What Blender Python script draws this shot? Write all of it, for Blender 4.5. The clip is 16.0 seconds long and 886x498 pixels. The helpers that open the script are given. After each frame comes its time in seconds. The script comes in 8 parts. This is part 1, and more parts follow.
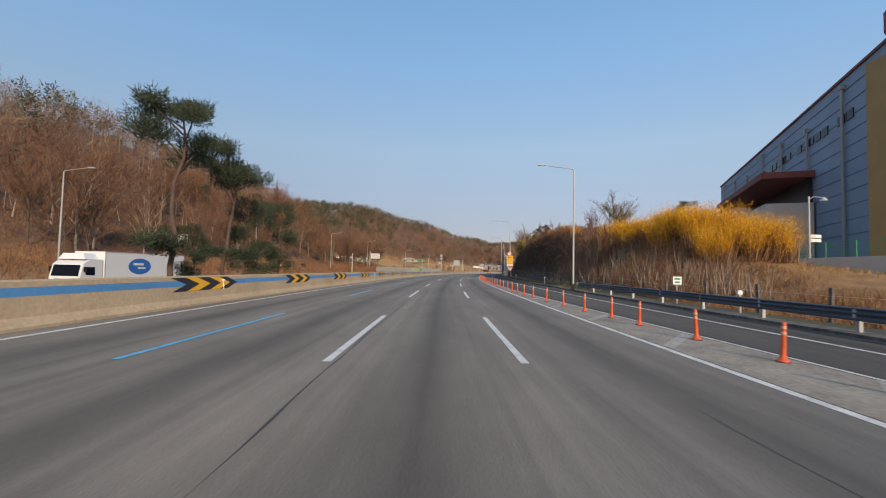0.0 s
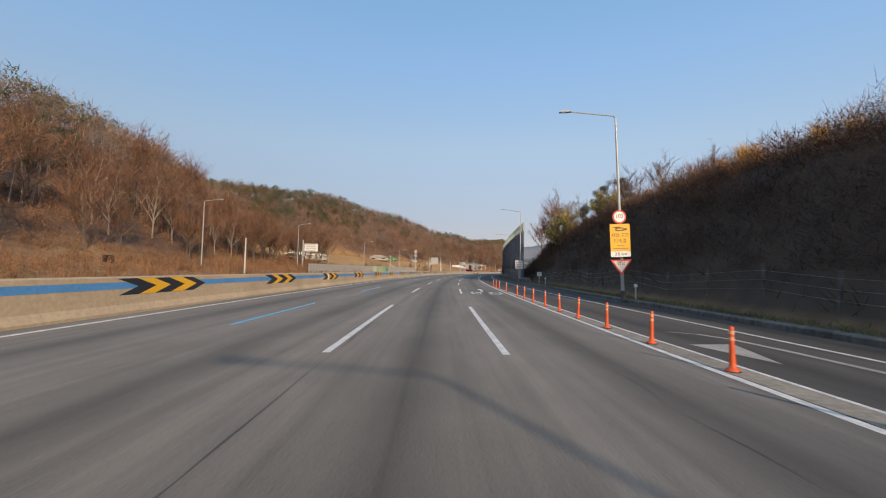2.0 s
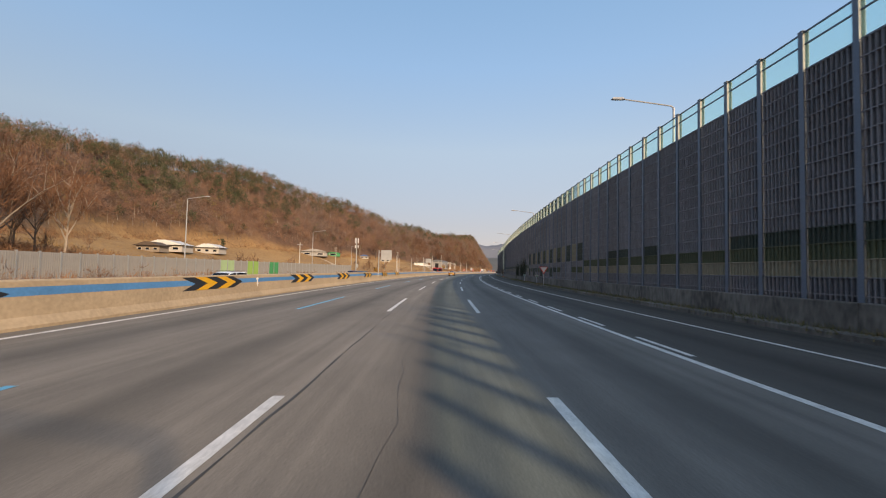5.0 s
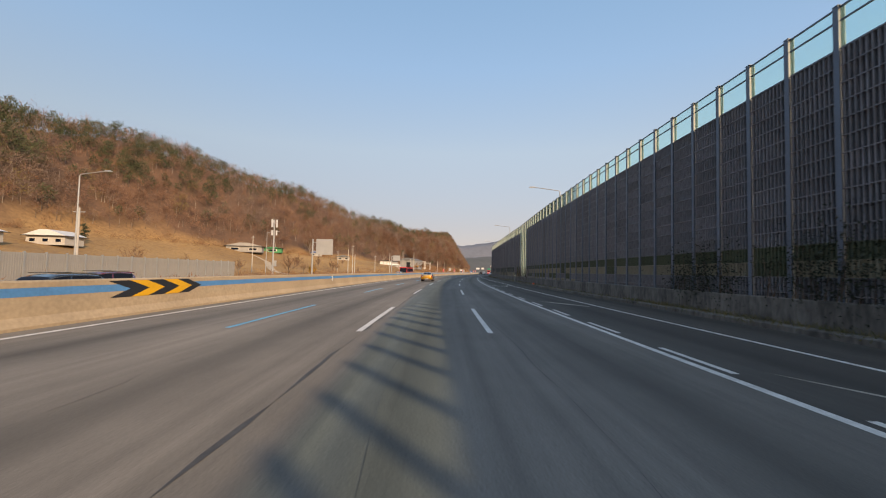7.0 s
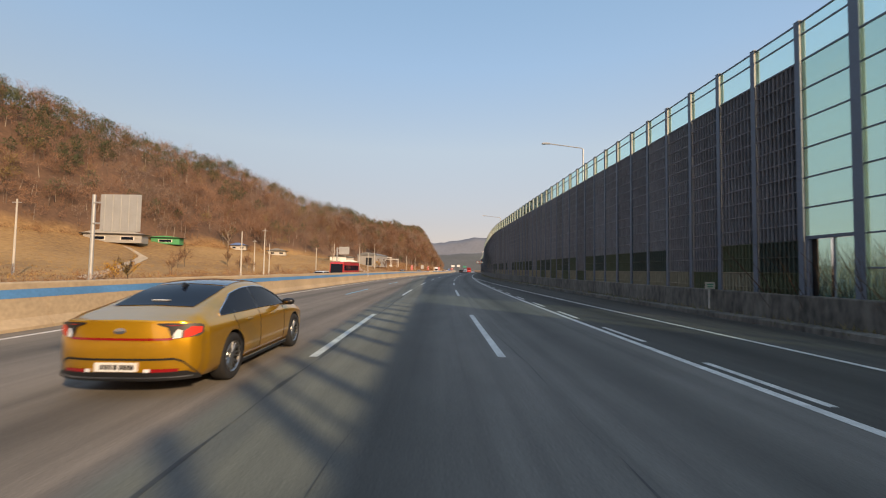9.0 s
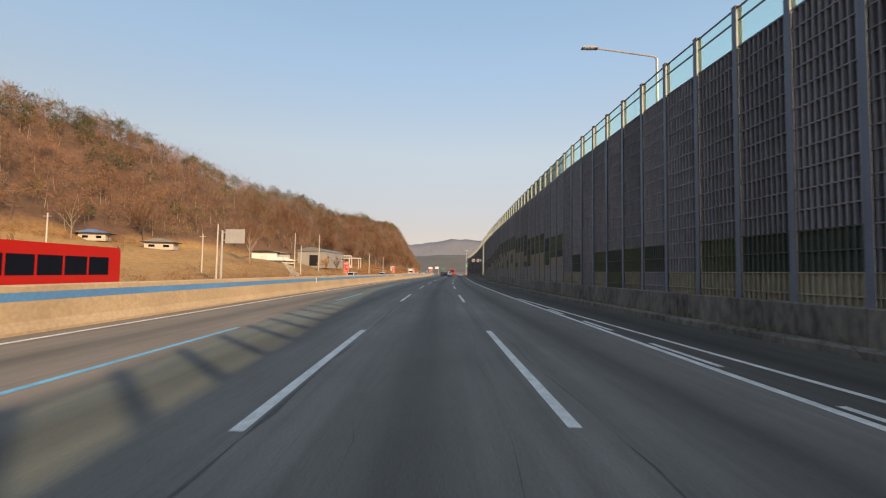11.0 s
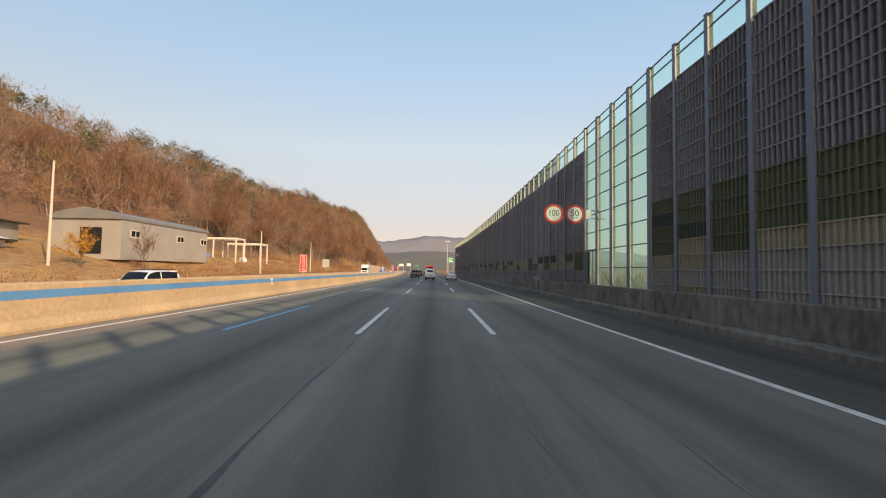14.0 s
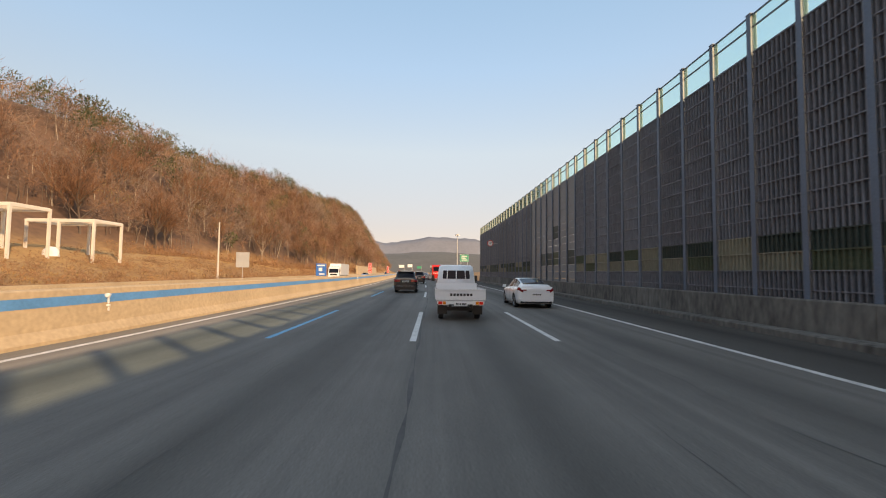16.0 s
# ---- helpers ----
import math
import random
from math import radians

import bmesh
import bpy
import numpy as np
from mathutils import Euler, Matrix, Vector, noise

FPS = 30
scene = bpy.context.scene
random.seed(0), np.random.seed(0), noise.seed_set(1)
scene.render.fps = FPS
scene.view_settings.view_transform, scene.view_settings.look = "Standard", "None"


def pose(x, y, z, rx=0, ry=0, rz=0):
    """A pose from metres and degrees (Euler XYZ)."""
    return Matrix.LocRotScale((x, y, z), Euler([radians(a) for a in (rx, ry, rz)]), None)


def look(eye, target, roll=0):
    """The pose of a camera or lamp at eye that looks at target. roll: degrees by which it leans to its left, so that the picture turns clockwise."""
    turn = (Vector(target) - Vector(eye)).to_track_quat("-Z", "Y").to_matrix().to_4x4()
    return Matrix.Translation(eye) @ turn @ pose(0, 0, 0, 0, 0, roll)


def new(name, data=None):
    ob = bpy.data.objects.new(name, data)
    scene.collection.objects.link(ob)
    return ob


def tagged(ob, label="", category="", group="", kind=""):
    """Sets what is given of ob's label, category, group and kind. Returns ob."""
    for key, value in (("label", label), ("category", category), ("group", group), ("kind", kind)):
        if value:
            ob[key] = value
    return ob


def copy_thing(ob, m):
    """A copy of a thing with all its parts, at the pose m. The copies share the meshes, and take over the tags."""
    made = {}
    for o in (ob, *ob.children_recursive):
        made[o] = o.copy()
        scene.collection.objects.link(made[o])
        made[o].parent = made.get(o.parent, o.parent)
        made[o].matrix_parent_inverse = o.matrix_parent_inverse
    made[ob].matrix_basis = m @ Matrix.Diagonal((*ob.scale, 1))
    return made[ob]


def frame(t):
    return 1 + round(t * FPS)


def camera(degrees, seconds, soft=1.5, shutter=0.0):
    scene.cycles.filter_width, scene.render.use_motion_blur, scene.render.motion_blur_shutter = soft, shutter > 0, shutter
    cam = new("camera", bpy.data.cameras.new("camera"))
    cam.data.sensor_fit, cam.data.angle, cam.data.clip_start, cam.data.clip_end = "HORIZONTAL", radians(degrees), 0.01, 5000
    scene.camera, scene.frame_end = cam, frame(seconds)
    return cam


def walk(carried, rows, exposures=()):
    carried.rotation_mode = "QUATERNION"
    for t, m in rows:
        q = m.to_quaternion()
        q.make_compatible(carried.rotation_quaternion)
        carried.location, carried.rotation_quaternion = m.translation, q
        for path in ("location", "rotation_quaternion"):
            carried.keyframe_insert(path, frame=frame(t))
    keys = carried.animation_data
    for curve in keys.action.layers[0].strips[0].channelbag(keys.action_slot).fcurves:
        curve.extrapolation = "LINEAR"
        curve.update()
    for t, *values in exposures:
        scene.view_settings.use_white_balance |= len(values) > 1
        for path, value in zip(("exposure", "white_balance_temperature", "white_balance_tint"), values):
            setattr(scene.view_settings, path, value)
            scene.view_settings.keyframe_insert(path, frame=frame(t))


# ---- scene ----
cam = camera(90.14, 16.0, soft=1.1, shutter=0.06)
PATH = [
    (0, pose(0.06, -12.19, 1.68, 92.73, -1.32, -0.10)),
    (0.5, pose(0.05, 2.94, 1.68, 92.72, -1.16, -0.92)),
    (1, pose(0.26, 18.10, 1.68, 92.72, -1.30, -1.62)),
    (1.5, pose(0.64, 33.24, 1.68, 92.70, -1.36, -2.41)),
    (2, pose(1.14, 48.46, 1.68, 92.73, -1.43, -3.19)),
    (2.5, pose(1.81, 63.63, 1.68, 92.68, -1.45, -4.00)),
    (3, pose(2.70, 78.66, 1.68, 92.87, -1.52, -4.84)),
    (3.5, pose(3.83, 93.86, 1.68, 92.91, -1.53, -5.66)),
    (4, pose(5.19, 109.23, 1.68, 92.87, -1.49, -6.47)),
    (4.5, pose(6.81, 124.72, 1.68, 92.80, -1.43, -7.27)),
    (5, pose(8.67, 140.31, 1.68, 92.75, -1.36, -8.07)),
    (5.5, pose(10.79, 155.96, 1.68, 92.77, -1.32, -8.84)),
    (6, pose(13.17, 171.66, 1.68, 92.94, -1.32, -9.55)),
    (6.5, pose(15.77, 187.19, 1.68, 92.86, -1.29, -10.47)),
    (7, pose(18.65, 202.82, 1.68, 92.88, -1.32, -11.34)),
    (7.5, pose(21.75, 218.43, 1.68, 92.75, -1.17, -12.25)),
    (8, pose(25.07, 234.04, 1.68, 92.60, -1.05, -13.12)),
    (8.5, pose(28.57, 249.64, 1.68, 92.81, -0.86, -13.96)),
    (9, pose(32.29, 265.28, 1.68, 92.68, -0.89, -14.91)),
    (9.5, pose(36.20, 280.98, 1.68, 93.18, -0.63, -15.77)),
    (10, pose(40.27, 296.60, 1.68, 93.32, -0.62, -16.51)),
    (10.5, pose(44.50, 312.10, 1.68, 93.23, -0.74, -17.23)),
    (11, pose(48.89, 327.43, 1.68, 93.02, -0.90, -17.95)),
    (11.5, pose(53.42, 342.57, 1.68, 92.82, -1.02, -18.65)),
    (12, pose(58.07, 357.47, 1.68, 92.73, -0.99, -19.32)),
    (12.5, pose(62.83, 372.12, 1.68, 92.90, -0.73, -19.92)),
    (13, pose(67.69, 386.47, 1.68, 93.02, -0.99, -20.54)),
    (13.5, pose(72.59, 400.55, 1.68, 92.90, -1.06, -20.95)),
    (14, pose(77.45, 414.28, 1.68, 92.81, -0.94, -21.36)),
    (14.5, pose(82.20, 427.99, 1.68, 92.92, -0.86, -21.50)),
    (15, pose(86.92, 441.72, 1.68, 92.93, -0.76, -21.43)),
    (15.5, pose(91.56, 455.48, 1.68, 93.04, -0.68, -21.15)),
    (16, pose(96.09, 469.26, 1.68, 93.03, -0.62, -20.93)),
]

EXPOSURES = ((0.0, 0.50, 6950, 13), (2.5, 0.62, 7300, 15), (5.5, 0.68, 8000, 18), (9.5, 0.73, 8750, 19), (13.0, 0.95, 9600, 20), (16.0, 1.02, 9600, 20))
walk(cam, PATH, EXPOSURES)
SKY_STRENGTH, SUN_STRENGTH = 0.168, 2.75

# The road's centre line: curvature (1/km, to the right) every 40 m along it.
KAPPA = [0.868, 0.807, 0.822, 1.008, 0.930, 0.881, 1.031, 0.711, 0.836, 0.818, 0.617, 0.473, 0.411, -0.396, -0.55, -0.45, -0.2, 0.0, 0.0]
DS = 2.0
ROAD_S = np.arange(-120.0, 4101.0, DS)
_k = np.interp(ROAD_S, [-40 + 40 * i for i in range(len(KAPPA))], KAPPA) / 1000
_th = np.concatenate([[0], np.cumsum((_k[1:] + _k[:-1]) / 2 * DS)])
_i0 = int(120 / DS)
_th = _th - _th[_i0]
_tm = (_th[1:] + _th[:-1]) / 2
_rx = np.concatenate([[0], np.cumsum(np.sin(_tm) * DS)])
_ry = np.concatenate([[0], np.cumsum(np.cos(_tm) * DS)])
_rx, _ry = _rx - _rx[_i0], _ry - _ry[_i0]


def heading(s):
    return float(np.interp(s, ROAD_S, _th))


def R(s, lat, z=0.0):
    """The world place s metres along the road and lat metres to the right of the camera lane's middle."""
    h = np.interp(s, ROAD_S, _th)
    return (float(np.interp(s, ROAD_S, _rx) + lat * np.cos(h)), float(np.interp(s, ROAD_S, _ry) - lat * np.sin(h)), z)


def RA(s, lat, z):
    """The same for arrays."""
    h = np.interp(s, ROAD_S, _th)
    return np.stack([np.interp(s, ROAD_S, _rx) + lat * np.cos(h), np.interp(s, ROAD_S, _ry) - lat * np.sin(h), z + 0 * s], -1)


def place(s, lat, z=0.0, turn=0.0):
    """A pose on the road: y along it, x to the right; turn in degrees to the left."""
    return Matrix.Translation(R(s, lat, z)) @ Matrix.Rotation(-heading(s) + radians(turn), 4, "Z")


# Light: a low, slightly warm sun from behind on the right, and a clear hazy sky.
SUN_EL, SUN_AZ = radians(22), radians(157.5)
world = bpy.data.worlds.new("sky")
scene.world = world
world.use_nodes = True
_wn = world.node_tree.nodes
_sky = _wn.new("ShaderNodeTexSky")
_sky.sky_type = "NISHITA"
_sky.sun_disc = False
_sky.sun_elevation, _sky.sun_rotation = SUN_EL, -SUN_AZ
_sky.altitude, _sky.air_density, _sky.dust_density, _sky.ozone_density = 80, 1.0, 0.9, 1.5
# spring haze evens the sky out
_haze = _wn.new("ShaderNodeMix")
_haze.data_type = "RGBA"
_haze.inputs["Factor"].default_value = 0.72
_haze.inputs["B"].default_value = (1.18, 2.12, 3.35, 1)
world.node_tree.links.new(_sky.outputs[0], _haze.inputs["A"])
# deeper blue higher up, paler and warmer in the dusty air near the horizon
_tc, _up, _ramp, _tone = (_wn.new(k) for k in ("ShaderNodeTexCoord", "ShaderNodeSeparateXYZ", "ShaderNodeValToRGB", "ShaderNodeMix"))
_tone.data_type, _tone.blend_type = "RGBA", "MULTIPLY"
_tone.inputs["Factor"].default_value = 1
_stops = ((0.0, (0.74, 0.58, 0.56)), (0.10, (0.80, 0.64, 0.61)), (0.26, (0.97, 0.86, 0.79)), (0.42, (0.80, 0.88, 0.94)), (0.54, (0.70, 0.84, 0.93)), (0.70, (0.94, 0.97, 1.0)), (0.9, (1.0, 1.0, 1.0)))
while len(_ramp.color_ramp.elements) < len(_stops):
    _ramp.color_ramp.elements.new(0.5)
for _e, (_at, _c) in zip(_ramp.color_ramp.elements, _stops):
    _e.position, _e.color = _at, (*_c, 1)
world.node_tree.links.new(_tc.outputs["Generated"], _up.inputs[0])
world.node_tree.links.new(_up.outputs[2], _ramp.inputs[0])
world.node_tree.links.new(_haze.outputs["Result"], _tone.inputs["A"])
world.node_tree.links.new(_ramp.outputs[0], _tone.inputs["B"])
world.node_tree.links.new(_tone.outputs["Result"], _wn["Background"].inputs[0])
_wn["Background"].inputs[1].default_value = SKY_STRENGTH
sun = new("sun", bpy.data.lights.new("sun", "SUN"))
sun.data.energy, sun.data.angle, sun.data.color = SUN_STRENGTH, radians(0.6), (1.0, 0.82, 0.60)
_sd = Vector((math.sin(SUN_AZ) * math.cos(SUN_EL), math.cos(SUN_AZ) * math.cos(SUN_EL), math.sin(SUN_EL)))
sun.matrix_world = look(_sd * 100, (0, 0, 0))


# ---- materials ----
def mat(name, col, rough=0.7, metal=0.0, var=0.2, scales=(0.6, 14.0), bump=0.15, col2=None, rand=0.0, island=0.0, spec=0.5, coat=0.0, stretch=None):
    """A procedural surface: colour varied by noise at two scales, fine relief, optional variation by object or by island."""
    m = bpy.data.materials.new(name)
    m.use_nodes = True
    nt = m.node_tree
    N, Lk = nt.nodes, nt.links
    b = N["Principled BSDF"]
    tc = N.new("ShaderNodeTexCoord")
    src = tc.outputs["Object"]
    if stretch:
        mp = N.new("ShaderNodeMapping")
        mp.inputs["Scale"].default_value = stretch
        Lk.new(src, mp.inputs[0])
        src = mp.outputs[0]
    n1, n2 = N.new("ShaderNodeTexNoise"), N.new("ShaderNodeTexNoise")
    for n, sc in ((n1, scales[0]), (n2, scales[1])):
        n.inputs["Scale"].default_value = sc
        n.inputs["Detail"].default_value = 5
        Lk.new(src, n.inputs["Vector"])
    add = N.new("ShaderNodeMath")
    add.operation = "ADD"
    Lk.new(n1.outputs[0], add.inputs[0])
    Lk.new(n2.outputs[0], add.inputs[1])
    last = add.outputs[0]
    for amount, node, sock in ((rand, "ShaderNodeObjectInfo", "Random"), (island, "ShaderNodeNewGeometry", "Random Per Island")):
        if amount:
            inf = N.new(node)
            ma = N.new("ShaderNodeMath")
            ma.operation = "MULTIPLY_ADD"
            ma.inputs[1].default_value = amount
            sub = N.new("ShaderNodeMath")
            sub.operation = "SUBTRACT"
            sub.inputs[1].default_value = amount / 2
            Lk.new(inf.outputs[sock], ma.inputs[0])
            Lk.new(last, ma.inputs[2])
            Lk.new(ma.outputs[0], sub.inputs[0])
            last = sub.outputs[0]
    mr = N.new("ShaderNodeMapRange")
    mr.inputs[1].default_value, mr.inputs[2].default_value = 0.65, 1.35
    Lk.new(last, mr.inputs[0])
    mix = N.new("ShaderNodeMix")
    mix.data_type = "RGBA"
    a = [c * (1 - var) for c in col]
    c2 = col2 or [min(1, c * (1 + var)) for c in col]
    mix.inputs["A"].default_value, mix.inputs["B"].default_value = (*a, 1), (*c2, 1)
    Lk.new(mr.outputs[0], mix.inputs["Factor"])
    Lk.new(mix.outputs["Result"], b.inputs["Base Color"])
    b.inputs["Roughness"].default_value, b.inputs["Metallic"].default_value = rough, metal
    b.inputs["Specular IOR Level"].default_value = spec
    b.inputs["Coat Weight"].default_value = coat
    b.inputs["Coat Roughness"].default_value = 0.05
    if bump:
        bp = N.new("ShaderNodeBump")
        bp.inputs["Strength"].default_value = bump
        bp.inputs["Distance"].default_value = 0.02
        Lk.new(n2.outputs[0], bp.inputs["Height"])
        Lk.new(bp.outputs[0], b.inputs["Normal"])
    return m


def asphalt(name, col):
    """Worn asphalt; the UV map holds metres along and across the road."""
    m = mat(name, col, 0.82, var=0.3, spec=0.35)
    m.node_tree.nodes["Principled BSDF"].inputs["Diffuse Roughness"].default_value = 0.4
    nt = m.node_tree
    N, Lk = nt.nodes, nt.links
    b = N["Principled BSDF"]
    uv = N.new("ShaderNodeUVMap")
    sep = N.new("ShaderNodeSeparateXYZ")
    Lk.new(uv.outputs[0], sep.inputs[0])

    def math_(op, a, bb, c=None):
        q = N.new("ShaderNodeMath")
        q.operation = op
        for i, v in enumerate((a, bb, c)):
            if v is None:
                continue
            if isinstance(v, (int, float)):
                q.inputs[i].default_value = v
            else:
                Lk.new(v, q.inputs[i])
        return q.outputs[0]

    def noise_(scale, vec, detail=6, rough=0.6):
        q = N.new("ShaderNodeTexNoise")
        q.inputs["Scale"].default_value, q.inputs["Detail"].default_value, q.inputs["Roughness"].default_value = scale, detail, rough
        Lk.new(vec, q.inputs["Vector"])
        return q.outputs[0]

    def stretched(sx, sy):
        mp = N.new("ShaderNodeMapping")
        mp.inputs["Scale"].default_value = (sx, sy, 1)
        Lk.new(uv.outputs[0], mp.inputs[0])
        return mp.outputs[0]

    grain = noise_(38.0, stretched(1, 1), 3)
    streak = noise_(1.0, stretched(0.05, 2.6))
    blotch = noise_(1.0, stretched(0.09, 0.35))
    patch = noise_(1.0, stretched(0.5, 0.9), 8, 0.7)
    # two wheel tracks in each lane, worn and a little darker; oil along the lane's middle
    ph = math_("MULTIPLY_ADD", sep.outputs[1], 2 * math.pi / 3.6, 2 * math.pi * 0.17 / 3.6)
    oil = math_("MULTIPLY", math_("POWER", math_("MULTIPLY_ADD", math_("COSINE", ph, 0), 0.5, 0.5), 5.0), math_("MULTIPLY_ADD", streak, 0.9, -0.12))
    trk = math_("POWER", math_("MULTIPLY_ADD", math_("COSINE", math_("MULTIPLY", ph, 2.0), 0), -0.5, 0.5), 2.0)
    v = math_("MULTIPLY_ADD", grain, 1.1, 0.45)
    v = math_("MULTIPLY", v, math_("MULTIPLY_ADD", streak, 1.05, 0.48))
    v = math_("MULTIPLY", v, math_("MULTIPLY_ADD", blotch, 0.9, 0.56))
    v = math_("MULTIPLY", v, math_("MULTIPLY_ADD", patch, 0.55, 0.73))
    v = math_("MULTIPLY", v, math_("MULTIPLY_ADD", trk, -0.10, 1.03))
    v = math_("MULTIPLY", v, math_("MULTIPLY_ADD", oil, -1.35, 1.05))
    mix = N.new("ShaderNodeMix")
    mix.data_type, mix.blend_type = "RGBA", "MULTIPLY"
    mix.inputs["Factor"].default_value = 1
    mix.inputs["A"].default_value = (*col, 1)
    cmb = N.new("ShaderNodeCombineColor")
    for i in range(3):
        Lk.new(v, cmb.inputs[i])
    Lk.new(cmb.outputs[0], mix.inputs["B"])
    Lk.new(mix.outputs["Result"], b.inputs["Base Color"])
    bp = N.new("ShaderNodeBump")
    bp.inputs["Strength"].default_value, bp.inputs["Distance"].default_value = 0.35, 0.01
    Lk.new(grain, bp.inputs["Height"])
    Lk.new(bp.outputs[0], b.inputs["Normal"])
    return m


def glass_pane(name, tint, milk, milk_col, dirt=0.0):
    """A clear pane: tinted see-through, a share of dull dirt film, gloss by Fresnel."""
    m = bpy.data.materials.new(name)
    m.use_nodes = True
    nt = m.node_tree
    N, Lk = nt.nodes, nt.links
    N.remove(N["Principled BSDF"])
    out = N["Material Output"]
    tr, df, tl, gl = N.new("ShaderNodeBsdfTransparent"), N.new("ShaderNodeBsdfDiffuse"), N.new("ShaderNodeBsdfTranslucent"), N.new("ShaderNodeBsdfGlossy")
    tr.inputs[0].default_value = (*tint, 1)
    df.inputs[0].default_value = tl.inputs[0].default_value = (*milk_col, 1)
    gl.inputs["Roughness"].default_value = 0.08
    film = N.new("ShaderNodeMixShader")
    film.inputs[0].default_value = 0.85
    Lk.new(df.outputs[0], film.inputs[1])
    Lk.new(tl.outputs[0], film.inputs[2])
    tc, nz = N.new("ShaderNodeTexCoord"), N.new("ShaderNodeTexNoise")
    nz.inputs["Scale"].default_value, nz.inputs["Detail"].default_value = 1.3, 6
    Lk.new(tc.outputs["Object"], nz.inputs["Vector"])
    ma = N.new("ShaderNodeMath")
    ma.operation = "MULTIPLY_ADD"
    ma.inputs[1].default_value, ma.inputs[2].default_value = milk * 1.2, milk * 0.4
    Lk.new(nz.outputs[0], ma.inputs[0])
    a = N.new("ShaderNodeMixShader")
    Lk.new(ma.outputs[0], a.inputs[0])
    Lk.new(tr.outputs[0], a.inputs[1])
    Lk.new(film.outputs[0], a.inputs[2])
    fr = N.new("ShaderNodeFresnel")
    fr.inputs[0].default_value = 1.035
    c = N.new("ShaderNodeMixShader")
    Lk.new(fr.outputs[0], c.inputs[0])
    Lk.new(a.outputs[0], c.inputs[1])
    Lk.new(gl.outputs[0], c.inputs[2])
    Lk.new(c.outputs[0], out.inputs[0])
    return m


def lamp_mat(name, col, strength):
    m = bpy.data.materials.new(name)
    m.use_nodes = True
    b = m.node_tree.nodes["Principled BSDF"]
    b.inputs["Base Color"].default_value = (*col, 1)
    b.inputs["Emission Color"].default_value = (*col, 1)
    b.inputs["Emission Strength"].default_value = strength
    b.inputs["Roughness"].default_value = 0.2
    return m


ASPHALT = asphalt("asphalt", (0.130, 0.121, 0.110))
# darker than the lanes: the noise wall's shade is put into this asphalt
ASPHALT_SHADE = asphalt("asphalt_shoulder", (0.066, 0.061, 0.055))
WHITE_LINE = mat("road_paint_white", (0.60, 0.58, 0.55), 0.75, var=0.35, scales=(3, 30))
BLUE_LINE = mat("road_paint_blue", (0.10, 0.37, 0.55), 0.75, var=0.3, scales=(3, 30))
PALE_WORN = mat("worn_grout", (0.26, 0.225, 0.18), 0.9, var=0.45, scales=(0.9, 9))
TAR = mat("tar", (0.062, 0.057, 0.053), 0.75, var=0.4, scales=(0.8, 8))
CONC = mat("barrier_concrete", (0.44, 0.335, 0.22), 0.9, var=0.22, scales=(0.35, 9), bump=0.2)
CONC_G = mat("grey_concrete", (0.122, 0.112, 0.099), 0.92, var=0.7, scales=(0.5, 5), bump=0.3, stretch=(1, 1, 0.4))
BLUE_P = mat("barrier_blue", (0.075, 0.25, 0.50), 0.6, var=0.2)
BLACK_P = mat("board_black", (0.018, 0.018, 0.020), 0.55)
YELLOW_P = mat("board_yellow", (0.78, 0.40, 0.015), 0.5, var=0.12)
STEEL = mat("galvanised_steel", (0.42, 0.43, 0.43), 0.5, 0.4, var=0.15)
# pale web tone, with the sunlight on the posts put into the colour
POST_SUNLIT = mat("galvanised_post_web", (0.45, 0.47, 0.44), 0.6, 0.0, var=0.2, scales=(0.8, 9))
STEEL_D = mat("wall_post_paint", (0.105, 0.145, 0.195), 0.5, 0.1, var=0.2, scales=(0.5, 20))
# dark tone that paints in the shade between the panel ribs
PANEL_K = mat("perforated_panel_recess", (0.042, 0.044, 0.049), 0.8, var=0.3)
PANEL_D = mat("noise_panel", (0.185, 0.195, 0.218), 0.55, 0.15, var=0.3, scales=(0.7, 10), rand=0.35, stretch=(1, 1, 0.3))
PANEL_B = mat("noise_panel_beige", (0.25, 0.234, 0.172), 0.6, 0.05, var=0.25, rand=0.3, stretch=(1, 1, 0.3))
PANEL_O = mat("noise_panel_olive", (0.078, 0.096, 0.056), 0.6, 0.05, var=0.25, rand=0.3)
PANEL_G = mat("noise_panel_green", (0.040, 0.060, 0.050), 0.55, 0.05, var=0.3, rand=0.3)
PANEL_P = mat("noise_panel_grey", (0.24, 0.237, 0.228), 0.6, 0.05, var=0.2, rand=0.25)
PANE = glass_pane("noise_wall_pane", (0.86, 0.99, 0.98), 0.07, (0.52, 0.84, 0.82))
PANE_M = glass_pane("noise_wall_pane_dirty", (0.64, 0.82, 0.80), 0.13, (0.58, 0.82, 0.80))
FADED_LINE = mat("faded_road_paint", (0.34, 0.31, 0.27), 0.85, var=0.4, scales=(0.9, 12))
ORANGE = mat("post_orange", (0.62, 0.095, 0.022), 0.5, var=0.25, scales=(4, 40))
REFLECT = mat("reflective_band", (0.66, 0.36, 0.24), 0.35, var=0.1)
SIGN_W = mat("sign_white", (0.72, 0.72, 0.70), 0.4, var=0.08)
SIGN_R = mat("sign_red", (0.62, 0.045, 0.03), 0.4, var=0.1)
SIGN_K = mat("sign_black", (0.02, 0.02, 0.022), 0.5)
SIGN_G = mat("sign_green", (0.02, 0.26, 0.16), 0.4, var=0.1)
SIGN_B = mat("sign_blue", (0.02, 0.14, 0.45), 0.4, var=0.1)
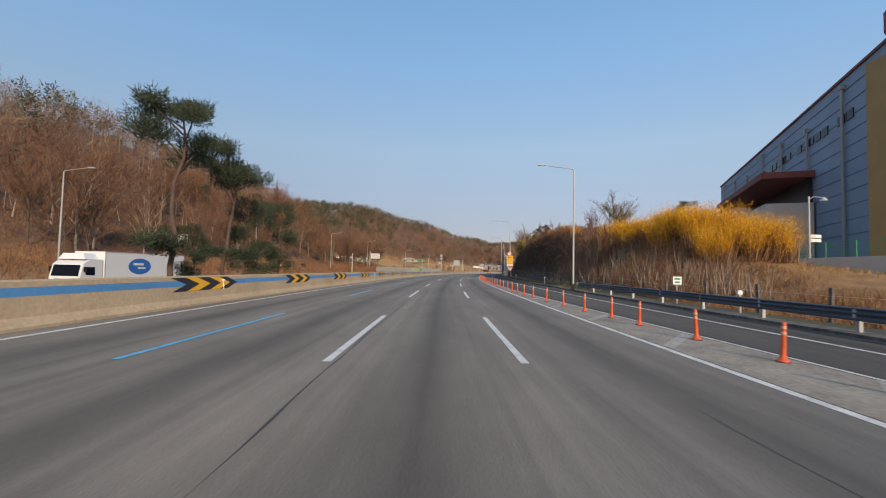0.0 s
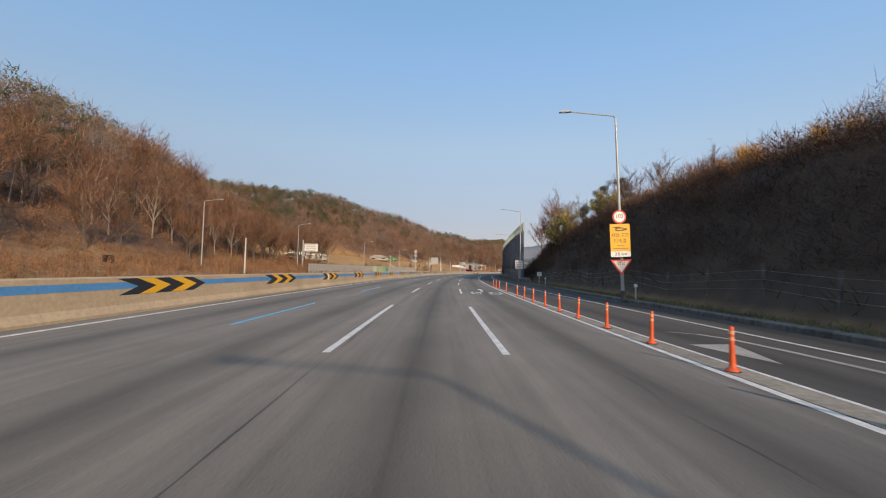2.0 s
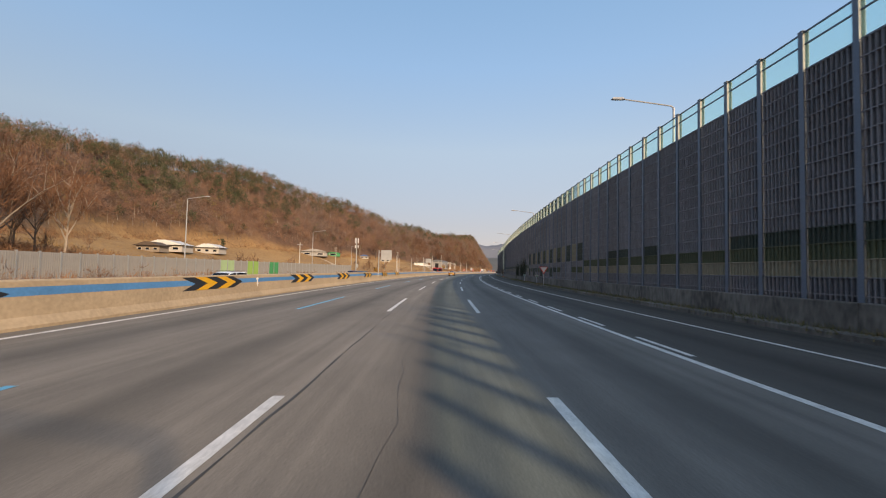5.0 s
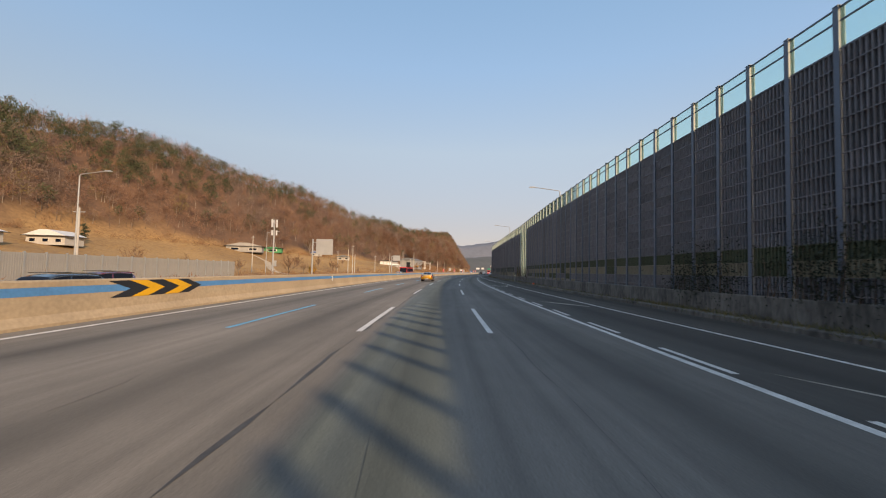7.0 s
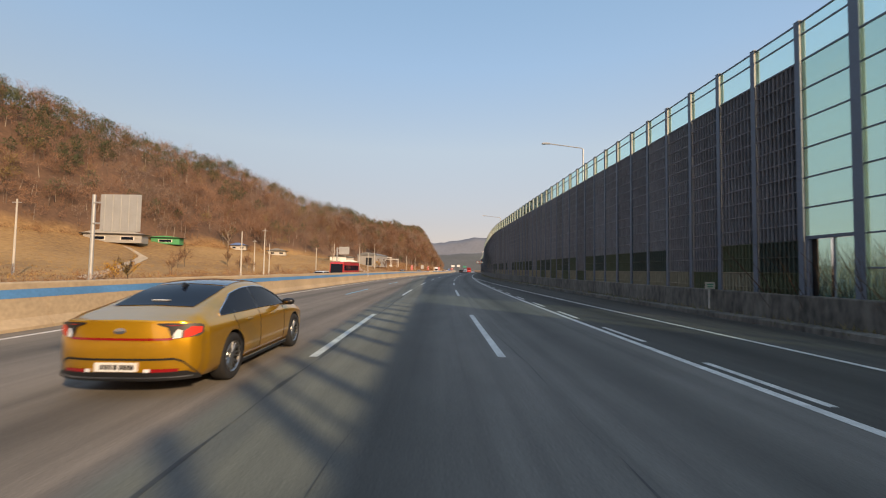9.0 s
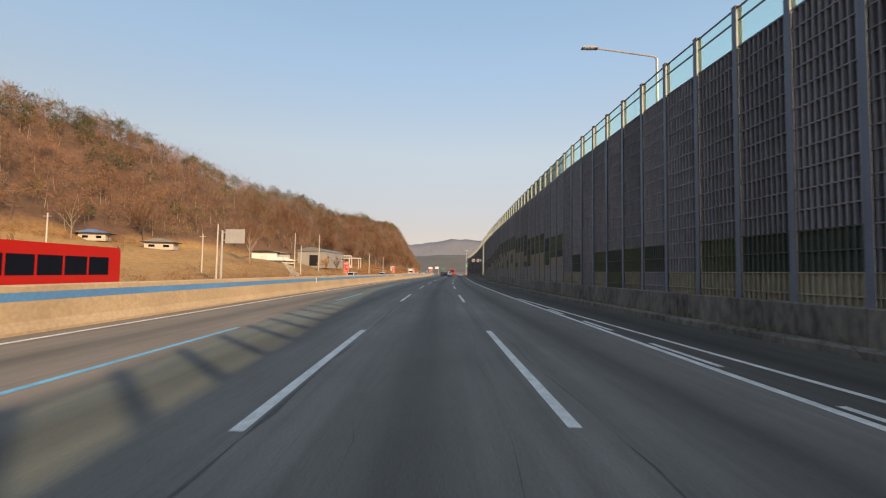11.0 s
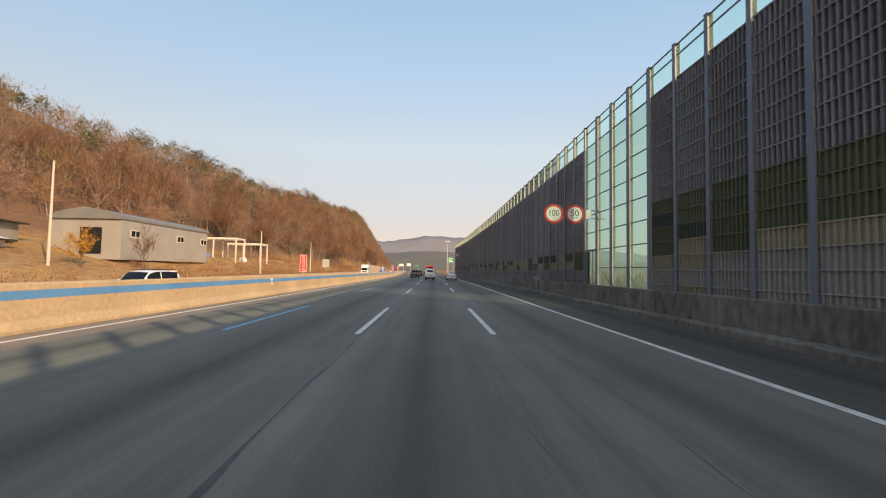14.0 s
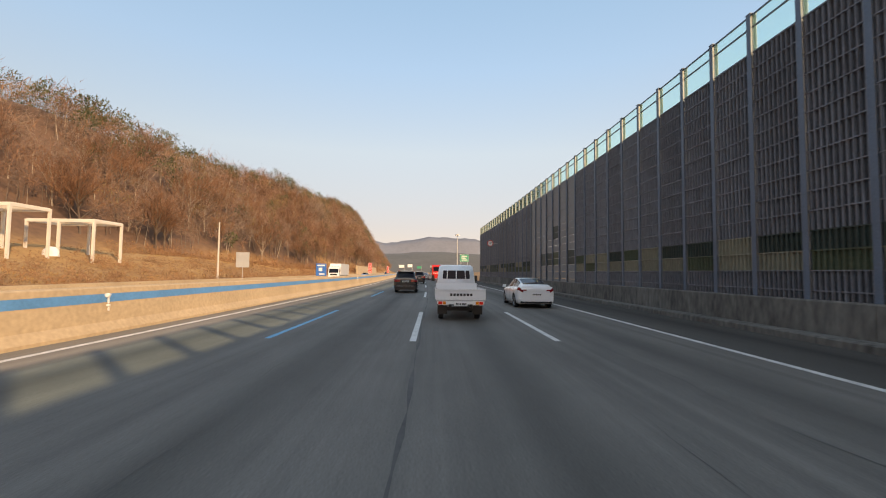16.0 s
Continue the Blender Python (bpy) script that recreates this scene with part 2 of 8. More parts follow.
SIGN_BACK = mat("sign_back_aluminium", (0.50, 0.50, 0.48), 0.5, 0.5, var=0.15)
CHROME = mat("chrome", (0.75, 0.75, 0.76), 0.12, 1.0, var=0.05, bump=0)
RUBBER = mat("tyre_rubber", (0.016, 0.016, 0.017), 0.85, var=0.2)
RIM = mat("alloy_rim", (0.30, 0.31, 0.32), 0.3, 0.9, var=0.1, bump=0)
TRIM_K = mat("black_trim", (0.012, 0.012, 0.013), 0.35, var=0.1, bump=0)
CAR_GLASS = mat("dark_car_glass", (0.008, 0.011, 0.020), 0.06, var=0.1, bump=0, spec=0.09)
TAIL = mat("tail_lamp_red", (0.26, 0.008, 0.010), 0.12, var=0.1, bump=0, coat=0.8)
TAIL_ON = lamp_mat("lit_tail_lamp", (0.6, 0.03, 0.02), 0.10)
AMBER = mat("amber_lens", (0.75, 0.22, 0.02), 0.15, var=0.1, bump=0)
LENS = mat("clear_lens", (0.75, 0.76, 0.78), 0.08, var=0.05, bump=0, coat=0.6)
GOLD = mat("gold_car_paint", (0.62, 0.315, 0.019), 0.28, 0.65, var=0.06, bump=0, coat=1.0)
PAINT_W = mat("white_car_paint", (0.74, 0.75, 0.76), 0.3, var=0.04, bump=0, coat=0.8)
PAINT_K = mat("black_car_paint", (0.012, 0.012, 0.014), 0.22, var=0.1, bump=0, coat=1.0)
PAINT_R = mat("red_coach_paint", (0.52, 0.018, 0.014), 0.3, var=0.06, bump=0, coat=0.8)
PAINT_M = mat("maroon_car_paint", (0.16, 0.010, 0.018), 0.25, 0.2, var=0.06, bump=0, coat=1.0)
PAINT_S = mat("silver_blue_paint", (0.36, 0.44, 0.52), 0.28, 0.5, var=0.06, bump=0, coat=1.0)
PAINT_N = mat("dark_blue_paint", (0.018, 0.028, 0.05), 0.24, 0.2, var=0.06, bump=0, coat=1.0)
BARK = mat("bark", (0.115, 0.085, 0.065), 0.95, var=0.35, scales=(2, 18), rand=0.4)
BARK_P = mat("pale_bark", (0.30, 0.25, 0.20), 0.95, var=0.3, scales=(2, 18), rand=0.4)
TWIG = mat("twigs", (0.160, 0.076, 0.044), 0.95, var=0.35, col2=(0.26, 0.130, 0.070), scales=(0.15, 2), island=0.5, rand=0.4, bump=0)
WOODS = mat("bare_woods", (0.165, 0.087, 0.057), 0.95, var=0.25, col2=(0.330, 0.186, 0.118), scales=(0.10, 0.4), island=0.25, bump=0)
WOODS_G = mat("bare_woods_grey", (0.165, 0.112, 0.086), 0.95, var=0.25, col2=(0.300, 0.215, 0.165), scales=(0.10, 0.4), island=0.25, bump=0)
WOODS_O = mat("budding_woods", (0.165, 0.125, 0.045), 0.95, var=0.25, col2=(0.290, 0.215, 0.085), scales=(0.10, 0.4), island=0.25, bump=0)
# paler than the near pines: distance haze is put into this green
NEEDLE_F = mat("hill_pine_needles", (0.050, 0.066, 0.032), 0.9, var=0.3, col2=(0.105, 0.118, 0.055), scales=(0.12, 0.5), island=0.3, bump=0)
NEEDLE = mat("pine_needles", (0.030, 0.048, 0.026), 0.9, var=0.4, col2=(0.060, 0.082, 0.042), scales=(0.6, 4), island=0.5, rand=0.3, bump=0)
YELLOW_F = mat("forsythia_flowers", (0.74, 0.385, 0.012), 0.9, var=0.3, scales=(0.5, 5), island=0.5, bump=0)
SPRING = mat("fresh_leaves", (0.15, 0.17, 0.05), 0.9, var=0.3, scales=(0.5, 5), island=0.5, bump=0)
BLOSSOM = mat("pale_blossom", (0.46, 0.38, 0.34), 0.9, var=0.2, scales=(0.5, 5), island=0.4, bump=0)
PALE_BUD = mat("yellow_green_buds", (0.36, 0.30, 0.09), 0.9, var=0.3, scales=(0.5, 5), island=0.5, bump=0)
# brush twigs with the slope's shade put into their colour
BRUSH_SHADE = mat("dark_thicket_twigs", (0.062, 0.040, 0.031), 0.95, var=0.4, col2=(0.135, 0.082, 0.058), scales=(0.15, 1.5), island=0.6, bump=0)
BRUSH = mat("dry_brush", (0.185, 0.090, 0.046), 0.95, var=0.4, col2=(0.36, 0.185, 0.092), scales=(0.15, 1.5), island=0.6, bump=0)
DRYGRASS = mat("dry_grass", (0.40, 0.225, 0.070), 0.95, var=0.3, col2=(0.52, 0.32, 0.115), scales=(0.1, 1.5), island=0.5, bump=0)
GREENGRASS = mat("verge_grass", (0.085, 0.105, 0.035), 0.95, var=0.3, col2=(0.20, 0.16, 0.07), scales=(0.2, 2), island=0.6, bump=0)
FACT_W = mat("factory_cladding", (0.21, 0.28, 0.37), 0.6, 0.1, var=0.12, scales=(0.2, 6), stretch=(1, 1, 0.1))
FACT_R = mat("rust_red_steel", (0.22, 0.055, 0.04), 0.7, var=0.2)
FACT_O = mat("ochre_tower", (0.34, 0.22, 0.085), 0.7, var=0.15)
RENDERW = mat("house_plaster", (0.50, 0.47, 0.42), 0.85, var=0.12)
METAL_SH = mat("shed_cladding", (0.34, 0.33, 0.31), 0.6, 0.2, var=0.15, scales=(0.3, 8))
ROOF_G = mat("grey_roofing", (0.17, 0.175, 0.175), 0.65, 0.1, var=0.2)
PATH_M = mat("pale_dirt_track", (0.50, 0.39, 0.27), 0.95, var=0.2)
TARP = mat("blue_tarpaulin", (0.08, 0.16, 0.36), 0.5, var=0.25)
FENCE_G = mat("fence_grey_panel", (0.33, 0.32, 0.30), 0.7, 0.1, var=0.12)
FENCE_L = mat("fence_light_green", (0.36, 0.50, 0.28), 0.7, var=0.1)
FENCE_Y = mat("fence_lime", (0.28, 0.45, 0.12), 0.7, var=0.1)
FENCE_D = mat("fence_green", (0.05, 0.30, 0.12), 0.7, var=0.1)
STAINLESS = mat("white_frame_paint", (0.62, 0.58, 0.52), 0.6, var=0.1)


# ---- mesh helpers ----
class MB:
    """Collects vertices and faces of one mesh."""

    def __init__(self):
        self.v, self.f, self.m, self.uv, self.smooth, self.weld = [], [], [], None, False, False

    def quad(self, *p, m=0):
        i = len(self.v)
        self.v += [tuple(q) for q in p]
        self.f.append(tuple(range(i, i + len(p))))
        self.m.append(m)
        return self

    def box(self, c, s, M=None, m=0, taper=1.0):
        x, y, z = (q / 2 for q in s)
        i = len(self.v)
        for dz, k in ((-z, 1.0), (z, taper)):
            for dx, dy in ((-x, -y), (x, -y), (x, y), (-x, y)):
                p = Vector((c[0] + dx * k, c[1] + dy * k, c[2] + dz))
                self.v.append(tuple(M @ p if M else p))
        for q in ((0, 3, 2, 1), (4, 5, 6, 7), (0, 1, 5, 4), (1, 2, 6, 5), (2, 3, 7, 6), (3, 0, 4, 7)):
            self.f.append(tuple(i + j for j in q))
            self.m.append(m)
        return self

    def tube(self, p0, p1, r0, r1=None, n=8, m=0, cap=True):
        p0, p1 = Vector(p0), Vector(p1)
        r1 = r0 if r1 is None else r1
        d = (p1 - p0).normalized()
        a = d.orthogonal().normalized()
        b = d.cross(a)
        i = len(self.v)
        for p, r in ((p0, r0), (p1, r1)):
            for k in range(n):
                t = 2 * math.pi * k / n
                self.v.append(tuple(p + a * (math.cos(t) * r) + b * (math.sin(t) * r)))
        for k in range(n):
            j = (k + 1) % n
            self.f.append((i + k, i + j, i + n + j, i + n + k))
            self.m.append(m)
        if cap:
            self.f += [tuple(i + k for k in reversed(range(n))), tuple(i + n + k for k in range(n))]
            self.m += [m, m]
        return self

    def path(self, pts, r, n=6, m=0):
        for a, b in zip(pts[:-1], pts[1:]):
            self.tube(a, b, r, r, n, m)
        return self

    def lathe(self, prof, M, n=20, m=0):
        """A turned shape: (radius, height) pairs about M's z axis."""
        i = len(self.v)
        for r, z in prof:
            for k in range(n):
                t = 2 * math.pi * k / n
                self.v.append(tuple(M @ Vector((r * math.cos(t), r * math.sin(t), z))))
        for a in range(len(prof) - 1):
            for k in range(n):
                j = (k + 1) % n
                self.f.append((i + a * n + k, i + a * n + j, i + (a + 1) * n + j, i + (a + 1) * n + k))
                self.m.append(m)
        return self

    def poly(self, pts, depth, M=None, m=0):
        """A flat outline in x, z, given thickness along y."""
        i, n = len(self.v), len(pts)
        for y in (-depth / 2, depth / 2):
            for x, z in pts:
                p = Vector((x, y, z))
                self.v.append(tuple(M @ p if M else p))
        self.f += [tuple(i + k for k in range(n)), tuple(i + n + k for k in reversed(range(n)))]
        self.m += [m, m]
        for k in range(n):
            j = (k + 1) % n
            self.f.append((i + j, i + k, i + n + k, i + n + j))
            self.m.append(m)
        return self

    def mesh(self, name, mats):
        me = bpy.data.meshes.new(name)
        me.from_pydata(self.v, [], self.f)
        for q in mats if isinstance(mats, (list, tuple)) else [mats]:
            me.materials.append(q)
        if any(self.m):
            me.polygons.foreach_set("material_index", self.m)
        if self.smooth:
            me.polygons.foreach_set("use_smooth", [True] * len(self.f))
        if self.uv is not None:
            lay = me.uv_layers.new(name="UVMap")
            idx = np.zeros(len(me.loops), dtype=np.int32)
            me.loops.foreach_get("vertex_index", idx)
            lay.data.foreach_set("uv", np.asarray(self.uv, dtype=np.float32)[idx].ravel())
        if self.weld:
            bm = bmesh.new()
            bm.from_mesh(me)
            bmesh.ops.remove_doubles(bm, verts=bm.verts, dist=0.012)
            bmesh.ops.recalc_face_normals(bm, faces=bm.faces)
            bm.to_mesh(me)
            bm.free()
        me.update()
        return me


def part(name, mb, material, parent=None, label="", m=None):
    ob = new(name, mb.mesh(name, material) if isinstance(mb, MB) else mb)
    if parent is not None:
        ob.parent = parent
    if m is not None:
        ob.matrix_basis = m
    if label:
        ob["label"] = label
    return ob


def thing(name, label, category, group="", kind="", m=None, data=None):
    ob = tagged(new(name, data), label, category, group, kind)
    if data is None:
        ob.empty_display_size = 0.3
    if m is not None:
        ob.matrix_basis = m
    return ob


def lettering(text, size, material, parent, m, depth=0.004, name="lettering", squash=1.0):
    cu = bpy.data.curves.new(name, "FONT")
    cu.body, cu.size, cu.extrude, cu.align_x, cu.align_y = text, size, depth, "CENTER", "CENTER"
    tmp = new("text_source", cu)
    me = bpy.data.meshes.new_from_object(tmp.evaluated_get(bpy.context.evaluated_depsgraph_get()))
    bpy.data.objects.remove(tmp)
    me.materials.clear()
    me.materials.append(material)
    return part(name, me, None, parent, m=m @ Matrix.Diagonal((squash, 1, 1, 1)))


FACING = Matrix.Rotation(radians(90), 4, "X")  # lays a text flat in x, y upright, seen from -y


def strip(mb, s0, s1, lat0, lat1, z, step=4.0, z1=None, m=0):
    """A ribbon along the road; lat0, lat1 and z may be functions of s."""
    n = max(1, int(math.ceil((s1 - s0) / step)))
    i = len(mb.v)
    fn = lambda q, s: q(s) if callable(q) else q
    if mb.uv is None:
        mb.uv = []
    for k in range(n + 1):
        s = s0 + (s1 - s0) * k / n
        za = fn(z, s)
        zb = za if z1 is None else fn(z1, s)
        for la, zz in ((fn(lat0, s), za), (fn(lat1, s), zb)):
            mb.v.append(R(s, la, zz))
            mb.uv.append((s, la))
    for k in range(n):
        a = i + 2 * k
        mb.f.append((a, a + 1, a + 3, a + 2))
        mb.m.append(m)
    return mb


def extrude_profile(mb, prof, s0, s1, lat, step=4.0, closed=True, m=0, z=0.0):
    """A cross-section of (offset, height) pairs run along the road at lat."""
    n = max(1, int(math.ceil((s1 - s0) / step)))
    i, k = len(mb.v), len(prof)
    for a in range(n + 1):
        s = s0 + (s1 - s0) * a / n
        la = lat(s) if callable(lat) else lat
        zz = z(s) if callable(z) else z
        for o, h in prof:
            mb.v.append(R(s, la + o, h + zz))
    for a in range(n):
        for b in range(k if closed else k - 1):
            c = (b + 1) % k
            mb.f.append((i + a * k + b, i + a * k + c, i + (a + 1) * k + c, i + (a + 1) * k + b))
            mb.m.append(m)
    if closed:
        mb.f += [tuple(i + q for q in range(k)), tuple(i + n * k + q for q in reversed(range(k)))]
        mb.m += [m, m]
    return mb


def piecewise(pairs):
    xs, ys = [p[0] for p in pairs], [p[1] for p in pairs]
    return lambda s: float(np.interp(s, xs, ys))


def smooth_of(pairs):
    """A smoothed curve through the pairs, for arrays."""
    xs = np.linspace(pairs[0][0], pairs[-1][0], 400)
    ys = np.interp(xs, [p[0] for p in pairs], [p[1] for p in pairs])
    ys = np.convolve(np.pad(ys, 12, mode="edge"), np.ones(25) / 25, "valid")
    return lambda s: np.interp(s, xs, ys)

# ---- the large structure ----
WALL = piecewise([(100, 12.1), (282, 12.1), (310, 11.3), (337, 10.1), (350, 9.4), (362, 9.1), (900, 9.1)])
EDGE = piecewise([(-120, 12.4), (35, 12.0), (60, 11.4), (282, 11.2), (310, 10.4), (337, 9.2), (350, 8.5), (362, 8.1), (900, 8.1), (4000, 8.1)])
LEFTZ = piecewise([(-120, -0.65), (300, -0.6), (430, -0.4), (520, -0.2), (700, 0.0)])
FOOT = smooth_of([(-120, -43), (150, -44), (190, -60), (245, -122), (300, -142), (350, -142), (430, -104), (475, -74), (520, -70), (560, -54), (640, -36), (740, -31.5), (950, -31), (1600, -40)])
FOOTZ = smooth_of([(-120, 1.5), (150, 1.5), (245, 9), (300, 12.5), (350, 13.5), (430, 10), (475, 6.5), (520, 6), (560, 4.5), (640, 2.5), (900, 1), (1600, 1)])
RIDGE = smooth_of([(-120, -98), (140, -100), (185, -105), (260, -150), (330, -180), (410, -165), (460, -158), (520, -130), (560, -108), (620, -90), (680, -72), (740, -64), (840, -62), (950, -64), (1060, -70), (1600, -80)])
RIDGEZ = smooth_of([(-120, 25), (40, 28), (90, 34), (140, 41), (185, 34), (260, 34), (330, 58), (410, 60), (460, 57), (530, 50), (570, 42), (610, 36), (650, 36), (700, 38), (760, 44), (850, 51), (960, 55), (1060, 52), (1150, 34), (1250, 8), (1600, 3)])
CREST = lambda s: np.interp(s, [-120, 0, 8, 14, 19, 25, 30, 40, 50, 60, 70, 80, 90, 100, 110, 120, 130, 150, 170, 200, 260, 1600], [0.5, 0.5, 0.5, 1.0, 2.6, 4.4, 5.1, 5.9, 6.8, 7.8, 8.5, 8.8, 8.8, 8.5, 8.2, 7.7, 7.2, 5.8, 4.4, 2.8, 1.5, 1.0])
YARD = lambda s: np.interp(s, [-120, 32, 60, 100, 170, 1600], [1.5, 1.8, 4.5, 6.0, 2.5, 1.0])


def smoothstep(u):
    u = np.clip(u, 0, 1)
    return u * u * (3 - 2 * u)


def hash_noise(x, y, size, seed=0):
    """Smooth value noise for arrays."""
    x, y = np.asarray(x, float) / size + 100 + seed * 17.3, np.asarray(y, float) / size + 100 + seed * 9.1
    xi, yi = np.floor(x), np.floor(y)
    h = lambda a, b: np.modf(np.abs(np.sin(a * 127.1 + b * 311.7) * 43758.5453))[0]
    fx, fy = smoothstep(x - xi), smoothstep(y - yi)
    return (h(xi, yi) * (1 - fx) + h(xi + 1, yi) * fx) * (1 - fy) + (h(xi, yi + 1) * (1 - fx) + h(xi + 1, yi + 1) * fx) * fy


def ground_z(s, lat):
    s, lat = np.asarray(s, float), np.asarray(lat, float)
    lz = np.interp(s, [-120, 300, 430, 520, 700], [-0.65, -0.6, -0.4, -0.2, 0.0])
    foot, fz, rid, rz = FOOT(s), FOOTZ(s), RIDGE(s), RIDGEZ(s)
    u = (-29.5 - lat) / np.maximum(-29.5 - foot, 1)
    terrace = np.interp(s, [190, 260, 400, 470], [0, 1, 1, 0])
    field = lz + (fz - lz) * (smoothstep(u) ** 0.8 * (1 - terrace) + np.clip(u, 0, 1) ** 2.6 * terrace)
    v = np.clip((foot - lat) / np.maximum(foot - rid, 1), 0, 1)
    hill = fz + (rz - fz) * (0.75 * v**0.9 + 0.25 * smoothstep(v))
    over = np.maximum(rid - lat, 0)
    left = np.where(lat < foot, hill - np.minimum(over * 0.12, rz * 0.6), field)
    rough = (hash_noise(s, lat, 34, 1) - 0.5) * 5.0 + (hash_noise(s, lat, 11, 2) - 0.5) * 1.4
    left = left + rough * np.clip((foot - lat + 6) / 30, 0, 1) + (hash_noise(s, lat, 9, 3) - 0.5) * 0.7 * np.clip((-33 - lat) / 10, 0, 1)
    road_left = lz * np.clip((-11.0 - lat) / 1.5, 0, 1) - 0.10
    cz, yz = CREST(s), YARD(s)
    wide = np.interp(s, [5, 25, 45, 60, 125, 150], [11.5, 8.5, 7.0, 5.2, 5.2, 8.0])
    up = smoothstep((lat - 13.6) / wide)
    right = -0.10 + cz * (0.5 * up + 0.5 * np.clip((lat - 13.6) / wide, 0, 1))
    back = np.clip((lat - 26) / np.interp(s, [32, 52], [4, 14]), 0, 1)
    right = right * (1 - back) + yz * back
    right = right + (hash_noise(s, lat, 6, 4) - 0.5) * 0.9 * np.clip((lat - 14.5) / 4, 0, 1)
    return np.where(lat < -29.5, left, np.where(lat < 13.6, road_left, right))


def build_ground():
    ss = np.concatenate([np.arange(-120, 700, 4.0), np.arange(700, 1200, 12.0), np.arange(1200, 4001, 100.0)])
    la = np.concatenate([[-900, -700, -540, -420, -340], np.arange(-290, -130, 8.0), np.arange(-130, -29, 3.0), [-29.4, -27, -20, -13, -11.2, -10.6, -5, 0, 6, 12, 13.4], np.arange(14.2, 30, 1.2), np.arange(30, 60, 4.0), [62, 80, 110, 160, 240, 350, 500, 640]])
    S, L = np.meshgrid(ss, la, indexing="ij")
    Z = ground_z(S, L)
    P = RA(S.ravel(), L.ravel(), Z.ravel())
    n, k = S.shape
    I = np.arange(n * k).reshape(n, k)
    F = np.stack([I[:-1, :-1], I[:-1, 1:], I[1:, 1:], I[1:, :-1]], -1).reshape(-1, 4)
    me = bpy.data.meshes.new("ground")
    me.from_pydata(P.tolist(), [], F.tolist())
    me.polygons.foreach_set("use_smooth", [True] * len(me.polygons))
    edge = (hash_noise(S, L, 14, 9) - 0.5) * 10 + (hash_noise(S, L, 5, 10) - 0.5) * 4
    shares = {
        "golden_field": np.where(L < -29.5, smoothstep((S - 183 + edge) / 8), 0.0),
        "leaf_litter": smoothstep((FOOT(S) + edge * 0.7 - L) / 5),
        # slope floor colour darkened to stand for the shade lying on it
        "dark_soil": np.where((L > 13.4) & (L < 27) & (S < 152), smoothstep((S - 48 + edge) / 10), 0.0),
    }
    m = mat("ground_earth_and_dry_grass", (0.215, 0.108, 0.047), 0.95, var=0.4, col2=(0.38, 0.222, 0.095), scales=(0.035, 0.9), bump=0.4)
    N, Lk = m.node_tree.nodes, m.node_tree.links
    shade = N["Principled BSDF"].inputs["Base Color"]
    grain = next(k for k in N if k.bl_idname == "ShaderNodeMapRange").outputs[0]
    for name, lo, hi in (("golden_field", (0.20, 0.110, 0.045), (0.47, 0.28, 0.112)), ("leaf_litter", (0.090, 0.052, 0.034), (0.175, 0.098, 0.060)), ("dark_soil", (0.045, 0.032, 0.024), (0.105, 0.070, 0.044))):
        me.attributes.new(name, "FLOAT", "POINT").data.foreach_set("value", shares[name].ravel().astype(np.float32))
        at, tone, mix = N.new("ShaderNodeAttribute"), N.new("ShaderNodeMix"), N.new("ShaderNodeMix")
        at.attribute_name = name
        tone.data_type = mix.data_type = "RGBA"
        tone.inputs["A"].default_value, tone.inputs["B"].default_value = (*lo, 1), (*hi, 1)
        Lk.new(grain, tone.inputs["Factor"])
        Lk.new(at.outputs["Fac"], mix.inputs["Factor"])
        Lk.new(shade.links[0].from_socket, mix.inputs["A"])
        Lk.new(tone.outputs["Result"], mix.inputs["B"])
        Lk.new(mix.outputs["Result"], shade)
    me.materials.append(m)
    tagged(new("ground", me), "dry brown grass and leaf litter on hills", "ground", kind="structure")


build_ground()


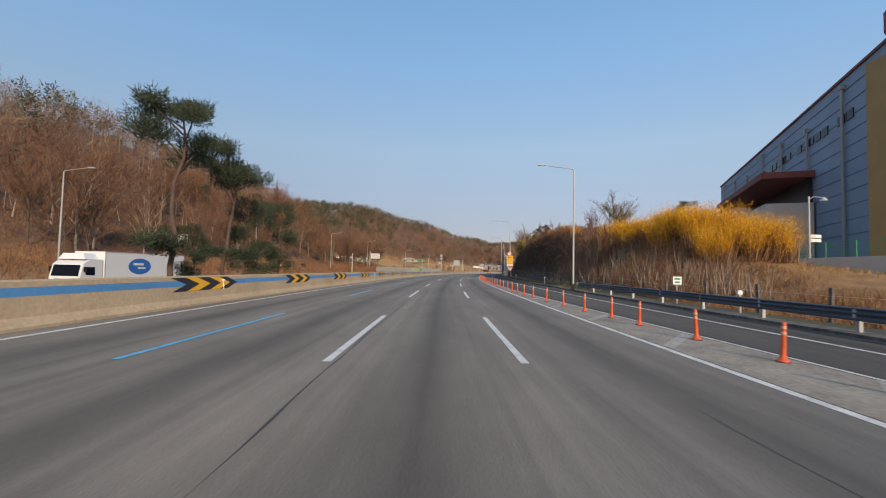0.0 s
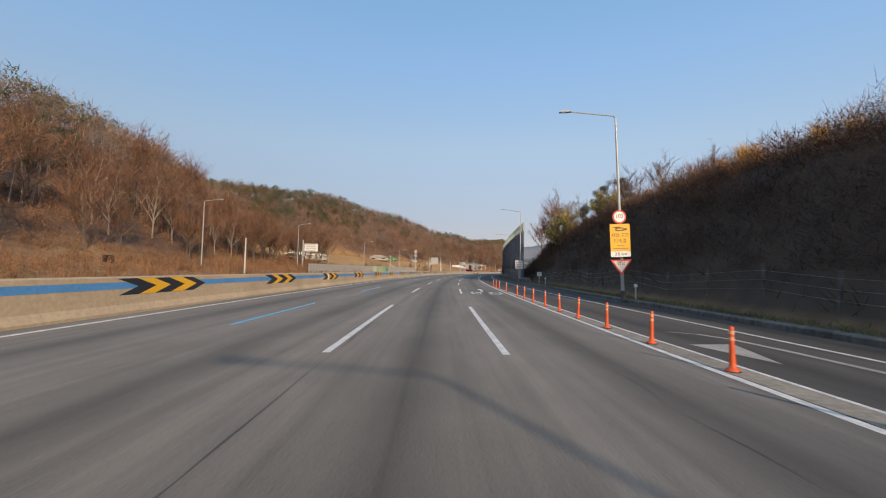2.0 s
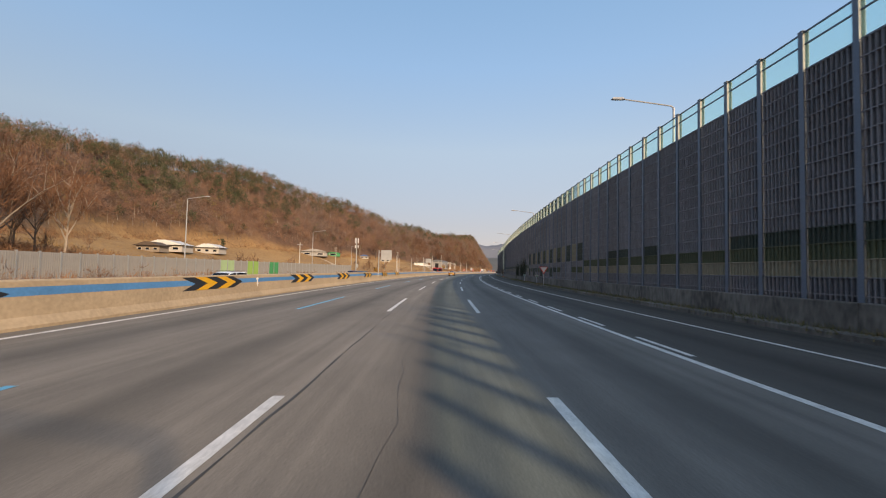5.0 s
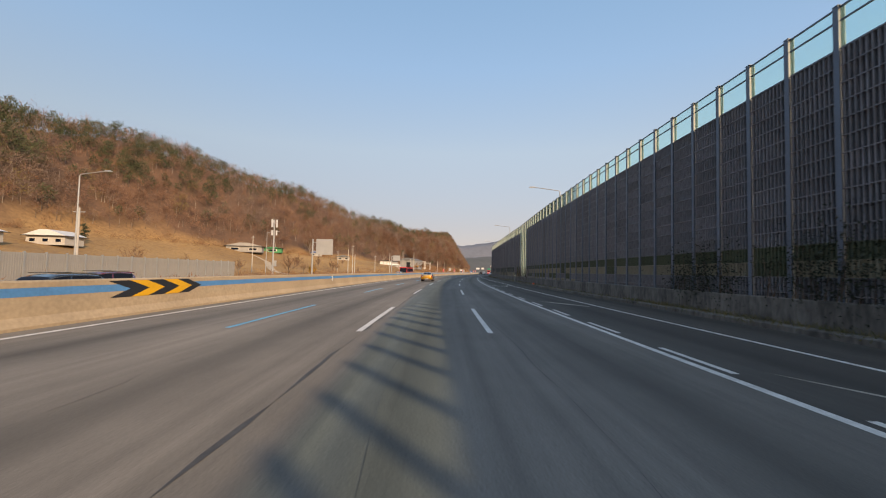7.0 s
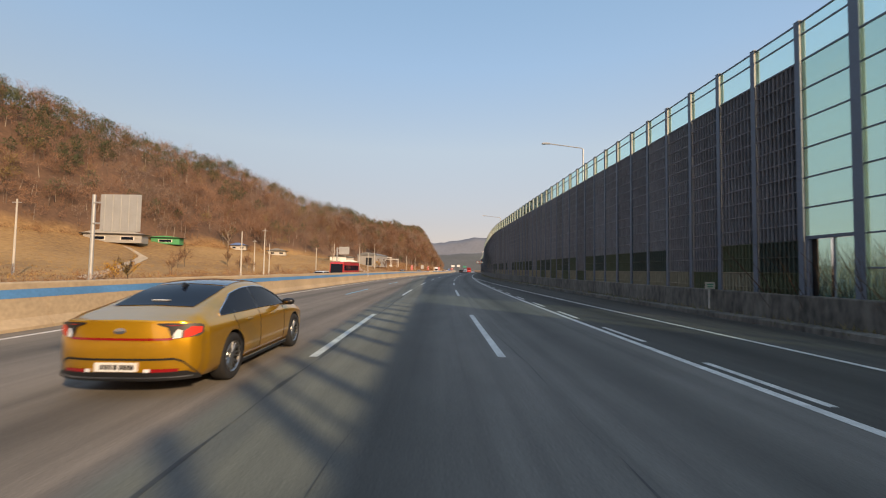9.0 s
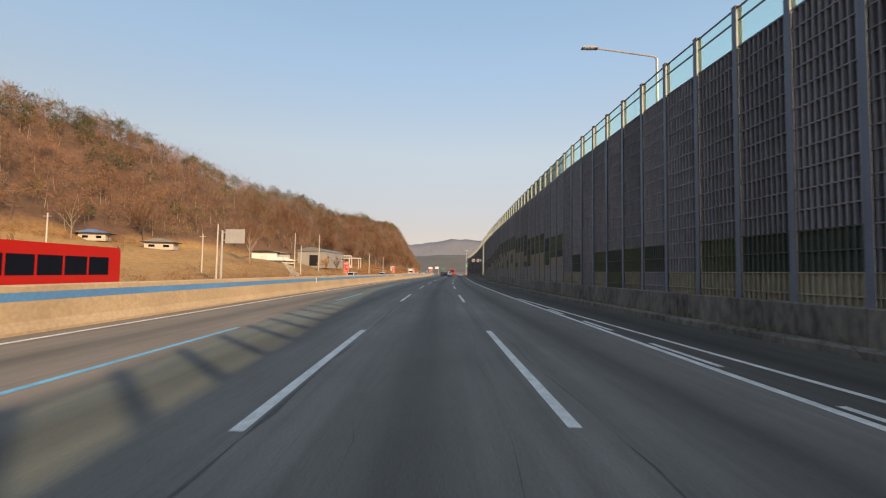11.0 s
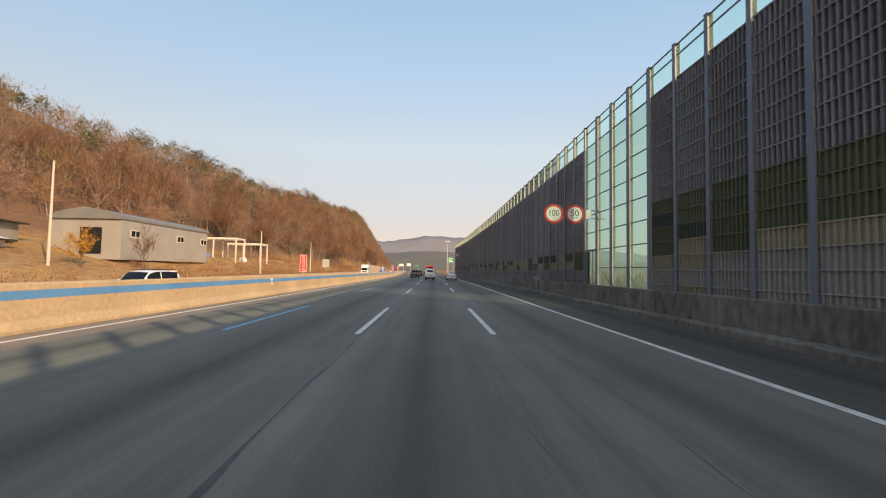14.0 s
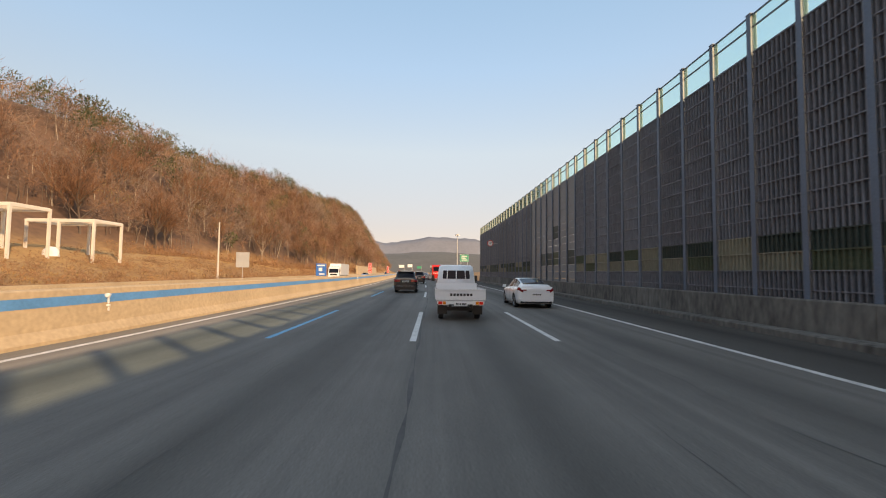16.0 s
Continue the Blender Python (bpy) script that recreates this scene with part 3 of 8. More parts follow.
def build_roads():
    mb = MB()
    for a, b in ((-9.95, -5.57), (-5.57, -1.97), (-1.97, 1.6), (1.6, 5.2)):
        strip(mb, -120, 1500, a, b, 0.0)
    road = tagged(part("road", mb, ASPHALT), "worn grey asphalt motorway with wheel tracks and cracks", "road", kind="structure")
    mb = MB()
    strip(mb, -120, 1500, 5.2, EDGE, 0.0)
    tagged(part("road_shoulder", mb, ASPHALT_SHADE), "dark worn asphalt slip lane and shoulder", "road", kind="structure")
    mb = MB()
    lz = lambda s: LEFTZ(s)
    strip(mb, -120, 1500, -28.5, -12.9, lz)
    tagged(part("opposite_road", mb, ASPHALT), "grey asphalt carriageway beyond the median barrier", "road", kind="structure")
    # painted lines; dashes are placed to fit the camera's view
    W = 0.15

    def line(name, s0, s1, lat, w=W, m=WHITE_LINE, z=0.005, step=4.0, lab=""):
        q = MB()
        f0 = (lambda s: lat(s) - w / 2) if callable(lat) else lat - w / 2
        f1 = (lambda s: lat(s) + w / 2) if callable(lat) else lat + w / 2
        strip(q, s0, s1, f0, f1, z, step)
        return part(name, q, m, road, lab)

    line("edge_line", -120, 1500, -9.19, 0.17, lab="solid white edge line")
    line("edge_line", -120, 1500, piecewise([(-120, 5.2), (100, 5.2), (150, 5.1), (330, 5.1), (350, 5.2), (2000, 5.2)]), 0.17)
    line("edge_line", -120, 362, piecewise([(-120, 11), (13, 10.0), (72, 9.3), (92, 8.75), (196, 8.58), (276, 8.36), (362, 5.45)]), 0.15)
    # dashes whose ends are shifted to fit the camera's view
    view_fitted = {36.8: (32.9, 41.0, 34.8, 45.0), 61.2: (57.3, 69.2, 57.5, 69.2), 457.5: (456.2, 464.8, 459.6, 468.0)}
    starts = [-43.5, -24.5, -4.2, 14.8, 36.8, 61.2, 80.6, 99.8, 119.0, 138.5, 158.3, 177.5, 197.1, 216.1, 236.3, 256.6, 276.4, 296.3, 316.5, 337.0, 357.4, 377.5, 397.6, 417.0, 435.4, 457.5, 476.0, 492.6]
    while starts[-1] < 900:
        starts.append(starts[-1] + 19.0)
    for s in starts:
        a0, a1, b0, b1 = view_fitted.get(s, (s, s + 8.0, s + 0.2, s + 8.2))
        line("lane_dash", a0, a1, -1.98, 0.16)
        line("lane_dash", b0, b1, 1.62, 0.16)
    blue = [-43, -24.5, -4.4, 14.6, 37.2, 61, 80.3, 99.8, 119, 138.5, 158.3, 177.5, 197.3, 216.2, 236.3, 254.0, 276.4, 296.3, 316.5, 337, 357.4, 377.2, 398.0, 417, 435.7, 457, 475.0, 492.9]
    while blue[-1] < 700:
        blue.append(blue[-1] + 19.0)
    for s in blue:
        line("bus_lane_dash", s, s + 8.2, -5.6, 0.15, BLUE_LINE, lab="blue painted dash")
    for k in range(40):
        line("broken_line", 150 + k * 5.15, 152.7 + k * 5.15, 5.42, 0.14)
    for k in range(26):
        line("lane_dash", -100 + 40 * k, -92 + 40 * k, -16.6, 0.15, z=lambda s: LEFTZ(s) + 0.005)
        line("lane_dash", -100 + 40 * k, -92 + 40 * k, -20.2, 0.15, z=lambda s: LEFTZ(s) + 0.005)
    line("edge_line", -120, 1200, -13.3, 0.17, z=lambda s: LEFTZ(s) + 0.005)
    line("edge_line", -120, 1200, -26.4, 0.17, z=lambda s: LEFTZ(s) + 0.005)
    # the gore beside the slip lane, with worn grout round its studs
    q = MB()
    strip(q, -60, 96, 5.33, piecewise([(-60, 9.0), (-20, 8.0), (0, 7.2), (20, 6.5), (45, 5.95), (75, 5.75), (96, 5.4)]), 0.003)
    part("gore_surface", q, PALE_WORN, road, "pale worn concrete-coloured strip under the marker posts")
    q = MB()
    line("gore_line", -60, 96, piecewise([(-60, 9.1), (-20, 8.1), (0, 7.3), (20, 6.55), (45, 6.0), (75, 5.8), (96, 5.45)]), 0.10)
    rng = random.Random(5)
    for k in range(14):
        s = -30 + k * 5.6
        w = float(np.interp(s, [-60, -20, 0, 20, 45], [9.0, 8.0, 7.2, 6.5, 5.95]))
        if w - 5.3 < 0.8:
            continue
        q.quad(R(s, 5.4, 0.006), R(s + 2.4, w - 0.1, 0.006), R(s + 2.9, w - 0.1, 0.006), R(s + 0.5, 5.4, 0.006))
    part("gore_hatching", q, FADED_LINE, road, "worn pale slanted hatching")
    # tar-filled joint beside the lane dashes and wandering cracks
    q = MB()
    for s0, s1, la, amp, w in ((-40, 160, -1.80, 0.02, 0.05), (180, 640, -1.83, 0.03, 0.09), (180, 345, 1.95, 0.05, 0.03), (352, 520, 2.6, 0.16, 0.022), (-20, 120, 3.4, 0.10, 0.014), (60, 420, -0.6, 0.15, 0.014), (300, 620, 0.9, 0.12, 0.014), (200, 640, -4.1, 0.16, 0.014)):
        n = int((s1 - s0) / 0.8)
        ph = rng.random() * 9
        pts = []
        for k in range(n + 1):
            s = s0 + (s1 - s0) * k / n
            l0 = la + amp * (math.sin(s * 0.31 + ph) + 0.6 * math.sin(s * 1.13 + 2 * ph) + 0.5 * rng.uniform(-1, 1))
            pts.append((s, l0, w * rng.uniform(0.15, 1.1) * (1 if rng.random() > 0.25 else 0.08)))
        for a, b in zip(pts[:-1], pts[1:]):
            q.quad(R(a[0], a[1] - a[2] / 2, 0.0035), R(a[0], a[1] + a[2] / 2, 0.0035), R(b[0], b[1] + b[2] / 2, 0.0035), R(b[0], b[1] - b[2] / 2, 0.0035))
    # curved tyre scuffs
    for s0, la, rad, a0, a1 in ((167.0, -4.6, 1.9, 0.2, 2.9), (165.0, 0.0, 0.95, 1.6, 5.2), (164.3, 3.6, 1.5, 0.4, 4.6), (169.5, -6.3, 2.2, 3.3, 4.9), (162, 1.2, 1.3, -0.5, 1.2)):
        n = 22
        for k in range(n):
            t0, t1 = a0 + (a1 - a0) * k / n, a0 + (a1 - a0) * (k + 1) / n
            w = 0.03
            q.quad(R(s0 + rad * 1.1 * math.sin(t0), la + (rad - w) * math.cos(t0), 0.0035), R(s0 + rad * 1.1 * math.sin(t0), la + (rad + w) * math.cos(t0), 0.0035), R(s0 + rad * 1.1 * math.sin(t1), la + (rad + w) * math.cos(t1), 0.0035), R(s0 + rad * 1.1 * math.sin(t1), la + (rad - w) * math.cos(t1), 0.0035))
    part("tar_joint", q, TAR, road, "black tar-filled joints and tyre scuffs")
    # painted words and arrows
    q = MB()
    ring = lambda a, b, n=32: [(83.12 + a * math.copysign(abs(math.sin(t)) ** 0.45, math.sin(t)), 2.64 + b * math.copysign(abs(math.cos(t)) ** 0.45, math.cos(t))) for t in (2 * math.pi * k / n for k in range(n))]
    outer, inner = ring(0.94, 0.275), ring(0.74, 0.125)
    for k in range(32):
        j = (k + 1) % 32
        q.quad(*[R(a - 0.3, b + 0.02, 0.006) for a, b in (outer[k], outer[j], inner[j], inner[k])])
    for stroke in (
        [(84.06, 2.99), (84.06, 3.20), (82.26, 3.19), (82.26, 3.00)], [(81.98, 2.37), (81.98, 2.54), (81.10, 2.55), (81.10, 2.38)], [(81.37, 2.55), (81.37, 3.12), (81.11, 3.13), (81.11, 2.55)],
        [(84.12, 3.96), (84.12, 4.14), (83.82, 4.14), (83.82, 3.96)], [(83.80, 3.74), (83.80, 4.36), (83.54, 4.36), (83.54, 3.74)], [(83.54, 3.98), (83.54, 4.18), (82.25, 3.86), (82.25, 3.68)], [(83.10, 4.02), (82.92, 4.20), (82.40, 4.40), (82.50, 4.20)],
        [(83.25, 4.34), (83.25, 4.56), (83.02, 4.56), (83.02, 4.34)], [(84.12, 4.56), (84.12, 4.80), (82.25, 4.77), (82.25, 4.57)], [(81.95, 3.74), (81.95, 3.91), (81.10, 3.91), (81.10, 3.74)], [(81.37, 3.91), (81.37, 4.51), (81.12, 4.52), (81.12, 3.91)],
    ):
        q.quad(*[R(a - 0.3, b + 0.02, 0.006) for a, b in stroke])
    part("painted_word", q, WHITE_LINE, road, "worn white place name painted on the lane")
    q = MB()
    q.quad(*[R(a, b, 0.006) for a, b in ((89.75, 3.43), (87.40, 3.75), (87.40, 3.54), (87.40, 3.33), (87.40, 3.14))])
    q.quad(*[R(a, b, 0.006) for a, b in ((87.40, 3.33), (87.40, 3.54), (84.75, 3.54), (84.75, 3.32))])
    part("painted_arrow", q, WHITE_LINE, road)
    q = MB()
    tri = [(262.3, 5.8), (262.3, 7.9), (256.3, 7.1)]
    for (a, b), (c, d) in zip(tri, tri[1:] + tri[:1]):
        v = Vector((c - a, d - b)).normalized()
        nx, ny = -v.y * 0.12, v.x * 0.12
        q.quad(R(a - nx, b - ny, 0.006), R(a + nx, b + ny, 0.006), R(c + nx, d + ny, 0.006), R(c - nx, d - ny, 0.006))
    part("give_way_marking", q, FADED_LINE, road)
    q = MB().quad(*[R(a, b, 0.006) for a, b in ((230.9, 6.05), (229.35, 6.62), (227.2, 7.90), (227.6, 7.98), (229.3, 7.20))])
    part("lane_marking", q, FADED_LINE, road, "worn pointed lane marking")
    q = MB().quad(*[R(a, b, 0.006) for a, b in ((212.0, 6.05), (211.6, 6.25), (209.4, 7.3), (209.6, 7.0))])
    part("lane_marking", q, FADED_LINE, road)
    q = MB().quad(*[R(a, b, 0.006) for a, b in ((59.40, 6.40), (59.60, 7.62), (57.15, 6.98))])
    part("merge_arrow", q, FADED_LINE, road, "worn merging arrow on the slip lane")
    q = MB()
    bow = [(61.75, 7.05), (61.35, 7.75), (60.50, 8.15), (58.80, 8.32), (56.40, 8.40)]
    for (a, b), (c, d) in zip(bow[:-1], bow[1:]):
        q.quad(R(a, b - 0.10, 0.006), R(a, b + 0.10, 0.006), R(c, d + 0.10, 0.006), R(c, d - 0.10, 0.006))
    part("merge_line", q, FADED_LINE, road)
    return road


road = build_roads()


def build_kerb():
    mb = MB()
    extrude_profile(mb, [(0, -0.1), (0, 0.16), (0.05, 0.19), (0.48, 0.20), (0.48, -0.1)], 35, 1200, lambda s: EDGE(s) + 0.02)
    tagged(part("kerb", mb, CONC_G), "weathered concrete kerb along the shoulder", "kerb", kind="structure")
    mb = MB()
    extrude_profile(mb, [(0, -0.1), (0, 0.10), (0.6, 0.14), (0.6, -0.1)], -120, 35, lambda s: EDGE(s) + 0.02)
    tagged(part("kerb", mb, CONC_G), "low concrete gutter beside the guard rail", "kerb", kind="structure")
    # verge strip between kerb and wall or slope
    mb = MB()
    strip(mb, -120, 900, lambda s: EDGE(s) + (0.48 if s > 35 else 0.6), lambda s: min(EDGE(s) + 2.2, 13.9) if s < 122 else WALL(s) - 0.08, lambda s: 0.13, 4.0)
    tagged(part("verge", mb, mat("verge_soil", (0.075, 0.058, 0.036), 0.95, var=0.5, col2=(0.095, 0.10, 0.045), scales=(0.5, 5), bump=0.5)), "dark soil verge with weeds beside the road", "verge", kind="structure")


build_kerb()


def build_barrier():
    """The concrete median with its blue band, arrow boards and reflectors."""
    mb = MB()
    prof = [(0.30, 0.0), (0.30, 0.08), (0.14, 0.30), (0.04, 1.16), (0.0, 1.20), (-0.22, 1.20), (-0.26, 1.16), (-0.36, 0.30), (-0.52, 0.08), (-0.52, -1.3), (0.30, -0.3)]
    bar = thing("median_barrier", "tan concrete median barrier with a blue painted band", "barrier", kind="structure")
    for k in range(-12, 90):
        mb = MB()
        extrude_profile(mb, prof, k * 10.0 + 0.006, k * 10.0 + 9.994, -10.22, 5.0)
        part("segment", mb, CONC, bar)

    def face(z, proud=0.004):
        return -10.22 + 0.14 - 0.10 * (z - 0.30) / 0.86 + proud

    q = MB()
    for s0, s1 in ((-120, 421.7), (433.4, 900)):
        strip(q, s0, s1, face(0.80), face(1.02), 0.80, z1=1.02)
    part("blue_band", q, BLUE_P, bar, "faded blue painted band")
    q = MB()
    strip(q, 421.7, 433.4, face(0.80), face(1.01), 0.80, z1=1.01)
    zebra = part("striped_band", q, SIGN_W, bar, "black and white slanted warning stripes")
    for k in range(16):
        s = 421.8 + k * 0.70
        q = MB().quad(R(s, face(0.80, 0.008), 0.80), R(s + 0.34, face(0.80, 0.008), 0.80), R(s + 0.88, face(1.01, 0.008), 1.01), R(s + 0.54, face(1.01, 0.008), 1.01))
        part("stripe", q, BLACK_P, zebra)
    # arrow boards: black arrow with two yellow chevrons
    z0, z1, zm = 0.60, 1.14, 0.87
    tip = 0.95

    def chevron(q, s, w, proud, cut=True):
        a = [(s, z0), (s + w, z0), (s + w + tip, zm), (s + w, z1), (s, z1), (s + tip, zm)]
        for (i, j, k, l) in ((0, 1, 2, 5), (5, 2, 3, 4)):
            q.quad(*[R(a[t][0], face(a[t][1], proud), a[t][1]) for t in (i, j, k, l)])

    for n in range(-4, 19):
        s = float(np.interp(n, [-4, 0, 8, 14, 18], [-42.2, 4.5, 97.8, 170.2, 217.8]))
        q = MB()
        chevron(q, s, 4.25, 0.009)
        board = part("arrow_board", q, BLACK_P, bar, "black arrow board with yellow chevrons")
        for off in (0.95, 2.70):
            q = MB()
            chevron(q, s + off, 0.85, 0.013)
            part("chevron", q, YELLOW_P, board)
    # reflectors on the barrier
    q = MB()
    q.lathe([(0.001, 0.05), (0.05, 0.045), (0.062, 0.0), (0.05, -0.045), (0.001, -0.05)], Matrix.Rotation(radians(90), 4, "X"), 14)
    q.box((0.0, 0.03, -0.11), (0.03, 0.04, 0.2))
    me = q.mesh("reflector", SIGN_W)
    for s in (8.3, 47.9, 87.7, 126, 165, 203.2, 244, 286, 328, 369, 410.7, 451.6, 493.7, 535, 577, 620):
        o = part("reflector", me, None, bar, m=place(s, face(0.98, 0.06), 0.98))
        o2 = part("reflector", me, None, bar, m=place(s, face(0.72, 0.05), 0.72) @ Matrix.Diagonal((0.7, 0.7, 0.7, 1)))


build_barrier()


def build_noise_wall():
    """The tall noise wall: steel posts, ribbed panels, clear panes at the top and in two clear stretches."""
    P, NB = 2.0, 223
    PT, PM = 8.65, 9.97
    wall = thing("noise_wall", "tall dark ribbed steel noise wall with clear top panes", "noise wall", kind="structure")
    zlift = piecewise([(100, 0.0), (282, 0.0), (362, 0.48), (900, 0.48)])

    at = piecewise([(0, 123.2), (43, 209.2), (76, 274.0), (NB, 274.0 + (NB - 76) * P)])

    def bay_pose(k):
        a, b = (Vector(R(at(j), WALL(at(j)))) for j in (k, k + 1))
        d = b - a
        # local x along the wall, y outwards (away from the road)
        return Matrix.Translation(a) @ Matrix.Rotation(math.atan2(d.y, d.x), 4, "Z") @ Matrix.Diagonal((1, -1, 1, 1)), d.length

    # post: H section
    q = MB()
    H = PM
    q.box((0, -0.10, H / 2 + 0.2), (0.32, 0.016, H - 0.4))
    q.box((0, 0.10, H / 2 + 0.2), (0.20, 0.016, H - 0.4), m=1)
    q.box((0, 0, H / 2 + 0.2), (0.012, 0.19, H - 0.4), m=1)
    q.box((0, 0, H + 0.012), (0.22, 0.24, 0.02))
    post_clear = q.mesh("post", [STEEL_D, POST_SUNLIT])
    q = MB()
    q.box((0, -0.10, H / 2 + 0.2), (0.20, 0.016, H - 0.4))
    # above the panels the sunlit tone, below them the plain post paint
    for z0, z1, mm in ((0.4, PT, 0), (PT, H, 1)):
        q.box((0, 0.10, (z0 + z1) / 2), (0.20, 0.016, z1 - z0), m=mm)
        q.box((0, 0, (z0 + z1) / 2), (0.012, 0.19, z1 - z0), m=mm)
    q.box((0, 0, H + 0.012), (0.22, 0.24, 0.02))
    post = q.mesh("post", [STEEL_D, POST_SUNLIT])

    def ribbed(shift, ribs=9, w=1.86, h=0.53):
        q = MB()
        pitch = w / ribs
        prof = [(-w / 2, 0.0)]
        for r in range(ribs):
            a = -w / 2 + pitch * (r + shift)
            prof += [(a + pitch * 0.36, 0.02), (a + pitch * 0.42, -0.05), (a + pitch * 0.60, -0.05), (a + pitch * 0.66, 0.02)]
        prof = [p for p in prof if p[0] <= w / 2] + [(w / 2, 0.0)]
        i = len(q.v)
        for z in (0.0, h - 0.02):
            q.v += [(px_, py_, z) for px_, py_ in prof]
        n = len(prof)
        for k in range(n - 1):
            q.f.append((i + k, i + k + 1, i + n + k + 1, i + n + k))
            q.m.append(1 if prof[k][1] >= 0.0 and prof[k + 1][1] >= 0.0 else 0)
        # top and bottom lips
        q.quad((-w / 2, -0.056, h - 0.030), (w / 2, -0.056, h - 0.030), (w / 2, -0.056, h), (-w / 2, -0.056, h))
        q.quad((-w / 2, -0.056, h), (w / 2, -0.056, h), (w / 2, 0.06, h), (-w / 2, 0.06, h))
        q.quad((-w / 2, 0.03, h - 0.030), (w / 2, 0.03, h - 0.030), (w / 2, -0.056, h - 0.030), (-w / 2, -0.056, h - 0.030))
        q.quad((-w / 2, 0.06, 0), (-w / 2, 0.06, h), (w / 2, 0.06, h), (w / 2, 0.06, 0))
        return q

    rows = 15
    z_of = lambda r: 0.70 + r * 0.53
    A, B = ribbed(0.0, 10), ribbed(0.05, 10)
    kinds = {"d": PANEL_D, "b": PANEL_B, "o": PANEL_O, "g": PANEL_G, "p": PANEL_P}
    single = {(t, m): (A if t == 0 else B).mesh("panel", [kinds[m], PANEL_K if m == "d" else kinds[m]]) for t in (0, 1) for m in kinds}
    q = MB()
    q.box((0, 0.03, 0.25), (1.86, 0.07, 0.50))
    flat = {m: q.mesh("panel", kinds[m]) for m in kinds}
    pane_top = MB().box((0, 0, (PT + PM) / 2), (1.84, 0.016, PM - PT - 0.06)).mesh("pane", PANE)
    rail = MB().box((0, -0.01, 0), (1.86, 0.05, 0.045)).mesh("rail", STEEL_D)
    pane_tall = MB().box((0, 0, 0), (1.84, 0.016, 0.90)).mesh("pane", PANE_M)
    cols = {}

    def column(codes, flatten):
        key = (codes, flatten)
        if key not in cols:
            q = MB()
            order = list(kinds)
            for r, c in enumerate(codes):
                src = MB().box((0, 0.03, 0.25), (1.86, 0.07, 0.50)) if flatten else (A if r % 2 == 0 else B)
                i = len(q.v)
                q.v += [(x, y, z + z_of(r)) for x, y, z in src.v]
                q.f += [tuple(i + j for j in f) for f in src.f]
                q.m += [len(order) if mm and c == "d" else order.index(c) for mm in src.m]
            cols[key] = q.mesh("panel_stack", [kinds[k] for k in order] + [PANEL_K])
        return cols[key]

    rng = random.Random(11)
    clear = set(range(76, 80)) | set(range(160, 164))
    plain = set(range(196, 203))
    picked = set(range(38, 57))
    for k in range(NB + 1):
        M, ln = bay_pose(min(k, NB - 1))
        s = at(k)
        lift = zlift(s)
        Mp = M if k < NB else Matrix.Translation(M.to_3x3() @ Vector((ln, 0, 0))) @ M
        part("post", post_clear if k in clear else post, None, wall, m=Mp @ Matrix.Diagonal((1, 1, (PM + lift) / PM, 1)))
        if k == NB:
            break
        Mc = M @ Matrix.Translation((ln / 2, 0, 0)) @ Matrix.Diagonal((ln / P, 1, 1, 1))
        up = Mc @ Matrix.Translation((0, 0, lift))
        part("pane", pane_top, None, wall, m=up)
        for z in (PM - 0.03, 9.52, PT + 0.01):
            part("rail", rail, None, wall, m=up @ Matrix.Translation((0, 0, z)))
        if k in clear:
            n = 8
            hh = (PT + lift - 0.95) / n
            for r in range(n):
                if k in (79, 163) and r < 2:
                    continue
                part("pane", pane_tall, None, wall, m=Mc @ Matrix.Translation((0, 0, 0.95 + hh * (r + 0.5))) @ Matrix.Diagonal((1, 1, hh / 0.95, 1)))
                part("rail", rail, None, wall, m=Mc @ Matrix.Translation((0, 0, 0.95 + hh * (r + 1))))
            if k in (79, 163):
                # service door with clear panes; a black panel paints in its dark gap
                q = MB()
                q.box((0, 0, 0.95 + 2 * hh), (1.76, 0.12, 0.10))
                q.box((0.82, 0, 0.95 + hh), (0.10, 0.12, 2 * hh))
                q.box((-0.10, 0.02, 0.95 + hh), (0.06, 0.06, 2 * hh))
                door = part("door_frame", q, STEEL_D, wall, "dark steel service door frame", m=Mc)
                q = MB().box((-0.46, 0.04, 0.95 + hh), (0.66, 0.016, 2 * hh - 0.12))
                part("door_pane", q, PANE_M, door)
                part("door_leaf", MB().box((0.72, 0.10, 0.95 + hh), (0.26, 0.04, 2 * hh - 0.06)), TRIM_K, door, "dark steel door leaf")
                q = MB().box((0.30, 0.05, 0.95 + hh), (0.42, 0.016, 2 * hh - 0.12))
                part("door_pane", q, PANE_M, door)
            continue
        codes = ["d"] * rows
        if k < 28:
            codes[2], codes[3], codes[4] = "b", "o", rng.choice("ggd")
        elif k < 43:
            if k % 2:
                codes[4] = codes[5] = codes[6] = "b"
            else:
                codes[4], codes[5], codes[6], codes[7] = "g", "o" if k in (32, 36) else "g", "o" if k in (32, 36) else "g", "d"
            codes[1], codes[2] = rng.choice("dg"), rng.choice("dgo")
        elif k < 76:
            codes[2], codes[3] = rng.choice("bbo"), "o"
            if k > 60:
                codes[0], codes[1] = rng.choice("pb"), rng.choice("od")
        if k >= 80 and k < 160:
            codes[0] = codes[1] = "b" if k % 2 else rng.choice("bod")
            codes[2] = codes[3] = rng.choice("gdo") if k < 110 else rng.choice("gdog")
            if k > 120:
                up = 3 + int(3.5 * math.exp(-((k - 136) / 11) ** 2))
                for r in range(up + 4):
                    codes[r] = rng.choice("pppb") if r < 3 else (rng.choice("bbbo") if r < up + 1 else rng.choice("oog"))
        if k >= 164:
            codes[2] = rng.choice("bo")
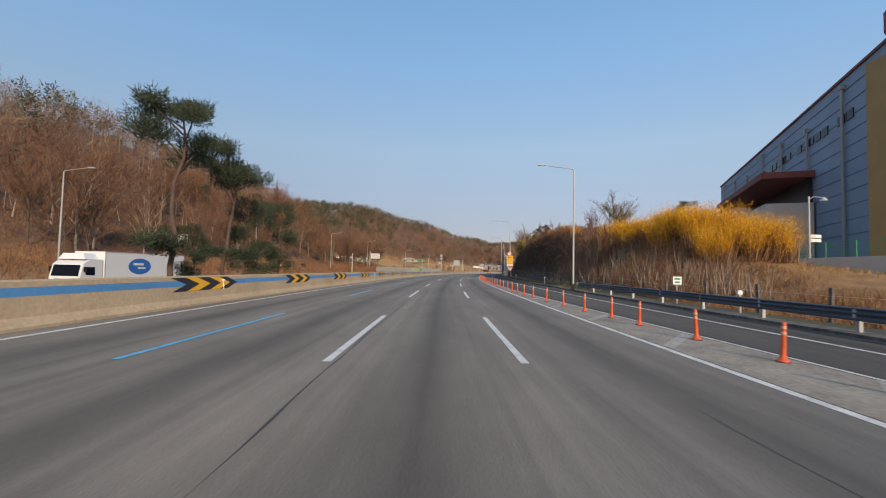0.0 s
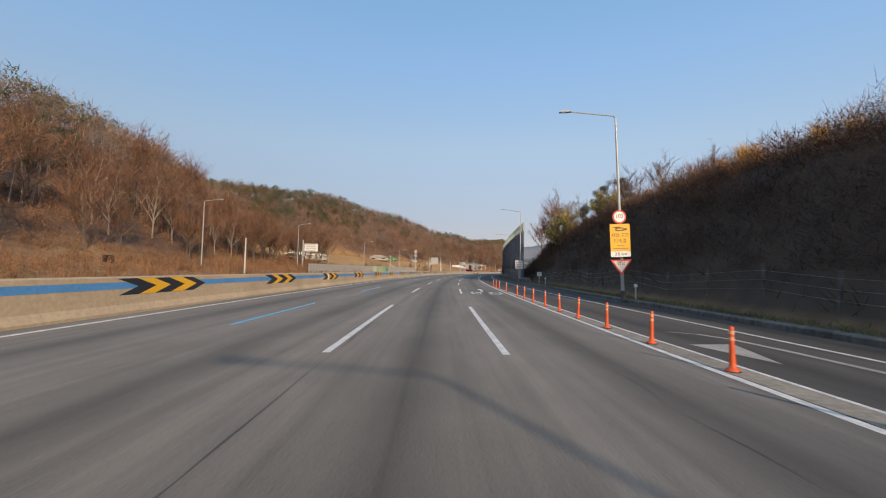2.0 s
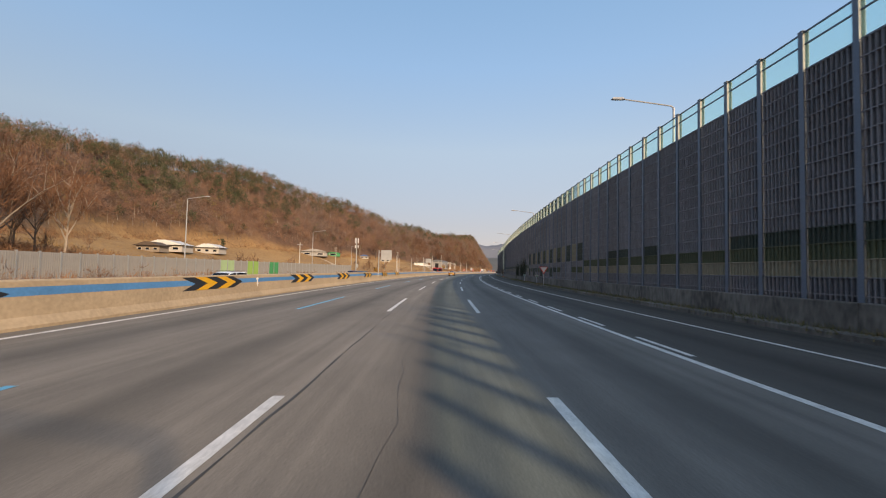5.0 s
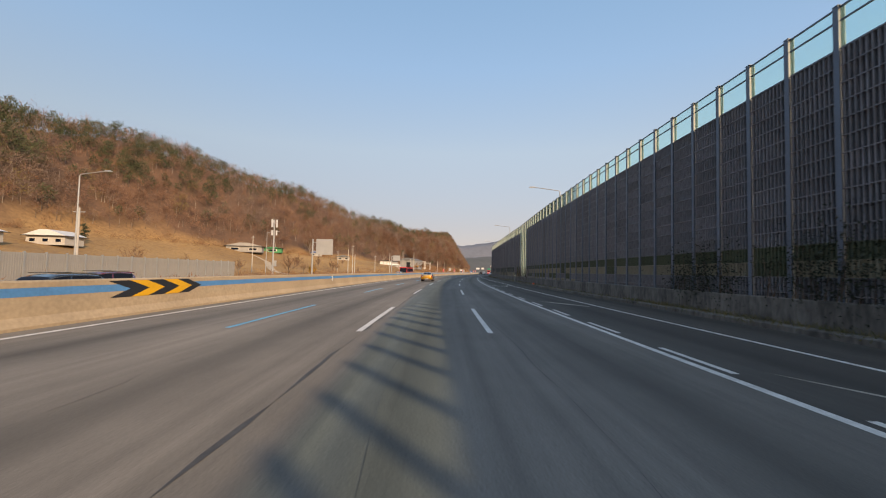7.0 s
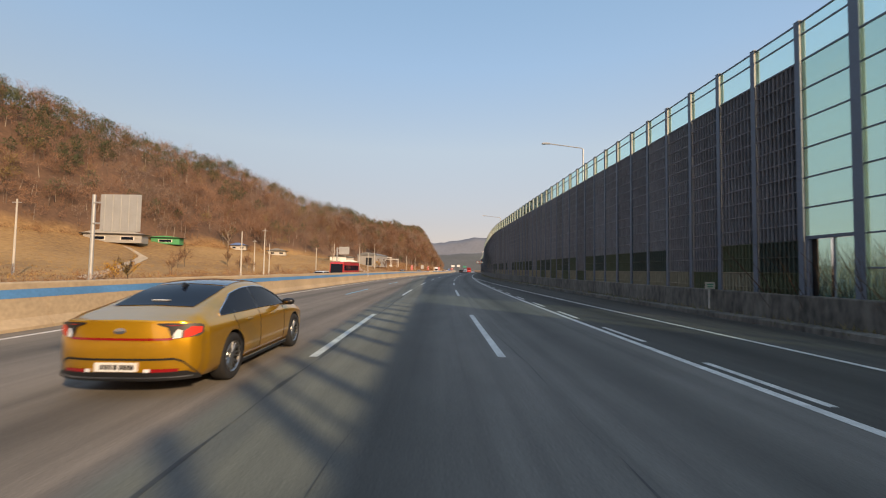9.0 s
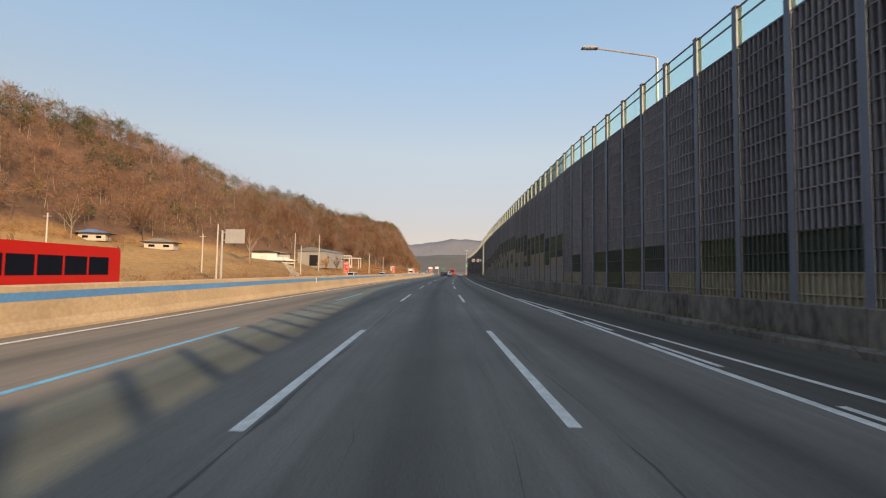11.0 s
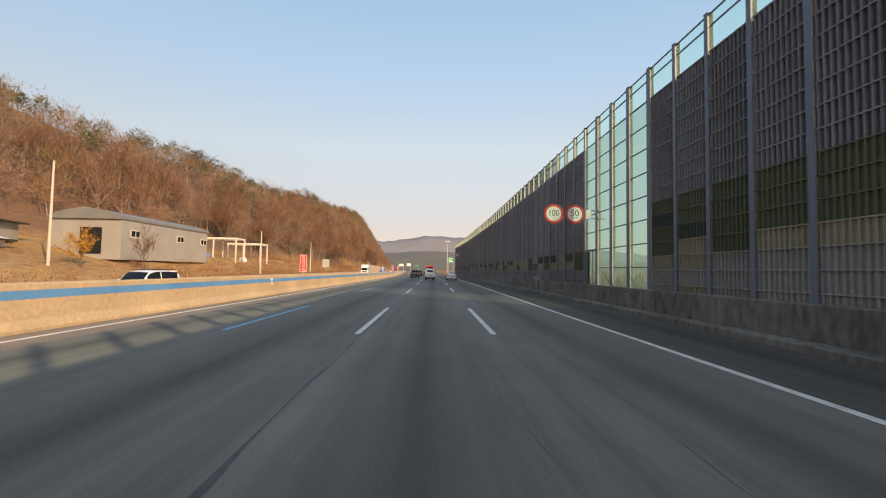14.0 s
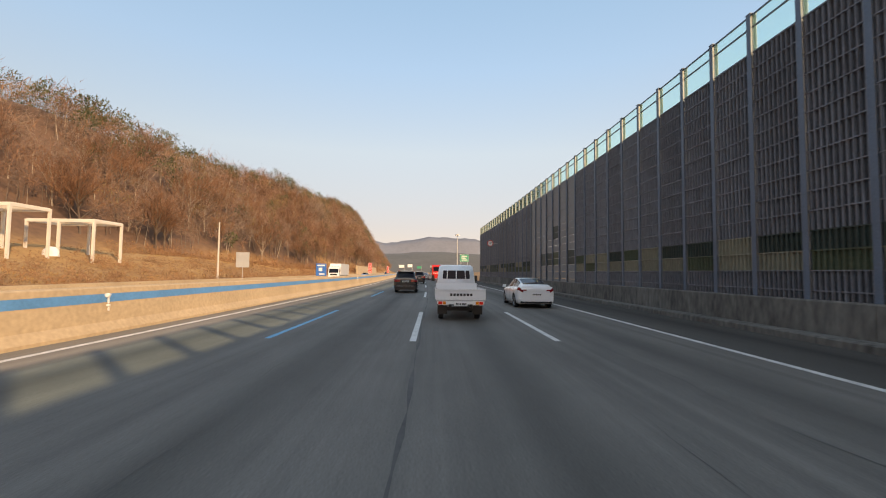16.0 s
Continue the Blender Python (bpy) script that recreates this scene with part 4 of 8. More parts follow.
            codes[3] = rng.choice("obg")
        if k in plain:
            codes = ["p"] * rows
            codes[3] = codes[4] = rng.choice("gpo")
            codes[7] = codes[8] = rng.choice("gpp")
        codes = "".join(codes)
        Mr = Mc @ Matrix.Translation((0, 0, 0)) @ Matrix.Diagonal((1, 1, (PT + lift - 0.0) / PT, 1))
        if k in picked:
            for r, c in enumerate(codes):
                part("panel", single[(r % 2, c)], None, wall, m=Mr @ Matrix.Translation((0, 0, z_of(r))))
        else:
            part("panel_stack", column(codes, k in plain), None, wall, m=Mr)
    # concrete footing in lengths
    for k in range(0, NB, 5):
        q = MB()
        s0, s1 = at(k), at(min(k + 5, NB))
        extrude_profile(q, [(-0.22, -0.2), (-0.20, 1.00), (-0.17, 1.04), (0.25, 1.04), (0.25, -0.2)], s0 + 0.008, s1 - 0.008, WALL, 2.0)
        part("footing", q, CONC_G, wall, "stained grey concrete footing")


build_noise_wall()


# ---- lamps ----
def make_lamp(height, arm, rise=0.45):
    """A street lamp: base, tapered pole, arm and flat head reaching to -x."""
    ob = thing("street_lamp", "tall galvanised steel street lamp with one arm", "street lamp", "lamps along the motorway")
    q = MB()
    q.tube((0, 0, 0), (0, 0, height), 0.11, 0.055, 10)
    q.smooth = False
    part("pole", q, STEEL, ob)
    part("base", MB().box((0, 0, 0.06), (0.42, 0.42, 0.12)).box((0, 0, 0.35), (0.24, 0.24, 0.5), taper=0.9), CONC_G, ob)
    q = MB()
    q.path([(0, 0, height), (-0.12, 0, height + 0.12), (-arm + 0.5, 0, height + rise)], 0.04, 7)
    part("arm", q, STEEL, ob)
    q = MB()
    q.box((-arm + 0.2, 0, height + rise + 0.03), (0.75, 0.26, 0.10), taper=0.7)
    head = part("head", q, STEEL, ob)
    part("lens", MB().box((-arm + 0.14, 0, height + rise - 0.03), (0.5, 0.2, 0.03)), LENS, head)
    return ob


lamp_r = make_lamp(11.3, 3.3)
lamp_r.matrix_basis = place(29.6, 12.0, 0.1)
for s, z in ((75.6, 0.1), (120.3, 0.0), (165, -0.3), (209.8, -0.5), (254.2, -0.3), (304.6, 0.6), (352, 0.3)):
    copy_thing(lamp_r, place(s, (11.3 if s < 130 else WALL(s) + 0.65), z) @ Matrix.Rotation(radians(-2.8 if s == 75.6 else 0), 4, "Y"))
lamp_l = make_lamp(10.9, 3.0)
lamp_l.matrix_basis = place(30.5, -38.2, float(ground_z(30.5, -38.2)) - 1.3) @ Matrix.Rotation(math.pi, 4, "Z")
for s, la in ((75.3, -40.5), (117.6, -39.9), (157.7, -41.0), (200.2, -36.5), (245.8, -35.7), (309.5, -47.0)):
    copy_thing(lamp_l, place(s, la, float(ground_z(s, la)) - (1.2 if s < 90 else 0.15)) @ Matrix.Rotation(math.pi, 4, "Z"))


# ---- vehicles ----
def loft_body(stations, n=46, ring=None):
    """A closed car body through stations (y, bottom z, belt z, belt half width, top z, top half width)."""
    st = np.array(stations, float)
    t = np.linspace(0, 1, n)
    ys = st[0, 0] + (st[-1, 0] - st[0, 0]) * t
    cols = [ys]
    for c in range(1, 6):
        v = np.interp(ys, st[:, 0], st[:, c])
        p = np.pad(v, 1, mode="edge")
        cols.append((p[:-2] + 2 * p[1:-1] + p[2:]) / 4)
    return np.stack(cols, 1)


def section(y, zb, zs, w, zt, wt):
    d = zs - zb
    green = max(zt - zs, 0.01)
    return [(0, zb), (w * 0.86, zb), (w * 0.955, zb + 0.05), (w * 0.99, zb + 0.30 * d), (w, zb + 0.55 * d), (w * 0.985, zb + 0.80 * d), (w * 0.945, zs - 0.012),
            (w * 0.90 * 0.6 + wt * 0.4, zs + 0.06 * green), (wt * 1.0 + 0.01, zs + 0.86 * green), (wt * 0.90, zt - 0.04 * green), (wt * 0.5, zt + 0.008), (0, zt + 0.014)]


def car_body(name, fine, paint, parent, arches, label="", arch_r=0.36):
    """The painted shell with wheel arches cut out."""
    q = MB()
    rings = [section(*r) for r in fine]
    k = len(rings[0])
    m = 2 * k - 2
    for r, sec in zip(fine, rings):
        pts = [(x, r[0], z) for x, z in sec] + [(-x, r[0], z) for x, z in sec[-2:0:-1]]
        q.v += pts
    for a in range(len(rings) - 1):
        for b in range(m):
            c = (b + 1) % m
            q.f.append((a * m + b, a * m + c, (a + 1) * m + c, (a + 1) * m + b))
            q.m.append(0)
    q.f += [tuple(range(m - 1, -1, -1)), tuple((len(rings) - 1) * m + i for i in range(m))]
    q.m += [0, 0]
    ob = new(name, q.mesh(name, [paint, TRIM_K]))
    bm = bmesh.new()
    bm.from_mesh(ob.data)
    bmesh.ops.recalc_face_normals(bm, faces=bm.faces)
    bm.to_mesh(ob.data)
    bm.free()
    cut = MB()
    for x, y, r in arches:
        cut.tube((x - 0.34, y, 0.34), (x + 0.34, y, 0.34), r, r, 28)
    cutter = new("cutter", cut.mesh("cutter", TRIM_K))
    md = ob.modifiers.new("arches", "BOOLEAN")
    md.operation, md.object, md.solver = "DIFFERENCE", cutter, "EXACT"
    me = bpy.data.meshes.new_from_object(ob.evaluated_get(bpy.context.evaluated_depsgraph_get()))
    bpy.data.objects.remove(ob)
    bpy.data.objects.remove(cutter)
    me.polygons.foreach_set("use_smooth", [len(p.vertices) <= 4 for p in me.polygons])
    return part(name, me, None, parent, label)


def glass_patch(q, fine, a, b, i, j, side, out=0.006, inset=0.0):
    """Panes that follow the shell between stations a and b and ring points i and j."""
    for k in range(a, b):
        for r in range(i, j):
            P = []
            for kk, rr in ((k, r), (k, r + 1), (k + 1, r + 1), (k + 1, r)):
                x, z = section(*fine[kk])[rr]
                P.append(Vector((x * side, fine[kk][0], z)))
            nrm = (P[1] - P[0]).cross(P[3] - P[0])
            if nrm.length < 1e-9:
                continue
            nrm.normalize()
            c = Vector((0, fine[k][0], 0.9))
            if nrm.dot((P[0] + P[2]) / 2 - c) < 0:
                nrm = -nrm
            q.quad(*[p + nrm * out for p in P])


def make_wheel(r=0.34, w=0.22, spokes=5):
    """A wheel round the x axis, outer side +x: tyre and rim as separate meshes."""
    M = Matrix.Rotation(radians(90), 4, "Y")
    t = MB()
    t.lathe([(r * 0.66, -w / 2), (r * 0.94, -w / 2), (r, -w / 2 + 0.03), (r, w / 2 - 0.03), (r * 0.94, w / 2), (r * 0.66, w / 2), (r * 0.64, w / 2 - 0.02)], M, 28)
    t.smooth = True
    d = MB()
    d.lathe([(r * 0.66, w / 2 - 0.005), (r * 0.62, w / 2 - 0.03), (r * 0.6, -w / 2 + 0.04), (0.001, -w / 2 + 0.04)], M, 28, m=1)
    for k in range(spokes):
        for off in (-0.16, 0.16):
            a = 2 * math.pi * k / spokes + off
            ca, sa = math.cos(a), math.sin(a)
            d.tube((w / 2 - 0.05, 0.05 * ca, 0.05 * sa), (w / 2 - 0.03, r * 0.62 * ca, r * 0.62 * sa), 0.022, 0.016, 5)
    d.tube((w / 2 - 0.08, 0, 0), (w / 2 - 0.02, 0, 0), 0.06, 0.05, 12)
    d.lathe([(r * 0.67, w / 2 - 0.01), (r * 0.65, w / 2 + 0.004), (r * 0.60, w / 2 - 0.015)], M, 28)
    return t.mesh("tyre", RUBBER), d.mesh("rim", [RIM, TRIM_K])


WHEEL = make_wheel()
WHEEL_G = make_wheel(0.345, 0.22, 8)
WHEEL_T = make_wheel(0.30, 0.18, 6)
WHEEL_L = make_wheel(0.48, 0.28, 8)


def add_wheels(parent, positions, wheel=WHEEL, r=0.34):
    for x, y in positions:
        w = part("wheel", wheel[0].copy(), None, parent, "black tyre on an alloy rim", m=Matrix.Translation((x, y, r)) @ (Matrix.Rotation(math.pi, 4, "Z") if x < 0 else Matrix.Identity(4)))
        w.data = wheel[0]
        part("rim", wheel[1], None, w)


def plate(parent, y, z, x=0.0, w=0.52, h=0.11):
    p = part("number_plate", MB().box((0, 0, 0), (w, 0.02, h)), SIGN_W, parent, "white number plate with dark marks", m=Matrix.Translation((x, y, z)))
    q = MB()
    for k, (cx, cw) in enumerate(((-0.17, 0.035), (-0.12, 0.035), (-0.07, 0.035), (-0.005, 0.05), (0.065, 0.035), (0.11, 0.035), (0.155, 0.035), (0.2, 0.035))):
        q.box((cx * w / 0.52, -0.012, 0), (cw * w / 0.52, 0.004, h * 0.55))
    part("bars", q, SIGN_K, p)


def seam(parent, fine, ks, side, i0=2, i1=7, name="door_seam"):
    for k in ks:
        pts = []
        for r in range(i0, i1):
            x, z = section(*fine[k])[r]
            pts.append(((x + 0.001) * side, fine[k][0], z))
        part(name, MB().path(pts, 0.006, 4), TRIM_K, parent)


def sedan(label, paint, group="", shape="sedan", lit=False):
    """A saloon or fastback, nose to +y, standing on z = 0."""
    car = thing("car", label, "car", group)
    if shape == "sedan":
        st = [(-2.45, 0.38, 0.90, 0.74, 0.96, 0.62), (-2.41, 0.30, 0.985, 0.82, 1.035, 0.70), (-2.34, 0.24, 1.01, 0.875, 1.06, 0.74), (-2.05, 0.20, 0.995, 0.925, 1.085, 0.74), (-1.92, 0.19, 0.985, 0.93, 1.10, 0.72), (-0.75, 0.19, 0.955, 0.93, 1.40, 0.61), (-0.15, 0.19, 0.94, 0.93, 1.445, 0.61), (0.35, 0.19, 0.925, 0.93, 1.40, 0.61), (1.25, 0.19, 0.91, 0.925, 0.985, 0.70), (1.8, 0.20, 0.87, 0.91, 0.92, 0.72), (2.25, 0.24, 0.76, 0.85, 0.80, 0.62), (2.45, 0.36, 0.60, 0.66, 0.66, 0.45)]
        ax = (-1.42, 1.42)
    elif shape == "fastback":
        st = [(-2.35, 0.42, 0.78, 0.60, 0.84, 0.48), (-2.31, 0.28, 1.00, 0.82, 1.07, 0.62), (-2.20, 0.20, 1.03, 0.88, 1.12, 0.64), (-1.6, 0.19, 1.00, 0.925, 1.20, 0.60), (-0.7, 0.19, 0.97, 0.925, 1.40, 0.57), (0.0, 0.19, 0.95, 0.92, 1.44, 0.58), (0.45, 0.19, 0.93, 0.92, 1.38, 0.60), (1.35, 0.19, 0.90, 0.91, 0.97, 0.68), (1.9, 0.20, 0.83, 0.89, 0.87, 0.68), (2.25, 0.24, 0.70, 0.80, 0.75, 0.58), (2.35, 0.34, 0.56, 0.62, 0.62, 0.45)]
        ax = (-1.42, 1.45)
    else:
        st = [(-2.45, 0.46, 0.95, 0.74, 1.02, 0.66), (-2.42, 0.34, 1.08, 0.90, 1.16, 0.74), (-2.30, 0.30, 1.12, 0.95, 1.55, 0.74), (-2.05, 0.28, 1.12, 0.965, 1.70, 0.72), (-1.0, 0.27, 1.10, 0.97, 1.76, 0.70), (0.2, 0.27, 1.08, 0.97, 1.74, 0.70), (0.75, 0.27, 1.07, 0.965, 1.62, 0.70), (1.35, 0.27, 1.05, 0.96, 1.12, 0.76), (2.0, 0.28, 0.99, 0.93, 1.05, 0.76), (2.36, 0.32, 0.86, 0.86, 0.92, 0.64), (2.45, 0.42, 0.72, 0.70, 0.78, 0.5)]
        ax = (-1.45, 1.45)
    fine = loft_body(st, 99)
    ys = fine[:, 0]
    at = lambda y: int(np.argmin(abs(ys - y)))
    wr = 0.34 if shape != "suv" else 0.37
    body = car_body("body", fine, paint, car, [(sx * 0.88, y, wr + 0.045) for sx in (-1, 1) for y in ax])
    add_wheels(car, [(sx * 0.80, y) for sx in (-1, 1) for y in ax], r=wr)
    # dark glass: sides, rear window, windscreen, roof panel
    g0, g1 = {"sedan": (-1.45, 0.98), "fastback": (-1.5, 1.05), "suv": (-2.05, 1.05)}[shape]
    for side in (-1, 1):
        for a, b in ((g0, -0.34), (-0.26, g1)):
            q = MB()
            q.weld = True
            glass_patch(q, fine, at(a), at(b), 7, 8, side)
            part("side_window", q, CAR_GLASS, body)
        q = MB()
        pts = [(section(*fine[k])[7][0] * side * 1.003, ys[k], section(*fine[k])[7][1] - 0.01) for k in range(at(g0), at(g1) + 1)]
        pts += [(section(*fine[k])[8][0] * side * 1.004, ys[k], section(*fine[k])[8][1] + 0.012) for k in range(at(g1), at(g0) - 1, -2)]
        q.path(pts + pts[:1], 0.009, 4)
        part("window_trim", q, CHROME if shape != "fastback" else TRIM_K, body)
        for ks in (at(-0.30), at(-1.15) if shape != "suv" else at(-1.3), at(0.82)):
            seam(body, fine, [ks], side)
        hz = 0.86 if shape != "suv" else 0.98
        for y in (-0.95, 0.10):
            k = at(y)
            x = section(*fine[k])[5][0]
            part("door_handle", MB().box((side * (x + 0.012), y, hz), (0.03, 0.20, 0.035), taper=0.8), paint, body)
        m = part("mirror", MB().box((side * 1.02, 0.80, 1.0 if shape != "suv" else 1.14), (0.20, 0.12, 0.13), taper=0.75), paint if shape != "sedan" else TRIM_K, body)
        part("sill", MB().box((side * 0.90, 0.0, 0.215), (0.05, 2.0, 0.07)), TRIM_K, body)
    r0, r1 = {"sedan": (-1.88, -0.78), "fastback": (-2.0, -0.75), "suv": (-2.40, -2.06)}[shape]
    q = MB()
    q.weld = q.smooth = True
    for side in (-1, 1):
        glass_patch(q, fine, at(r0), at(r1), 9, 11, side, 0.008)
        if shape == "sedan":
            glass_patch(q, fine, at(r1), at(0.30), 9, 11, side, 0.006)
    part("rear_window", q, CAR_GLASS, body, "dark tinted rear glass")
    q = MB()
    q.weld = q.smooth = True
    w0, w1 = {"sedan": (0.40, 1.18), "fastback": (0.45, 1.28), "suv": (0.72, 1.28)}[shape]
    for side in (-1, 1):
        glass_patch(q, fine, at(w0), at(w1), 9, 11, side, 0.008)
    part("windscreen", q, CAR_GLASS, body)
    # tail
    yb = fine[0][0]
    if shape == "sedan":
        for side in (-1, 1):
            q = MB()
            q.poly([(side * 0.56, 0.800), (side * 0.735, 0.795), (side * 0.735, 0.925), (side * 0.62, 0.905)][:: side], 0.03, Matrix.Translation((0, yb - 0.002, 0)))
            lamp = part("tail_lamp", q, TAIL, car, "red wrap-round tail lamp")
            q = MB()
            q.weld = True
            glass_patch(q, fine, 0, at(-2.28), 5, 6, side, 0.008)
            part("tail_lamp_side", q, TAIL, lamp)
            q = MB()
            q.poly([(side * 0.60, 0.822), (side * 0.67, 0.822), (side * 0.70, 0.90), (side * 0.635, 0.885)][:: side], 0.02, Matrix.Translation((0, yb - 0.014, 0)))
            part("reversing_lamp", q, LENS, lamp)
            q = MB().box((side * 0.56, yb - 0.006, 0.930), (0.34, 0.03, 0.022))
            part("upper_lamp_bar", q, TRIM_K, lamp)
        q = MB()
        for k in range(14):
            x0, x1 = -0.62 + k * 0.0886, -0.62 + (k + 1) * 0.0886
            yy = lambda x: yb - 0.010
            q.quad((x0, yy(x0), 0.796), (x1, yy(x1), 0.796), (x1, yy(x1), 0.820), (x0, yy(x0), 0.820))
        part("light_bar", q, TAIL, car, "thin red light bar")
        q = MB().box((0, yb + 0.035, 1.015), (1.36, 0.11, 0.024), taper=0.96)
        part("boot_spoiler", q, paint, car)
        plate(car, yb - 0.014, 0.535)
        q = MB()
        q.poly([(-0.86, 0.42), (-0.70, 0.635), (-0.60, 0.655), (0.60, 0.655), (0.70, 0.635), (0.86, 0.42), (0.80, 0.42), (0.62, 0.625), (-0.62, 0.625), (-0.80, 0.42)], 0.04, Matrix.Translation((0, yb + 0.008, 0)))
        part("bumper_trim", q, TRIM_K, car)
        q = MB().box((0, yb + 0.09, 0.375), (1.56, 0.20, 0.06), taper=1.03)
        part("diffuser", q, TRIM_K, car)
        q = MB()
        q.box((0, yb - 0.022, 0.345), (1.54, 0.03, 0.018))
        part("chrome_strip", q, CHROME, car)
        for side in (-1, 1):
            part("reflector", MB().box((side * 0.56, yb - 0.004, 0.475), (0.34, 0.03, 0.035)), TAIL, car)
            part("fog_lamp", MB().box((side * 0.36, yb - 0.006, 0.475), (0.10, 0.03, 0.035)), LENS, car)
        q = MB().lathe([(0.001, 0.014), (0.05, 0.012), (0.06, 0.0)], Matrix.Translation((0, yb - 0.004, 0.880)) @ Matrix.Diagonal((1.35, 1, 0.8, 1)) @ Matrix.Rotation(radians(90), 4, "X"), 18)
        part("badge", q, CHROME, car, "oval chrome badge")
        q = MB()
        q.poly([(-0.11, 0.0), (0.10, 0.0), (-0.07, 0.075)], 0.03, Matrix.Translation((0, -0.95, 1.395)) @ Matrix.Rotation(radians(90), 4, "Z"))
        part("aerial_fin", q, TRIM_K, car)
        part("rear_shelf_lamp", MB().box((0, -1.5, 1.275), (0.22, 0.02, 0.02)), SIGN_W, car)
    else:
        zl = 0.95 if shape == "fastback" else 1.06
        for side in (-1, 1):
            q = MB().box((side * 0.60, yb + 0.02, zl - 0.08), (0.26 if shape == "fastback" else 0.34, 0.10, 0.06 if shape == "fastback" else 0.20), taper=0.85)
            part("tail_lamp", q, TAIL_ON if lit else TAIL, car, "red tail lamp")
            q = MB()
            q.weld = True
            glass_patch(q, fine, 0, at(yb + 0.30), 5, 6, side, 0.008)
            part("tail_lamp_side", q, TAIL, car)
        plate(car, yb - 0.012, 0.66 if shape == "fastback" else 0.93)
        part("bumper", MB().box((0, yb + 0.08, 0.42), (1.62, 0.18, 0.16), taper=1.02), TRIM_K if shape == "suv" else paint, car)
        part("diffuser", MB().box((0, yb + 0.14, 0.30), (1.5, 0.2, 0.10)), TRIM_K, car)
        if shape == "suv":
            for side in (-1, 1):
                part("roof_rail", MB().box((side * 0.62, -0.7, 1.80), (0.05, 2.3, 0.05)), CHROME, car)
            part("chrome_strip", MB().box((0, yb - 0.015, 0.56), (1.3, 0.02, 0.03)), CHROME, car)
            part("roof_spoiler", MB().box((0, -2.25, 1.71), (1.2, 0.28, 0.05)), paint, car)
    # front lamps
    for side in (-1, 1):
        part("headlamp", MB().box((side * 0.64, 2.22 if shape != "fastback" else 2.10, 0.72 if shape != "suv" else 0.88), (0.34, 0.16, 0.13), taper=0.8), LENS, car)
    return car


def gold_saloon(label, paint):
    """A long fastback saloon with a black roof, nose to +y, standing on z = 0."""
    car = thing("car", label, "car")
    # (y, bottom, belt height, half width, top height, top half width)
    st = np.array([
        (-2.46, 0.27, 0.88, 0.885, 0.955, 0.735), (-2.36, 0.23, 0.93, 0.914, 0.995, 0.750), (-2.15, 0.20, 0.945, 0.930, 1.020, 0.755), (-1.90, 0.19, 0.945, 0.937, 1.070, 0.735), (-1.55, 0.19, 0.945, 0.938, 1.175, 0.680),
        (-1.10, 0.19, 0.945, 0.934, 1.315, 0.620), (-0.60, 0.19, 0.945, 0.930, 1.425, 0.590), (-0.10, 0.19, 0.945, 0.930, 1.447, 0.590), (0.30, 0.19, 0.935, 0.930, 1.415, 0.600), (0.75, 0.19, 0.925, 0.928, 1.240, 0.650),
        (1.20, 0.19, 0.915, 0.925, 1.005, 0.710), (1.70, 0.20, 0.87, 0.915, 0.930, 0.720), (2.10, 0.22, 0.79, 0.885, 0.845, 0.680), (2.34, 0.26, 0.69, 0.800, 0.740, 0.580), (2.45, 0.34, 0.58, 0.660, 0.630, 0.450)])
    ys = np.linspace(-2.46, 2.45, 118)
    pad = np.concatenate([np.full(9, -2.46), ys, np.full(9, 2.45)])
    ker = np.exp(-0.5 * (np.arange(-9, 10) / 3.0) ** 2)
    ker /= ker.sum()
    cols = [np.convolve(np.interp(pad, st[:, 0], st[:, c]), ker, "valid") for c in range(1, 6)]

    def ring(k):
        zb, zs, w, zt, wt = (c[k] for c in cols)
        d, g = zs - zb, max(zt - zs, 0.02)
        b = 0.925 * w
        return [(0, zb), (0.78 * w, zb), (0.92 * w, zb + 0.035), (0.972 * w, zb + 0.16 * d), (0.990 * w, zb + 0.30 * d), (1.0 * w, zb + 0.50 * d), (0.990 * w, zb + 0.68 * d), (0.996 * w, zb + 0.80 * d), (0.972 * w, zb + 0.90 * d), (b, zs),
                (b + (wt + 0.03 - b) * 0.12, zs + 0.10 * g), (b + (wt + 0.03 - b) * 0.55, zs + 0.50 * g), (wt + 0.03, zs + 0.86 * g), (wt * 0.90, zt - 0.035 * g - 0.004), (wt * 0.55, zt), (0, zt + 0.012)]

    def bend(v):
        """Rounds the tail in plan and leans its upper part forward."""
        x, y, z = v
        t = min(1.0, max(0.0, (-1.95 - y) / 0.51))
        t = t * t * (3 - 2 * t)
        return (x, y + t * (0.25 * (abs(x) / 0.9) ** 3.2 + 0.16 * max(0.0, z - 0.66) ** 1.1 + 0.10 * max(0.0, 0.46 - z)), z)

    rings = [ring(k) for k in range(len(ys))]
    n = len(rings[0])
    m = 2 * n - 2
    q = MB()
    for y, sec in zip(ys, rings):
        q.v += [(x, y, z) for x, z in sec] + [(-x, y, z) for x, z in sec[-2:0:-1]]
    for a in range(len(ys) - 1):
        for b in range(m):
            c = (b + 1) % m
            q.f.append((a * m + b, a * m + c, (a + 1) * m + c, (a + 1) * m + b))
            q.m.append(0)
    q.f.append(tuple((len(ys) - 1) * m + i for i in range(m)))
    q.m.append(0)
    # the tail panel, in columns so that it can bend
    N = 14
    grid = []
    for i in range(n):
        x, z = rings[0][i]
        row = []
        for j in range(N + 1):
            f = 1 - 2 * j / N
            if j == 0:
                row.append(i)
            elif j == N:
                row.append(i if i in (0, n - 1) else m - i)
            else:
                row.append(len(q.v))
                q.v.append((x * f, ys[0], z))
        grid.append(row)
